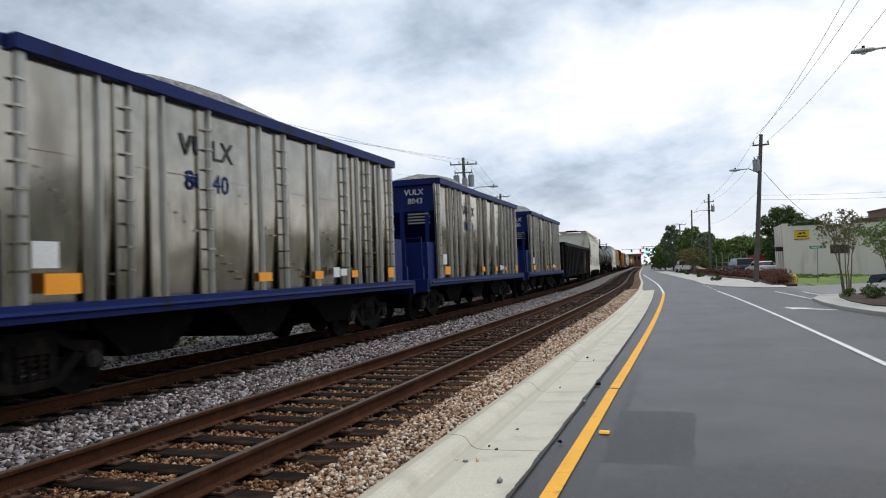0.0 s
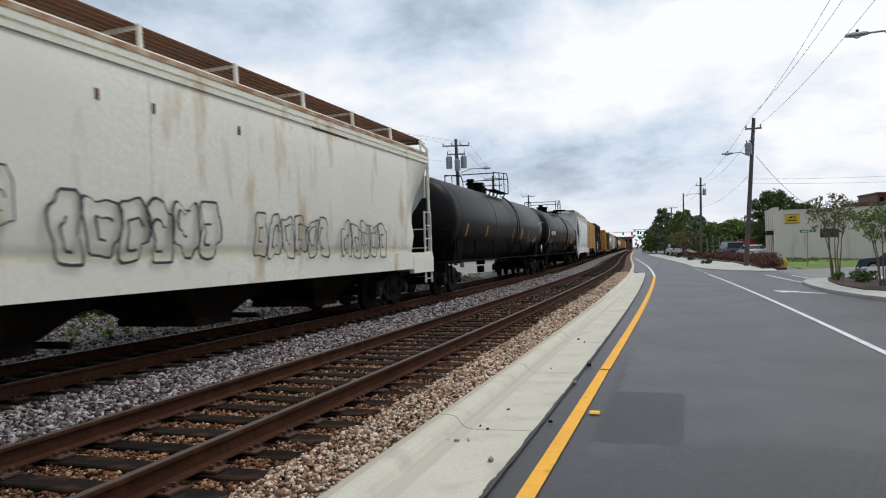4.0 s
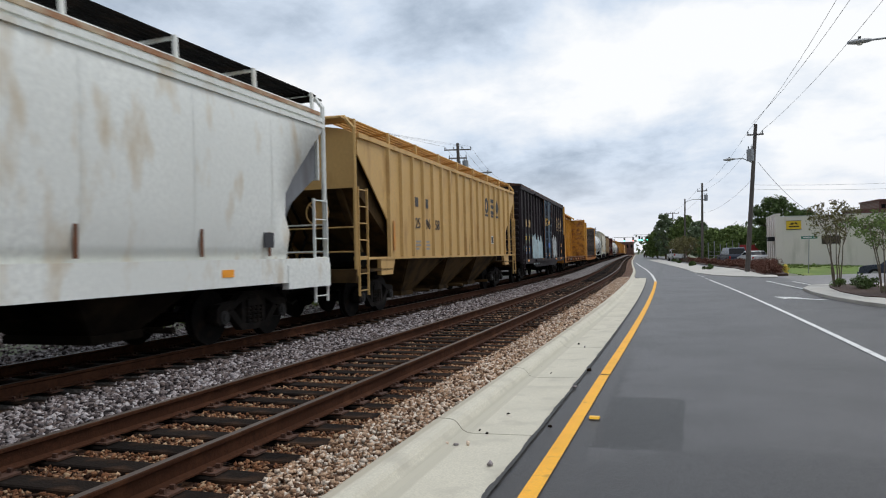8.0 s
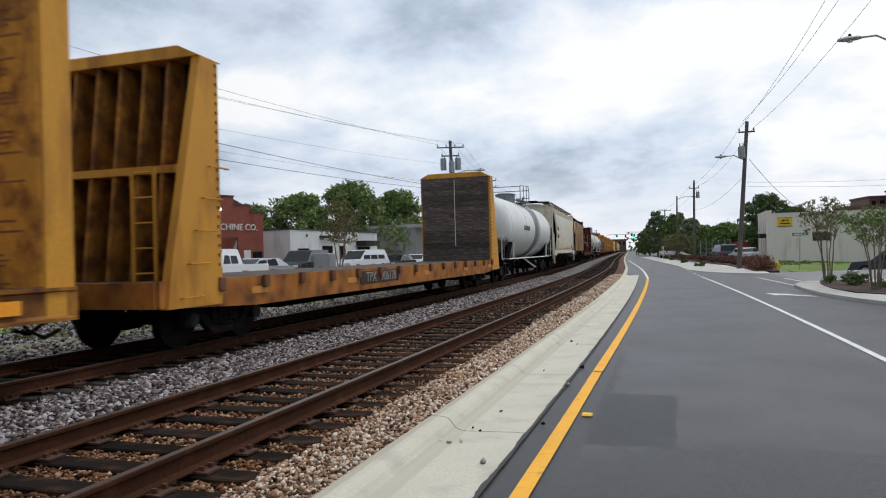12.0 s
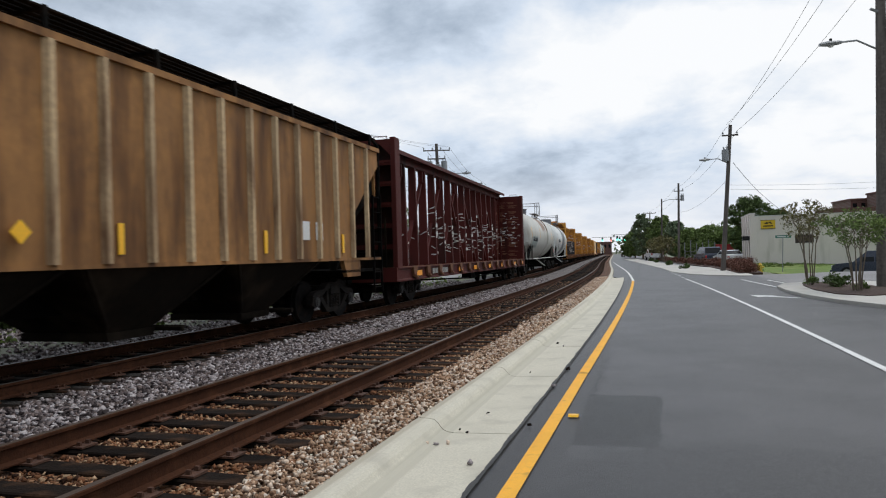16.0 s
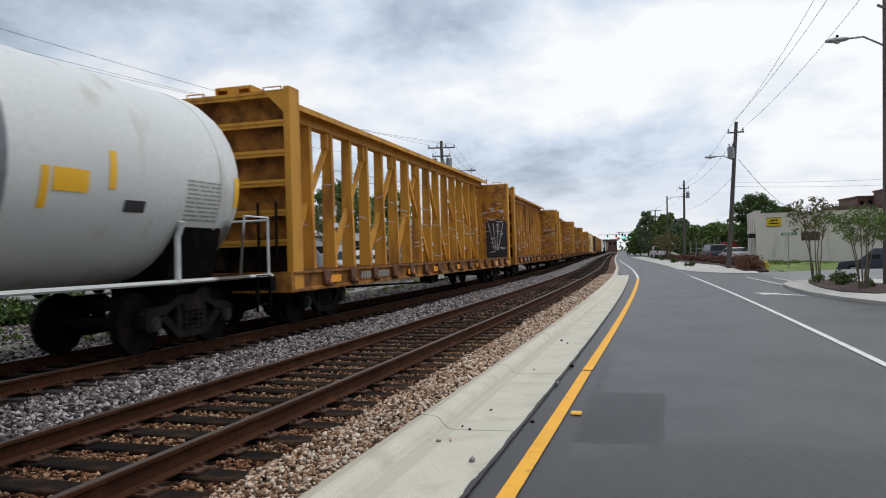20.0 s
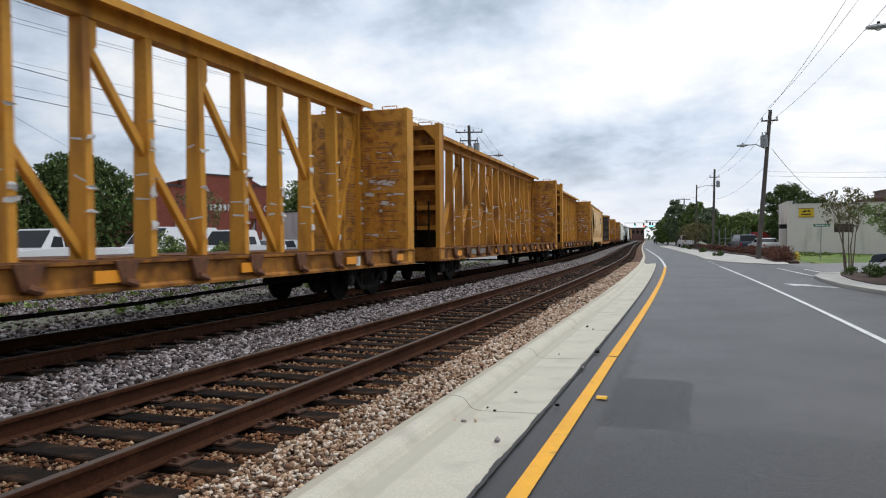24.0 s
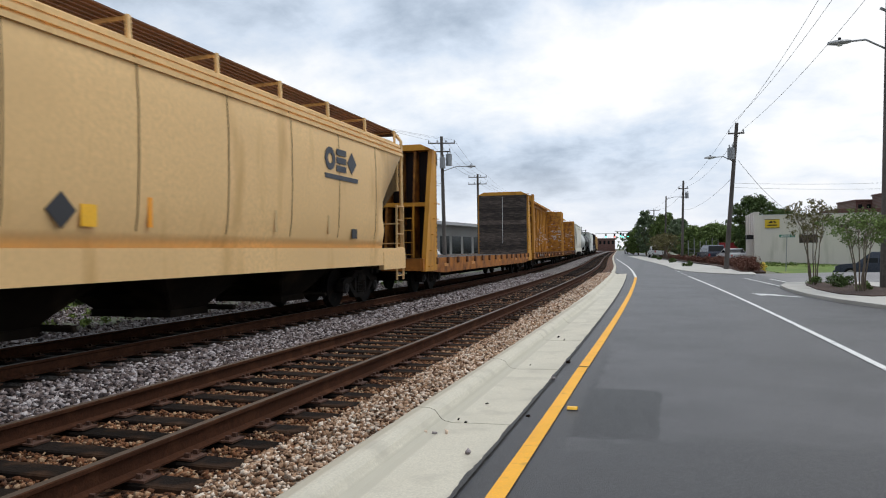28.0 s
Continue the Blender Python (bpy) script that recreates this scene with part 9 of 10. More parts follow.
wire((4.5, 54.8, 7.8), (10.2, 72.7, 4.95), 0.35, "black service cable sloping to a roof", 0.016)
wire((4.1, 54.8, 5.9), (30, 66, 6.8), 0.5)
wire((4.1, 54.8, 6.2), (30, 66, 7.4), 0.5)
wire((7.45, 28.8, 11.5), (9.5, -20, 11.0), 0.6)
wire((4.1, 54.8, 6.6), (1.2, 95.0, 6.4), 0.6)


def white_building():
    e = thing("white_building", "one-storey off-white painted block building with pilasters", "building", pose(7.7, 72.6, 0))
    top, dx, dy = 4.55, 26.0, 11.5
    bm = bmesh.new()
    box(bm, 0, dx, 0, 0.3, -1.4, top)
    part("wall", bm, M["render_white"], e, "long off-white side wall")
    for q in ((0, 0.3, 0.3, dy, -0.6, top), (0.3, dx, dy - 0.3, dy, -1.4, top), (dx - 0.3, dx, 0.3, dy - 0.3, -1.4, top)):
        bm = bmesh.new()
        box(bm, *q)
        part("wall", bm, M["render_white"], e)
    bm = bmesh.new()
    box(bm, 0.3, dx - 0.3, 0.3, dy - 0.3, top - 0.45, top - 0.3)
    part("roof", bm, M["roof_dark"], e)
    bm = bmesh.new()
    box(bm, -0.04, dx + 0.04, -0.05, 0.36, top, top + 0.07)
    part("coping", bm, M["render_pale"], e)
    for k, y in enumerate((0.0, 1.9, 3.8, 5.7, 7.6)):
        bm = bmesh.new()
        box(bm, -0.42, 0.0, y - 0.02, y + 0.62, -0.5, top + 0.22)
        box(bm, -0.47, 0.05, y - 0.06, y + 0.66, top + 0.22, top + 0.34)
        box(bm, -0.46, 0.0, y - 0.05, y + 0.65, 2.9, 3.05)
        part("pilaster", bm, M["render_white"], e, "off-white pilaster")
    for k in range(3):
        bm = bmesh.new()
        box(bm, -0.03, 0.02, 0.75 + 1.9 * k, 1.75 + 1.9 * k, 0.4, 2.6)
        part("window", bm, M["glass"], e)
    bm = bmesh.new()
    prism(bm, [(0.7, 2.75), (1.7, 2.75), (1.7, 2.35), (0.7, 2.35)], -1.0, 0.0, "x")
    part("awning", bm, M["dark"], e, "small black awning")
    bm = bmesh.new()
    box(bm, 0.5, 1.75, -0.07, -0.01, 3.4, 4.15)
    sign = part("sign", bm, M["sign_yellow"], e, "yellow sign board with a dark emblem")
    bm = bmesh.new()
    prism(bm, [(0.75, 3.82), (1.02, 4.02), (1.15, 3.93), (1.3, 4.05), (1.5, 3.82), (1.35, 3.82), (1.25, 3.93), (1.05, 3.82)], -0.085, -0.07, "y")
    box(bm, 0.7, 1.55, -0.085, -0.07, 3.58, 3.68)
    box(bm, 0.47, 1.78, -0.08, -0.065, 4.15, 4.19)
    box(bm, 0.47, 1.78, -0.08, -0.065, 3.36, 3.4)
    part("emblem", fix(bm), M["dark"], sign)
    bm = bmesh.new()
    for i in range(9):
        box(bm, 3.45 + 0.16 * i, 3.58 + 0.16 * i, -0.04, 0.0, 2.0, 2.65)
    box(bm, 3.4, 4.95, -0.02, 0.0, 1.95, 2.7)
    part("vent_grille", bm, M["boards"], e, "brown louvred wall vent")
    for x, z, w in ((6.8, 3.2, 0.7), (9.6, 3.2, 0.7), (12.4, 3.2, 0.7)):
        bm = bmesh.new()
        box(bm, x, x + w, -0.025, 0.0, z, z + 0.4)
        part("vent", bm, M["boards"], e)
    return e


white_building()


def street_sign():
    e = thing("street_name_sign", "green street name sign on a thin steel post", "road sign", pose(8.13, 59.4, 0))
    bm = bmesh.new()
    rod(bm, (0, 0, -0.6), (0.12, 0, 2.55), 0.03, 8)
    part("post", bm, M["galv"], e)
    b = part("sign_blade", soft_box(-0.42, 0.68, -0.015, 0.015, 2.32, 2.52, 0.01), M["sign_green"], e)
    bm = bmesh.new()
    box(bm, -0.3, 0.3, -0.02, -0.014, 2.38, 2.46)
    box(bm, 0.4, 0.58, -0.02, -0.014, 2.38, 2.46)
    part("lettering", bm, M["chalk"], b, "white bars for the street name")


street_sign()


def hydrant(x, y, z):
    e = thing("fire_hydrant", "stubby yellow fire hydrant on the grass", "hydrant", pose(x, y, z))
    bm = bmesh.new()
    rod(bm, (0, 0, -0.1), (0, 0, 0.08), 0.17, 12)
    rod(bm, (0, 0, 0.08), (0, 0, 0.45), 0.12, 12)
    rod(bm, (0, 0, 0.45), (0, 0, 0.5), 0.16, 12)
    rod(bm, (0, 0, 0.5), (0, 0, 0.62), 0.13, 12, 0.05)
    part("barrel", fix(bm), M["hydrant"], e)
    bm = bmesh.new()
    rod(bm, (-0.24, 0, 0.32), (0.24, 0, 0.32), 0.065, 10)
    rod(bm, (0, -0.22, 0.3), (0, 0, 0.3), 0.085, 10)
    part("outlet_cap", fix(bm), M["hydrant"], e)


hydrant(5.75, 51.9, -0.02)

tree("crape_myrtle", "young multi-stemmed tree with bronze-green thin leaves", 5.5, 32.6, 0.13, 3.45, 1.05, "leaf_brown", 0.03, 6, 0.5, 0.075, 40, 26, 3, 0.95)
tree("crape_myrtle", "young multi-stemmed tree with dense green leaves", 5.85, 26.4, 0.13, 2.6, 1.25, "leaf", 0.028, 6, 0.62, 0.07, 48, 40, 4, 0.9)
bush("shrub", "low spreading green shrub in the mulch", 5.75, 29.2, 0.12, 0.75, 0.5, "leaf_dark", 0.05, 14, 70, 5)
bush("shrub", "small bright green shrub in the mulch", 5.2, 30.6, 0.12, 0.35, 0.4, "leaf_light", 0.04, 8, 50, 6)
bush("shrub", "low green plant beside the tree", 6.2, 27.2, 0.12, 0.4, 0.3, "leaf", 0.04, 8, 50, 7)
k = 0
for s in np.arange(48.6, 122, 1.45):
    o = float(np.interp(s, [48, 57, 66, 95, 125], [10.6, 11.4, 11.6, 10.6, 10.2])) + 0.35 * math.sin(s * 3.1)
    p = on(s, o)
    bush("hedge_shrub", "dark red-brown hedge shrub in a mulch strip", p.x, p.y, 0.05, 0.85 + 0.15 * math.sin(s * 1.7), (0.85 - 0.3 * blend(54, 75, s)) * (1 + 0.2 * math.sin(s * 2.3)), "leaf_red", 0.055, 17, 75, 100 + k)
    k += 1
for s, o in ((62, 8.0), (78, 8.0), (80, 8.2), (97, 7.9), (110, 8.1)):
    p = on(s, o)
    bush("shrub", "low dark plant in a kerbside pocket", p.x, p.y, 0.04, 0.6, 0.45, "leaf_dark", 0.08, 9, 40, int(s))

vehicle("parked_car", "dark blue-black sport utility car parked on the side street", "suv", "car_blue", pose(13.2, 54.6, -0.66, 0, 0, 72))
vehicle("parked_car", "white car parked behind the hedge", "sedan", "car_white", pose(6.0, 82.5, 0.05, 0, 0, 15))
vehicle("parked_car", "dark car parked behind the hedge", "suv", "car_blue", pose(4.1, 86.5, 0.0, 0, 0, 12))
vehicle("parked_car", "dark car parked by the white building", "sedan", "car_dark", pose(6.6, 96.0, 0.0, 0, 0, 20))
vehicle("parked_truck", "white pickup parked at the roadside", "pickup", "car_white", pose(*on(118, 8.9, 0.05), 0, 0, 12))

tree("broad_tree", "large dark green tree behind the white building", 10.0, 99.5, -0.1, 8.0, 3.4, "leaf_dark", 0.3, 1, 0.2, 0.22, 110, 90, 11, 0.95)
tree("broad_tree", "large dark green tree behind the white building", 13.4, 101.0, -0.1, 6.3, 3.0, "leaf_dark", 0.3, 1, 0.2, 0.22, 90, 80, 12, 0.95)
for i, (x, y, h, r, m) in enumerate(((-5.2, 150, 9.2, 2.3, "leaf_far"), (-1.5, 141, 8.2, 2.8, "leaf"), (1.0, 132, 6.6, 2.4, "leaf_far"), (3.5, 126, 5.0, 3.0, "leaf"), (-7.6, 168, 6.4, 2.2, "leaf"), (-3.5, 158, 7.0, 3.0, "leaf"), (6.2, 118, 5.2, 3.2, "leaf"), (9.0, 122, 5.0, 3.4, "leaf"), (12.5, 125, 5.6, 3.4, "leaf"), (-9.6, 185, 6.0, 2.2, "leaf"))):
    tree("roadside_tree", "green tree at the roadside", x, y, -0.1, h, r, m, 0.2, 1, 0.12, 0.26, 80, 80, 30 + i, 1.0)
for i, s in enumerate((102, 109, 116, 124)):
    p = on(s, 9.4)
    tree("crape_myrtle", "small bronze-leaved street tree", p.x, p.y, 0.05, 3.6, 1.7, "leaf_brown", 0.05, 4, 0.35, 0.13, 34, 40, 50 + i)


def yard_fence():
    e = thing("yard_gate", "pale pipe frame and rails at a yard", "gate", pose(1.9, 100, 0))
    for i in range(6):
        bm = bmesh.new()
        rod(bm, (i * 0.75, 0, -0.1), (i * 0.75, 0, 2.6 + 0.25 * math.sin(i * 2)), 0.05, 8)
        part("post", bm, M["galv"], e)
    part("panel", soft_box(3.9, 6.6, 0.3, 0.4, 1.4, 2.2, 0.02), M["red_cloth"], e, "red panel")
    bm = bmesh.new()
    for z in (0.4, 0.9, 1.4):
        rod(bm, (0, 0, z), (3.75, 0, z), 0.025, 6)
    part("rail", bm, M["galv"], e)


yard_fence()


def far_block(x, y, w, d, h, storeys, bays, m, name="brick_building"):
    e = thing(name, "distant brown brick building with rows of windows", "building", pose(x, y, 0, 0, 0, 8))
    bm = bmesh.new()
    box(bm, 0, w, 0, d, -1, h)
    part("wall", bm, m, e)
    bm = bmesh.new()
    box(bm, -0.3, w + 0.3, -0.3, d + 0.3, h, h + 0.5)
    part("cornice", bm, M["far_brick"], e)
    me = None
    for i in range(storeys):
        for j in range(bays):
            if me is None:
                bm = bmesh.new()
                box(bm, -0.6, 0.6, -0.06, 0.04, -0.95, 0.95)
                me = mesh_of(bm, M["glass"])
            wn = part("window", me, None, e)
            wn.location = (w * (j + 0.5) / bays, 0, h - 2.0 - 3.4 * i)
    return e


far_block(48, 246, 16, 14, 12.6, 3, 7, M["far_brick"])
far_block(56, 258, 40, 16, 16.0, 4, 16, M["far_brick"])
far_block(62, 248, 8, 10, 17.4, 4, 3, M["far_brick"])


def traffic_signals():
    e = thing("traffic_signal", "traffic lights hung over the road, showing green", "traffic light", pose(-3.5, 171, 0))
    bm = bmesh.new()
    rod(bm, (0, 0, -0.2), (0, 0, 6.2), 0.12, 8)
    rod(bm, (0, 0, 5.4), (-9.5, 0, 5.6), 0.07, 6)
    part("mast", bm, M["galv"], e)
    G, R = glow("signal_green", (0.1, 1.0, 0.65), 6.0), glow("signal_red", (1.0, 0.1, 0.05), 4.0)
    for x, c in ((-6.4, G), (-8.2, G), (-3.2, G)):
        b = part("signal_head", soft_box(x - 0.2, x + 0.2, -0.15, 0.15, 4.2, 5.3, 0.03), M["dark"], e)
        bm = bmesh.new()
        rod(bm, (x, -0.16, 4.4), (x, -0.2, 4.4), 0.17, 10)
        part("lens", bm, c, b)
    e2 = thing("traffic_signal", "second set of traffic lights far down the road", "traffic light", pose(-20, 215, 0))
    bm = bmesh.new()
    rod(bm, (10, 0, -0.2), (10, 0, 6.5), 0.12, 8)
    rod(bm, (10, 0, 6.0), (-2, 0, 6.0), 0.07, 6)
    part("mast", bm, M["galv"], e2)
    for x, c in ((1.0, G), (3.5, R), (6, G)):
        b = part("signal_head", soft_box(x - 0.22, x + 0.22, -0.15, 0.15, 4.8, 5.9, 0.03), M["dark"], e2)
        bm = bmesh.new()
        rod(bm, (x, -0.16, 5.0), (x, -0.2, 5.0), 0.2, 10)
        part("lens", bm, c, b)


traffic_signals()
vehicle("distant_car", "dark car waiting far down the road", "suv", "car_dark", pose(*on(205, 6.0, 0.02), 0, 0, 14))
far_block(-44, 420, 12, 10, 7, 1, 5, M["far_brick"], "distant_building")
far_block(-74, 420, 24, 10, 5, 1, 5, M["lot"], "distant_building")


def woods(name, label, pts, height, per, leaf, seed, mat="leaf_far"):
    """A far edge of woodland along a line of plan points."""
    g = np.random.default_rng(seed)
    cs, rs = [], []
    for (xa, ya, ha), (xb, yb, hb) in zip([(*p, height) if len(p) == 2 else p for p in pts], [(*p, height) if len(p) == 2 else p for p in pts][1:]):
        n = max(3, int(math.hypot(xb - xa, yb - ya) / (leaf * 5.0)))
        for i in range(n):
            t = (i + g.uniform(0, 1)) / n
            hh = (ha + (hb - ha) * t) * g.uniform(0.78, 1.08)
            for z in np.arange(hh * 0.12, hh, hh * 0.2):
                cs.append((xa + (xb - xa) * t + g.normal() * leaf * 3, ya + (yb - ya) * t + g.normal() * leaf * 3, z))
                rs.append(leaf * g.uniform(3.0, 5.0))
    ob = part(name, leaves(cs, rs, per, leaf, M[mat], 0.8, seed), None)
    return tagged(ob, label, "woodland", kind="stuff")


woods("far_woods", "wooded rise in the distance beyond the town", [(-30, 420, 9), (10, 420, 11), (45, 400, 17), (75, 390, 20), (120, 370, 20), (180, 300, 18)], 15, 10, 1.3, 1)
woods("far_woods", "dark green trees behind the yards", [(14, 150, 5.5), (24, 142, 5.5), (38, 135, 6), (60, 120, 6)], 6, 12, 0.55, 2, "leaf_dark")
woods("far_woods", "trees far down the railway", [(-36, 205, 7), (-42, 240, 8), (-60, 260, 9), (-110, 240, 9)], 8, 12, 0.9, 3)
woods("far_woods", "row of dense trees across the side street", [(62, 66, 10), (40, 54, 9.5), (30, 44, 8.5), (28, 24, 9), (28, 2, 9), (30, -22, 10)], 9, 26, 0.6, 6, "leaf_dark")
woods("far_woods", "belt of trees around the town", [(30, -25, 10), (40, -60, 10), (40, -120, 9), (-20, -150, 9), (-90, -120, 9), (-120, -40, 9), (-125, 60, 10), (-120, 160, 10), (-110, 240, 9)], 9, 7, 1.4, 4)


woods("far_woods", "low green trees far along the railway", [(-62, 300, 8.5), (-46, 300, 8), (-38, 330, 7)], 7, 12, 0.7, 4)

# ---- left of the railway ----
def street_edge(s):
    """The far street's near edge swings away from the track towards the camera."""
    return -6.95 - 5.5 * blend(22.5, 14.5, s)


tagged(part("street", ribbon(-120, 320, 4, [(lambda s: street_edge(s), 0.2), (lambda s: street_edge(s), 0.29), (-15.5, 0.295), (-15.5, 0.2)], None), M["lot"]), "pale worn street on the far side of the tracks", "road", kind="structure")
slab("yard", [tuple(on(s, o).xy) for s, o in ((-20, -13.6), (90, -13.6), (90, -34), (-20, -40))], 0.275, M["lot"], "pale paved yard in front of the workshops", "yard", 0.2)
slab("lawn", [tuple(on(s, o).xy) for s, o in ((-6, -13.3), (16, -13.3), (16, -17.5), (-6, -17.5))], 0.31, M["grass"], "green grass patch beside the street", "lawn", 0.1)


# front runs from the near corner A to the far corner B
A, B = Vector((-30.7, 33.9, 0)), Vector((-27.9, 42.9, 0))
run = (B - A)
ang = math.degrees(math.atan2(run.y, run.x))
W = run.length
shop = thing("brick_workshop", "red brick workshop with stepped parapet and white lettering", "building", pose(A.x, A.y, 0.27, 0, 0, ang))
bm = bmesh.new()
steps = [(0, 4.75), (W * 0.18, 4.75), (W * 0.18, 5.1), (W * 0.36, 5.1), (W * 0.36, 5.6), (W * 0.74, 5.6), (W * 0.74, 5.05), (W * 0.88, 5.05), (W * 0.88, 4.6), (W, 4.6)]
d0, d1 = W * 0.6, W * 0.77
prism(bm, [(0, -0.2), (d0, -0.2), (d0, 2.9), (d1, 2.9), (d1, -0.2), (W, -0.2), *steps[::-1]], 0.0, 0.35, "y")
bmesh.ops.triangulate(bm, faces=bm.faces[:])
part("front_wall", fix(bm), M["red_brick"], shop)
bm = bmesh.new()
box(bm, 0, 0.3, 0.35, 16, -0.2, 4.4)
box(bm, W - 0.3, W, 0.35, 16, -0.2, 4.3)
box(bm, 0.3, W - 0.3, 15.7, 16, -0.2, 4.3)
part("wall", bm, M["red_brick"], shop)
bm = bmesh.new()
box(bm, 0.3, W - 0.3, 0.35, 15.7, 4.0, 4.15)
part("roof", bm, M["roof_dark"], shop)
bm = bmesh.new()
for (xa, za), (xb, zb) in zip(steps[::2], steps[1::2]):
    box(bm, xa - 0.05, xb + 0.05, -0.05, 0.4, za, za + 0.09)
part("coping", bm, M["roof_dark"], shop)
# near-black sheet stands in for the unlit inside of the workshop
part("door_opening", soft_box(d0 + 0.02, d1 - 0.02, 0.3, 0.4, -0.1, 2.9, 0.01), M["dark"], shop, "dark sheet for the shade inside the open workshop doorway")
bm = bmesh.new()
box(bm, d1 - 0.35, d1 - 0.05, 0.05, 0.12, -0.1, 2.85)
part("door", bm, M["galv"], shop, "half-open steel door")
part("door", soft_box(W * 0.82, W * 0.88, -0.03, 0.05, 0.0, 2.0, 0.01), M["render_pale"], shop, "small white door")
part("window", soft_box(W * 0.9, W * 0.985, -0.03, 0.05, 0.7, 1.9, 0.01), M["glass"], shop)
win = part("window", soft_box(W * 0.14, W * 0.25, -0.03, 0.05, 1.7, 2.6, 0.01), M["glass"], shop)
bm = bmesh.new()
for x in (W * 0.13, W * 0.26):
    box(bm, x - 0.04, x + 0.04, -0.06, 0.0, 1.6, 2.7)
for z in (1.6, 2.15, 2.7):
    box(bm, W * 0.13, W * 0.26, -0.06, 0.0, z - 0.04, z + 0.04)
part("window_frame", bm, M["render_pale"], win)
writing("lettering", "MACHINE CO.", 0.62, M["render_pale"], shop, Matrix.Translation((W * 0.735, -0.02, 3.55)) @ END, 0.03)
bm = bmesh.new()
for i in range(6):
    box(bm, W * 0.3 + 0.36 * i, W * 0.3 + 0.36 * i + 0.24, -0.03, 0.0, 3.36, 3.75)
part("lettering", bm, M["render_pale"], shop, "white blocks for the owner's name")
bm = bmesh.new()
rod(bm, (W * 0.6, -0.02, 4.75), (W * 0.6, -0.3, 4.7), 0.1, 10, 0.14)
lampb = part("wall_lamp", fix(bm), M["galv"], shop)
bm = bmesh.new()
rod(bm, (W * 0.6, -0.3, 4.7), (W * 0.6, -0.33, 4.7), 0.12, 10)
part("lens", fix(bm), glow("wall_lamp_light", (0.85, 1.0, 0.9), 2.0), lampb)

# low brick wing and its neighbours
wing = thing("brick_workshop", "long low red brick workshop with pale roof", "building", pose(-46, 24, 0.27, 0, 0, ang))
bm = bmesh.new()
box(bm, -14, 12, 0, 12, -0.2, 3.6)
part("wall", bm, M["red_brick"], wing)
bm = bmesh.new()
prism(bm, [(-0.4, 3.6), (12.4, 3.6), (6, 4.9)], -14.3, 12.3, "x")
part("roof", fix(bm), M["roof_metal"], wing)

shopb = thing("white_shop", "low white flat-roofed shop with striped awning", "building", pose(-27.8, 46.3, 0.27, 0, 0, 88))
bm = bmesh.new()
box(bm, 0, 14.6, 0, 12, -0.2, 3.5)
part("wall", bm, M["render_pale"], shopb)
bm = bmesh.new()
box(bm, -0.06, 14.66, -0.06, 12.06, 3.5, 3.6)
part("coping", bm, M["roof_dark"], shopb)
for x, w, z0, z1 in ((1.0, 1.6, 0.9, 2.1), (4.6, 1.6, 0.8, 2.3), (7.4, 1.0, 0.0, 2.3), (10.6, 2.4, 0.0, 2.2)):
    part("window", soft_box(x, x + w, -0.04, 0.02, z0, z1, 0.01), M["glass"], shopb)
aw = part("awning", soft_box(4.2, 6.9, -0.9, -0.0, 2.35, 2.45, 0.01), M["dark"], shopb, "black and white striped awning")
aw.matrix_basis = pose(0, 0, 0.55, -12)
for i in range(5):
    st = part("stripe", soft_box(4.35 + 0.52 * i, 4.6 + 0.52 * i, -0.92, 0.0, 2.452, 2.46, 0.002), M["chalk"], aw)
part("awning", soft_box(10.4, 13.2, -1.0, 0.0, 2.3, 2.75, 0.02), M["dark"], shopb, "black entrance awning")
bm = bmesh.new()
rod(bm, (2.2, -0.1, 3.2), (2.2, -0.1, 3.0), 0.06, 6)
part("wall_lamp", bm, M["dark"], shopb)

fb = thing("far_store", "long pale store building farther along the street", "building", pose(-30, 78, 0.27, 0, 0, 84))
bm = bmesh.new()
box(bm, 0, 26, 0, 14, -0.2, 4.6)
part("wall", bm, M["lot"], fb)
bm = bmesh.new()
box(bm, -0.2, 26.2, -1.4, 14, 4.6, 5.0)
part("roof", bm, M["roof_metal"], fb)
for i in range(6):
    part("window", soft_box(2 + 4 * i, 5 + 4 * i, -0.04, 0.02, 0.8, 3.2, 0.01), M["glass"], fb)

al = math.degrees(heading(28))
for name, label, kind, mat, s, o, t in (
        ("white_van", "plain white panel van parked in the yard", "van", "car_white", 28.6, -19.6, 180),
        ("pickup_truck", "white pickup truck parked facing along the street", "pickup", "car_white", 29.4, -16.3, 180),
        ("pickup_truck", "white crew-cab pickup truck parked in the yard", "pickup", "car_white", 21.4, -19.3, 180),
        ("parked_car", "silver-blue saloon parked beside the workshop", "sedan", "car_silver", 36.5, -18.5, 165),
        ("parked_car", "dark jeep parked by the white shop", "suv", "car_dark", 42.0, -18.2, 180),
        ("parked_car", "white estate car parked by the white shop", "suv", "car_white", 50.5, -17.6, 165),
        ("parked_car", "dark saloon parked along the street", "sedan", "car_dark", 57.5, -17.0, 175),
        ("parked_car", "white saloon parked along the street", "sedan", "car_white", 62.5, -16.6, 175),
        ("parked_car", "silver saloon parked along the street", "sedan", "car_silver", 70.0, -16.6, 175)):
    vehicle(name, label, kind, mat, stand(s, o, 0.28, t))

SUV = vehicle("moving_car", "white sport utility car driving along the far street", "suv", "car_white", stand(22, -8.2, 0.29, 180))

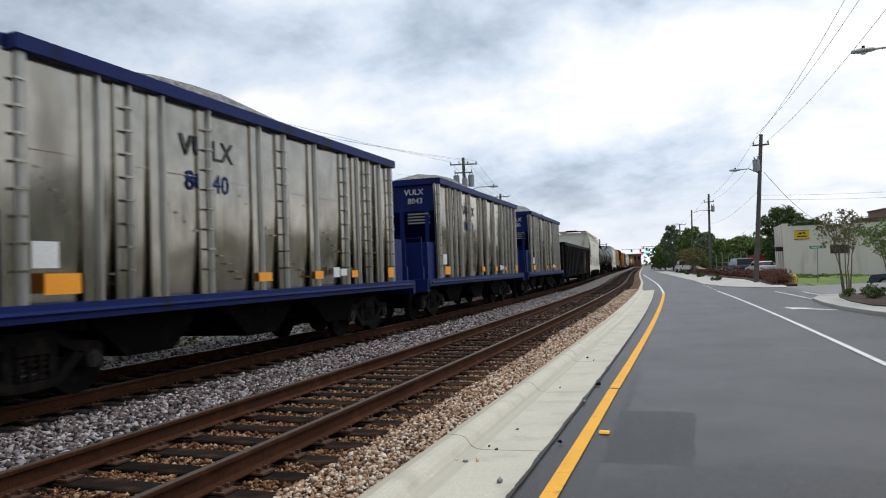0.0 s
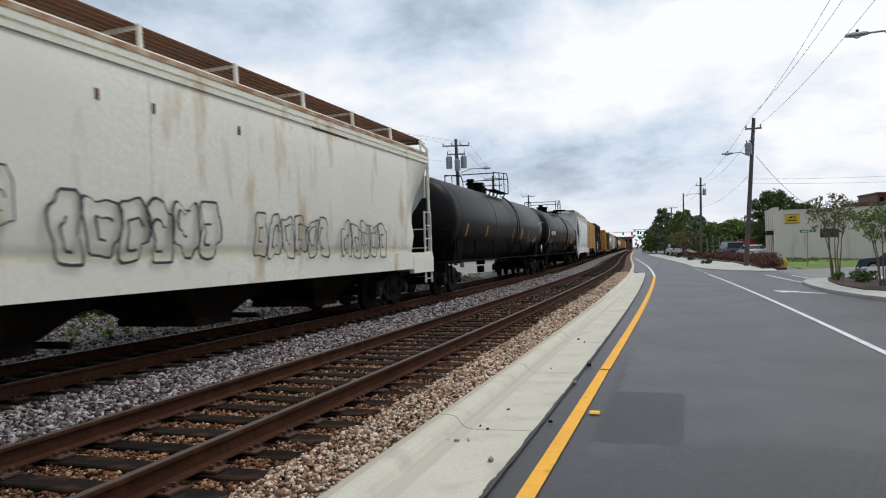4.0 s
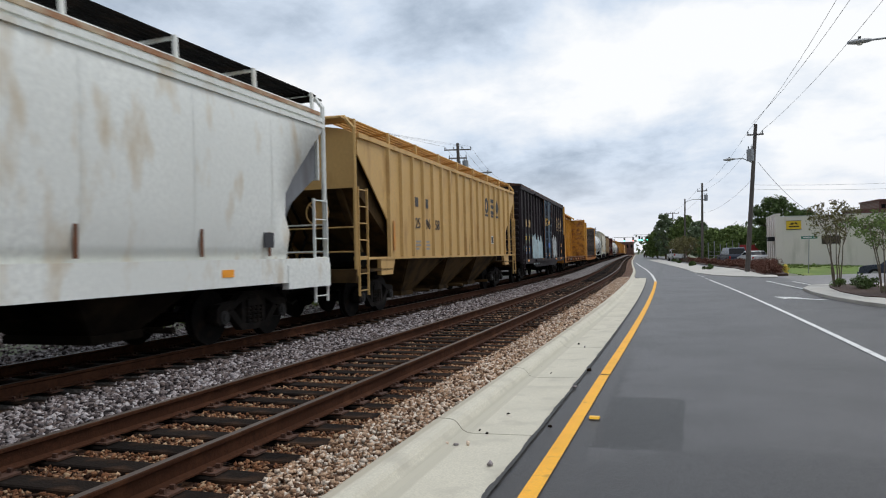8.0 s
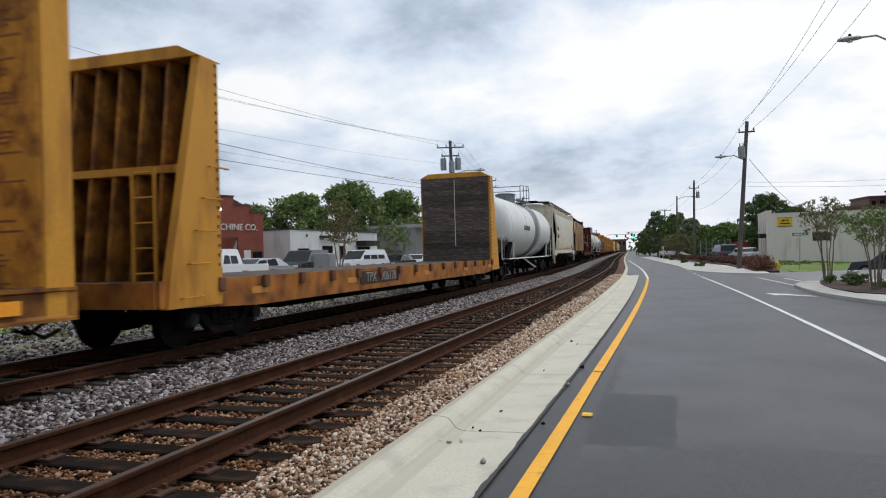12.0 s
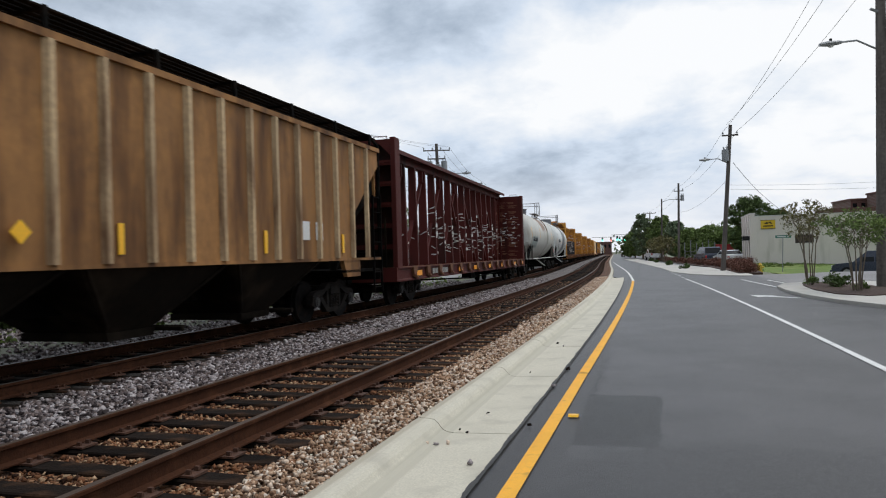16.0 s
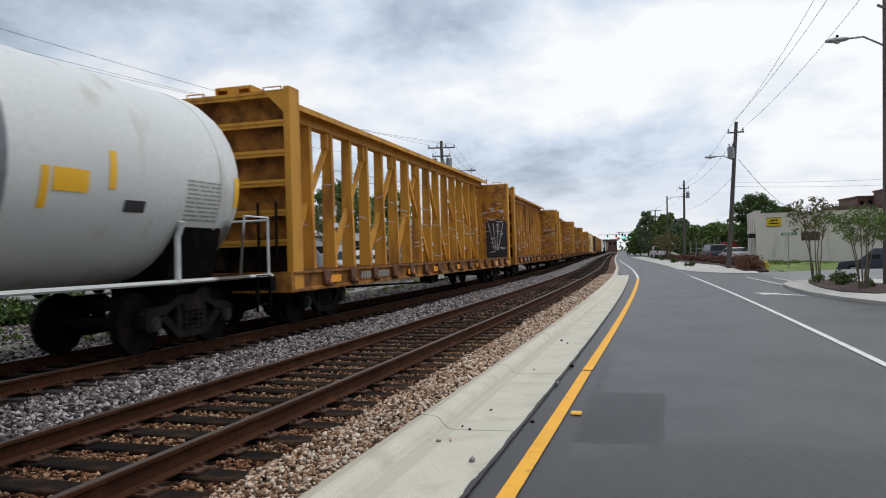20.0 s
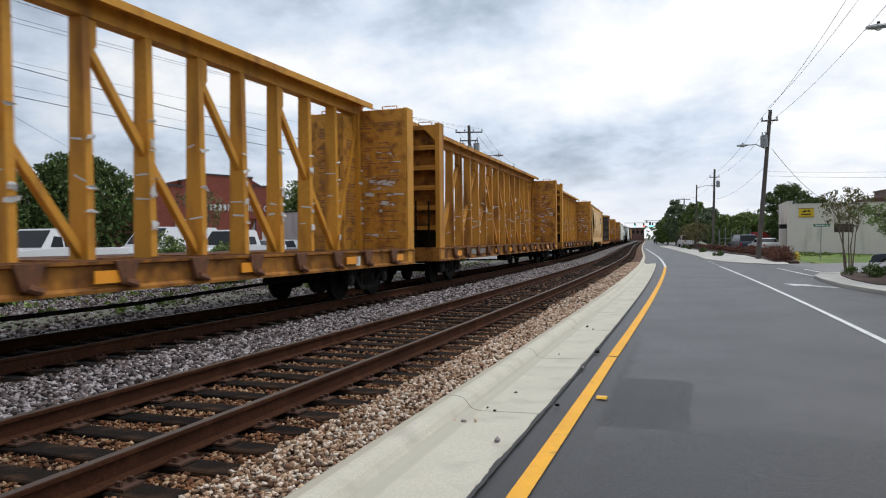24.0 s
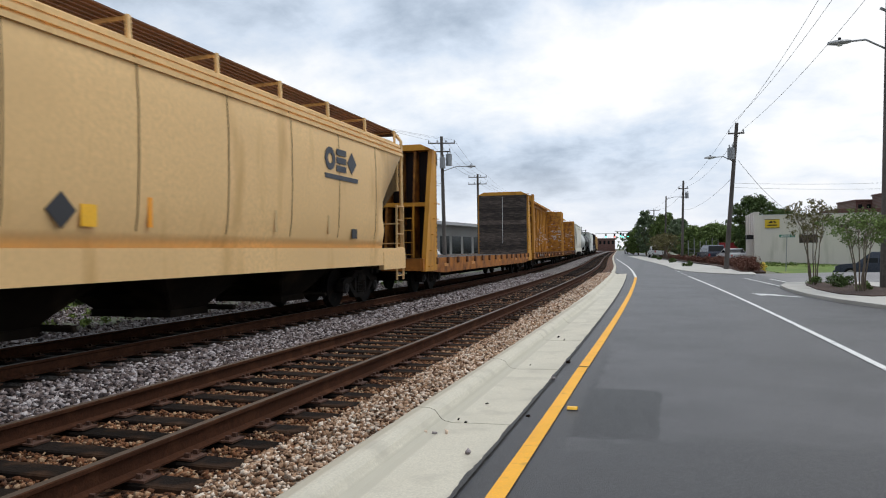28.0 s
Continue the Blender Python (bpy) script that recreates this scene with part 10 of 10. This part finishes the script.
L1 = utility_pole("utility_pole", "tall timber utility pole with transformers and cross-arm", (-19.3, 60.0, 0.2), (-19.5, 59.9, 11.7), 0.19, 0.13)
l1 = cross_arm(L1, 11.1, 2.4, (0.9, 0.3), -19.5, 59.9)
for k in (-1, 1):
    transformer(L1, -19.5 + 0.62 * k, 59.9 + 0.2 * k, 9.6, 0.27, 1.0)
transformer(L1, -19.3, 59.55, 9.3, 0.25, 0.95)
cross_arm(L1, 10.35, 1.6, (0.9, 0.3), -19.5, 59.85, 3)
street_light(L1, (-19.4, 59.9, 8.6), (-17.3, 60.4, 9.0))
L2 = utility_pole("utility_pole", "timber utility pole with double cross-arms", (-24.2, 89.8, 0.2), (-24.3, 89.8, 11.5), 0.19, 0.13)
l2 = cross_arm(L2, 11.1, 2.4, (0.9, 0.25), -24.3, 89.8)
cross_arm(L2, 10.2, 2.4, (0.9, 0.25), -24.3, 89.7)
L3 = utility_pole("utility_pole", "timber utility pole far along the street", (-29.6, 135.8, 0.2), (-29.7, 135.8, 12.3), 0.19, 0.13)
l3 = cross_arm(L3, 12.0, 2.4, (0.9, 0.25), -29.7, 135.8)
L0 = utility_pole("utility_pole", "tall timber utility pole with a lamp at the yard's edge", (-24.2, 16.3, 0.2), (-24.2, 16.3, 11.1), 0.19, 0.14)
l0 = cross_arm(L0, 10.75, 2.4, (1.0, 0.1), -24.2, 16.3)
street_light(L0, (-24.2, 16.3, 8.9), (-23.2, 17.6, 9.5))
for i in range(4):
    wire(l1[i], l2[i], 0.5)
    wire(l2[i], l3[i], 0.6)
wire(l0[0], l1[0], 0.3)
for z, zb, q, r in ((9.95, 0, 2, 0.008), (9.75, 0, 3, 0.008), (8.35, 9.6, 0, 0.007), (7.5, 7.9, 0, 0.007), (8.3, 7.5, 0, 0.016), (7.15, 7.3, 0, 0.016)):
    wire((-24.2, 16.3, z), (-19.5, 59.9, zb) if zb else l1[q], 0.4, "thick black overhead cable" if r > 0.01 else "thin black overhead cable", r)
    wire((-24.2, 16.3, z), (-28, -30, z), 0.5, "thick black overhead cable" if r > 0.01 else "thin black overhead cable", r)
wire(l0[0], Vector((-28, -30, 10.9)), 0.6)
wire((-24.2, 16.3, 7.6), (-30.5, 34.2, 4.6), 0.3, r=0.007)

tree("broad_tree", "dark green broad tree in front of the workshop", -33.0, 30.4, 0.25, 6.0, 3.5, "leaf_dark", 0.22, 1, 0.06, 0.17, 140, 90, 71, 1.0)
tree("broad_tree", "dark green broad tree in front of the workshop", -35.6, 27.4, 0.25, 5.4, 3.2, "leaf_dark", 0.2, 1, 0.05, 0.17, 120, 90, 72, 1.0)
tree("broad_tree", "dark green tree at the yard's edge", -34.5, 17.5, 0.25, 6.5, 3.0, "leaf_dark", 0.22, 1, 0.12, 0.17, 60, 80, 73, 0.95)
tree("broad_tree", "dark green tree at the yard's edge", -30.5, 12.0, 0.25, 5.4, 2.6, "leaf_dark", 0.2, 1, 0.1, 0.17, 60, 80, 74, 0.95)
for i, (x, y, h, r) in enumerate(((-43, 74, 8.6, 4.2), (-39, 79, 10.2, 4.6), (-35.5, 86, 9.6, 4.4), (-47, 70, 7.2, 3.6))):
    tree("broad_tree", "large green tree behind the shops", x, y, 0.2, h, r, "leaf", 0.3, 1, 0.1, 0.26, 110, 110, 80 + i, 1.15)
tree("crape_myrtle", "thin bronze-leaved street tree", -22.9, 44.8, 0.28, 5.2, 1.6, "leaf_brown", 0.05, 4, 0.45, 0.12, 40, 34, 90)
tree("crape_myrtle", "thin green street tree", -24.0, 57.0, 0.28, 4.4, 1.7, "leaf", 0.05, 4, 0.35, 0.12, 40, 40, 91)
tree("crape_myrtle", "thin bronze-leaved street tree", -26.0, 32.0, 0.28, 4.4, 1.4, "leaf_brown", 0.05, 4, 0.45, 0.1, 34, 24, 92)
for i, (s, o, w, h, m) in enumerate(((22.6, -15.0, 1.25, 1.9, "leaf"), (26.0, -14.6, 0.8, 1.5, "leaf"), (12.5, -10.0, 0.8, 0.6, "leaf_dark"), (14.6, -10.6, 0.9, 0.7, "leaf_dark"), (17.0, -9.9, 0.8, 0.6, "leaf"), (18.6, -9.4, 0.7, 0.45, "leaf_dark"), (10.5, -9.6, 0.7, 0.5, "leaf"))):
    p = on(s, o)
    bush("shrub", "loose green shrub beside the street", p.x, p.y, 0.27, w, h, m, 0.075, 24, 80, 200 + i)
part_box = thing("utility_cabinet", "grey steel utility cabinet on the kerb", "cabinet", stand(38.8, -15.2, 0.28))
part("body", soft_box(-0.5, 0.5, -0.5, 0.5, 0, 1.6, 0.03), M["galv"], part_box)
part("door", soft_box(0.5, 0.52, -0.44, 0.44, 0.1, 1.5, 0.005), M["galv"], part_box)

# ---- loose stone, weeds and litter ----
def scatter(s0, s1, o0, o1, density, mat, size, seed, label, z=0.05):
    g = np.random.default_rng(seed)
    n = int((s1 - s0) * (o1 - o0) * density)
    s, o = g.uniform(s0, s1, n), g.uniform(o0, o1, n)
    keep = np.ones(n, bool)
    for c, first in ((0.0, 0.4), (FAR, 0.2)):
        on_tie = (np.abs(o - c) < 1.33) & (np.abs((s - first) / 0.508 - np.round((s - first) / 0.508)) * 0.508 < 0.13)
        on_rail = (np.abs(np.abs(o - c) - 0.754) < 0.1)
        keep &= ~(on_rail | (on_tie & (g.uniform(0, 1, n) > 0.03)))
    s, o = s[keep], o[keep]
    h = np.interp(s, ARC, HEAD)
    zz = z(o) if callable(z) else np.full(len(s), z)
    p = np.stack([np.interp(s, ARC, LX) + np.cos(h) * o, np.interp(s, ARC, LY) + np.sin(h) * o, zz + g.uniform(-0.012, 0.02, len(s))], 1)
    ob = part("loose_ballast", stones(p, g.uniform(0.6, 1.25, len(s)) * size, M[mat]), None)
    tagged(ob, label, "ballast", kind="stuff")


bedz = lambda o: np.interp(o, [-10.2, -9.0, -7, -6.6, -6.2, -5.7, -2.85, -2.1, -1.25, 0, 1.2, 1.6, 2.0], [0.283, 0.285, 0.24, 0.2, 0.1, 0.035, 0.035, 0.03, 0.045, 0.035, 0.04, 0.07, 0.085]) + 0.012
scatter(2.6, 15, -3.0, -1.15, 620, "stone_grey", 0.034, 1, "grey broken ballast stones between the tracks", bedz)
scatter(15, 45, -2.95, -1.2, 300, "stone_grey", 0.04, 2, "grey broken ballast stones between the tracks", bedz)
sunk = lambda o: bedz(o) - 0.026
scatter(2.6, 15, -1.2, 1.25, 900, "stone_rust", 0.023, 3, "rust-stained ballast stones between the rails", sunk)
scatter(15, 40, -1.2, 1.25, 260, "stone_rust", 0.03, 4, "rust-stained ballast stones between the rails", sunk)
scatter(2.6, 15, 1.32, 2.0, 1150, "stone_tan", 0.024, 5, "pale tan ballast stones against the kerb", bedz)
scatter(15, 45, 1.2, 2.0, 420, "stone_tan", 0.034, 6, "pale tan ballast stones against the kerb", bedz)
scatter(4, 40, -9.8, -4.95, 130, "stone_grey", 0.038, 7, "grey ballast stones beyond the second track", bedz)
scatter(2.6, 15, 0.85, 1.5, 520, "stone_rust", 0.025, 8, "rust-stained stones at the sleeper ends", sunk)

g = np.random.default_rng(5)
cs = []
for i in range(230):
    s, o = g.uniform(3, 45), g.uniform(-9.9, -6.4)
    p = on(s, o, 0.24)
    cs.append((p.x, p.y, p.z + 0.04))
tagged(part("weeds", leaves(cs, g.uniform(0.06, 0.22, len(cs)), 26, 0.06, M["grass_blade"], 0.7, 9), None), "tufts of green weeds at the ballast's edge", "weeds", kind="stuff")
cs = []
for i in range(900):
    s, o = g.uniform(50, 71), g.uniform(12.5, 24)
    x, y = on(s, o).xy
    if y < 72.3 and x > 6.8:
        cs.append((x, y, ground_z(y, x + 7.4) + 0.08))
tagged(part("grass_tufts", leaves(cs, g.uniform(0.1, 0.25, len(cs)), 16, 0.08, M["grass_blade"], 0.5, 10), None), "short uneven grass on the lawn", "grass", kind="stuff")

# pebbles strayed into the gutter, and a road stud
for i, (s, o, r, m) in enumerate(((5.8, 2.25, 0.024, "stone_tan"), (5.82, 2.34, 0.022, "stone_grey"), (5.86, 2.43, 0.022, "stone_tan"), (5.3, 2.78, 0.022, "stone_grey"), (7.06, 2.5, 0.018, "tie"), (6.35, 2.4, 0.014, "tie"), (6.25, 2.5, 0.012, "tie"), (10.14, 2.27, 0.018, "stone_grey"), (9.6, 2.5, 0.016, "tie"), (12.4, 2.6, 0.02, "stone_grey"), (12.8, 2.45, 0.02, "tie"), (6.6, 3.02, 0.02, "tie"), (8.6, 2.96, 0.025, "stone_grey"), (9.9, 2.97, 0.022, "tie"))):
    p = on(s, o, 0.018 + 0.012 * (o - 2.33) / 0.6 * (o > 2.33))
    ob = part("pebble", stones(np.zeros((1, 3)), np.array([r * 1.2]), M[m]), None)
    ob.location = (p.x, p.y, p.z)
    tagged(ob, "small loose stone lying in the gutter", "stone", group="gutter pebbles")
stud = thing("road_stud", "yellow reflective road stud beside the line", "road stud", stand(7.08, 3.375, 0.016))
bm = bmesh.new()
prism(bm, [(-0.05, 0.0), (0.05, 0.0), (0.03, 0.018), (-0.03, 0.018)], -0.05, 0.05, "x")
part("body", fix(bm), M["mark_yellow"], stud)

# ---- what moves: the train runs towards the camera and past it at a steady 16.7 m/s ----
SPEED = 16.7035


def car_pose(a, b):
    """A car with its ends at arcs a and b stands with its bogie centres on the second track."""
    L = b - a
    k = L * 0.36
    pts = []
    for s in ((a + b) / 2 - k, (a + b) / 2 + k):
        n = float(np.interp(s, SIDE_ARC, ARC))
        pts.append(on(n, FAR, RAIL_Z))
    d = pts[1] - pts[0]
    c = (pts[0] + pts[1]) / 2
    return pose(c.x, c.y, c.z, 0, 0, math.degrees(math.atan2(-d.x, d.y)))


def motions():
    for e, a, b in CARS:
        walk(e, [(t, car_pose(a - SPEED * t, b - SPEED * t)) for t in range(29)])
    # a car on the far street drives the same way at about 32 km/h, following its edge
    def street_pose(t):
        a, b = (on(k, street_edge(k) - 2.7, 0.295) for k in (22.0 - 8.8 * (t - 6) + d for d in (0.8, -0.8)))
        c, d = (a + b) / 2, b - a
        return pose(c.x, c.y, c.z, 0, 0, math.degrees(math.atan2(-d.x, d.y)))
    walk(SUV, [(t / 2, street_pose(t / 2)) for t in range(57)])


motions()
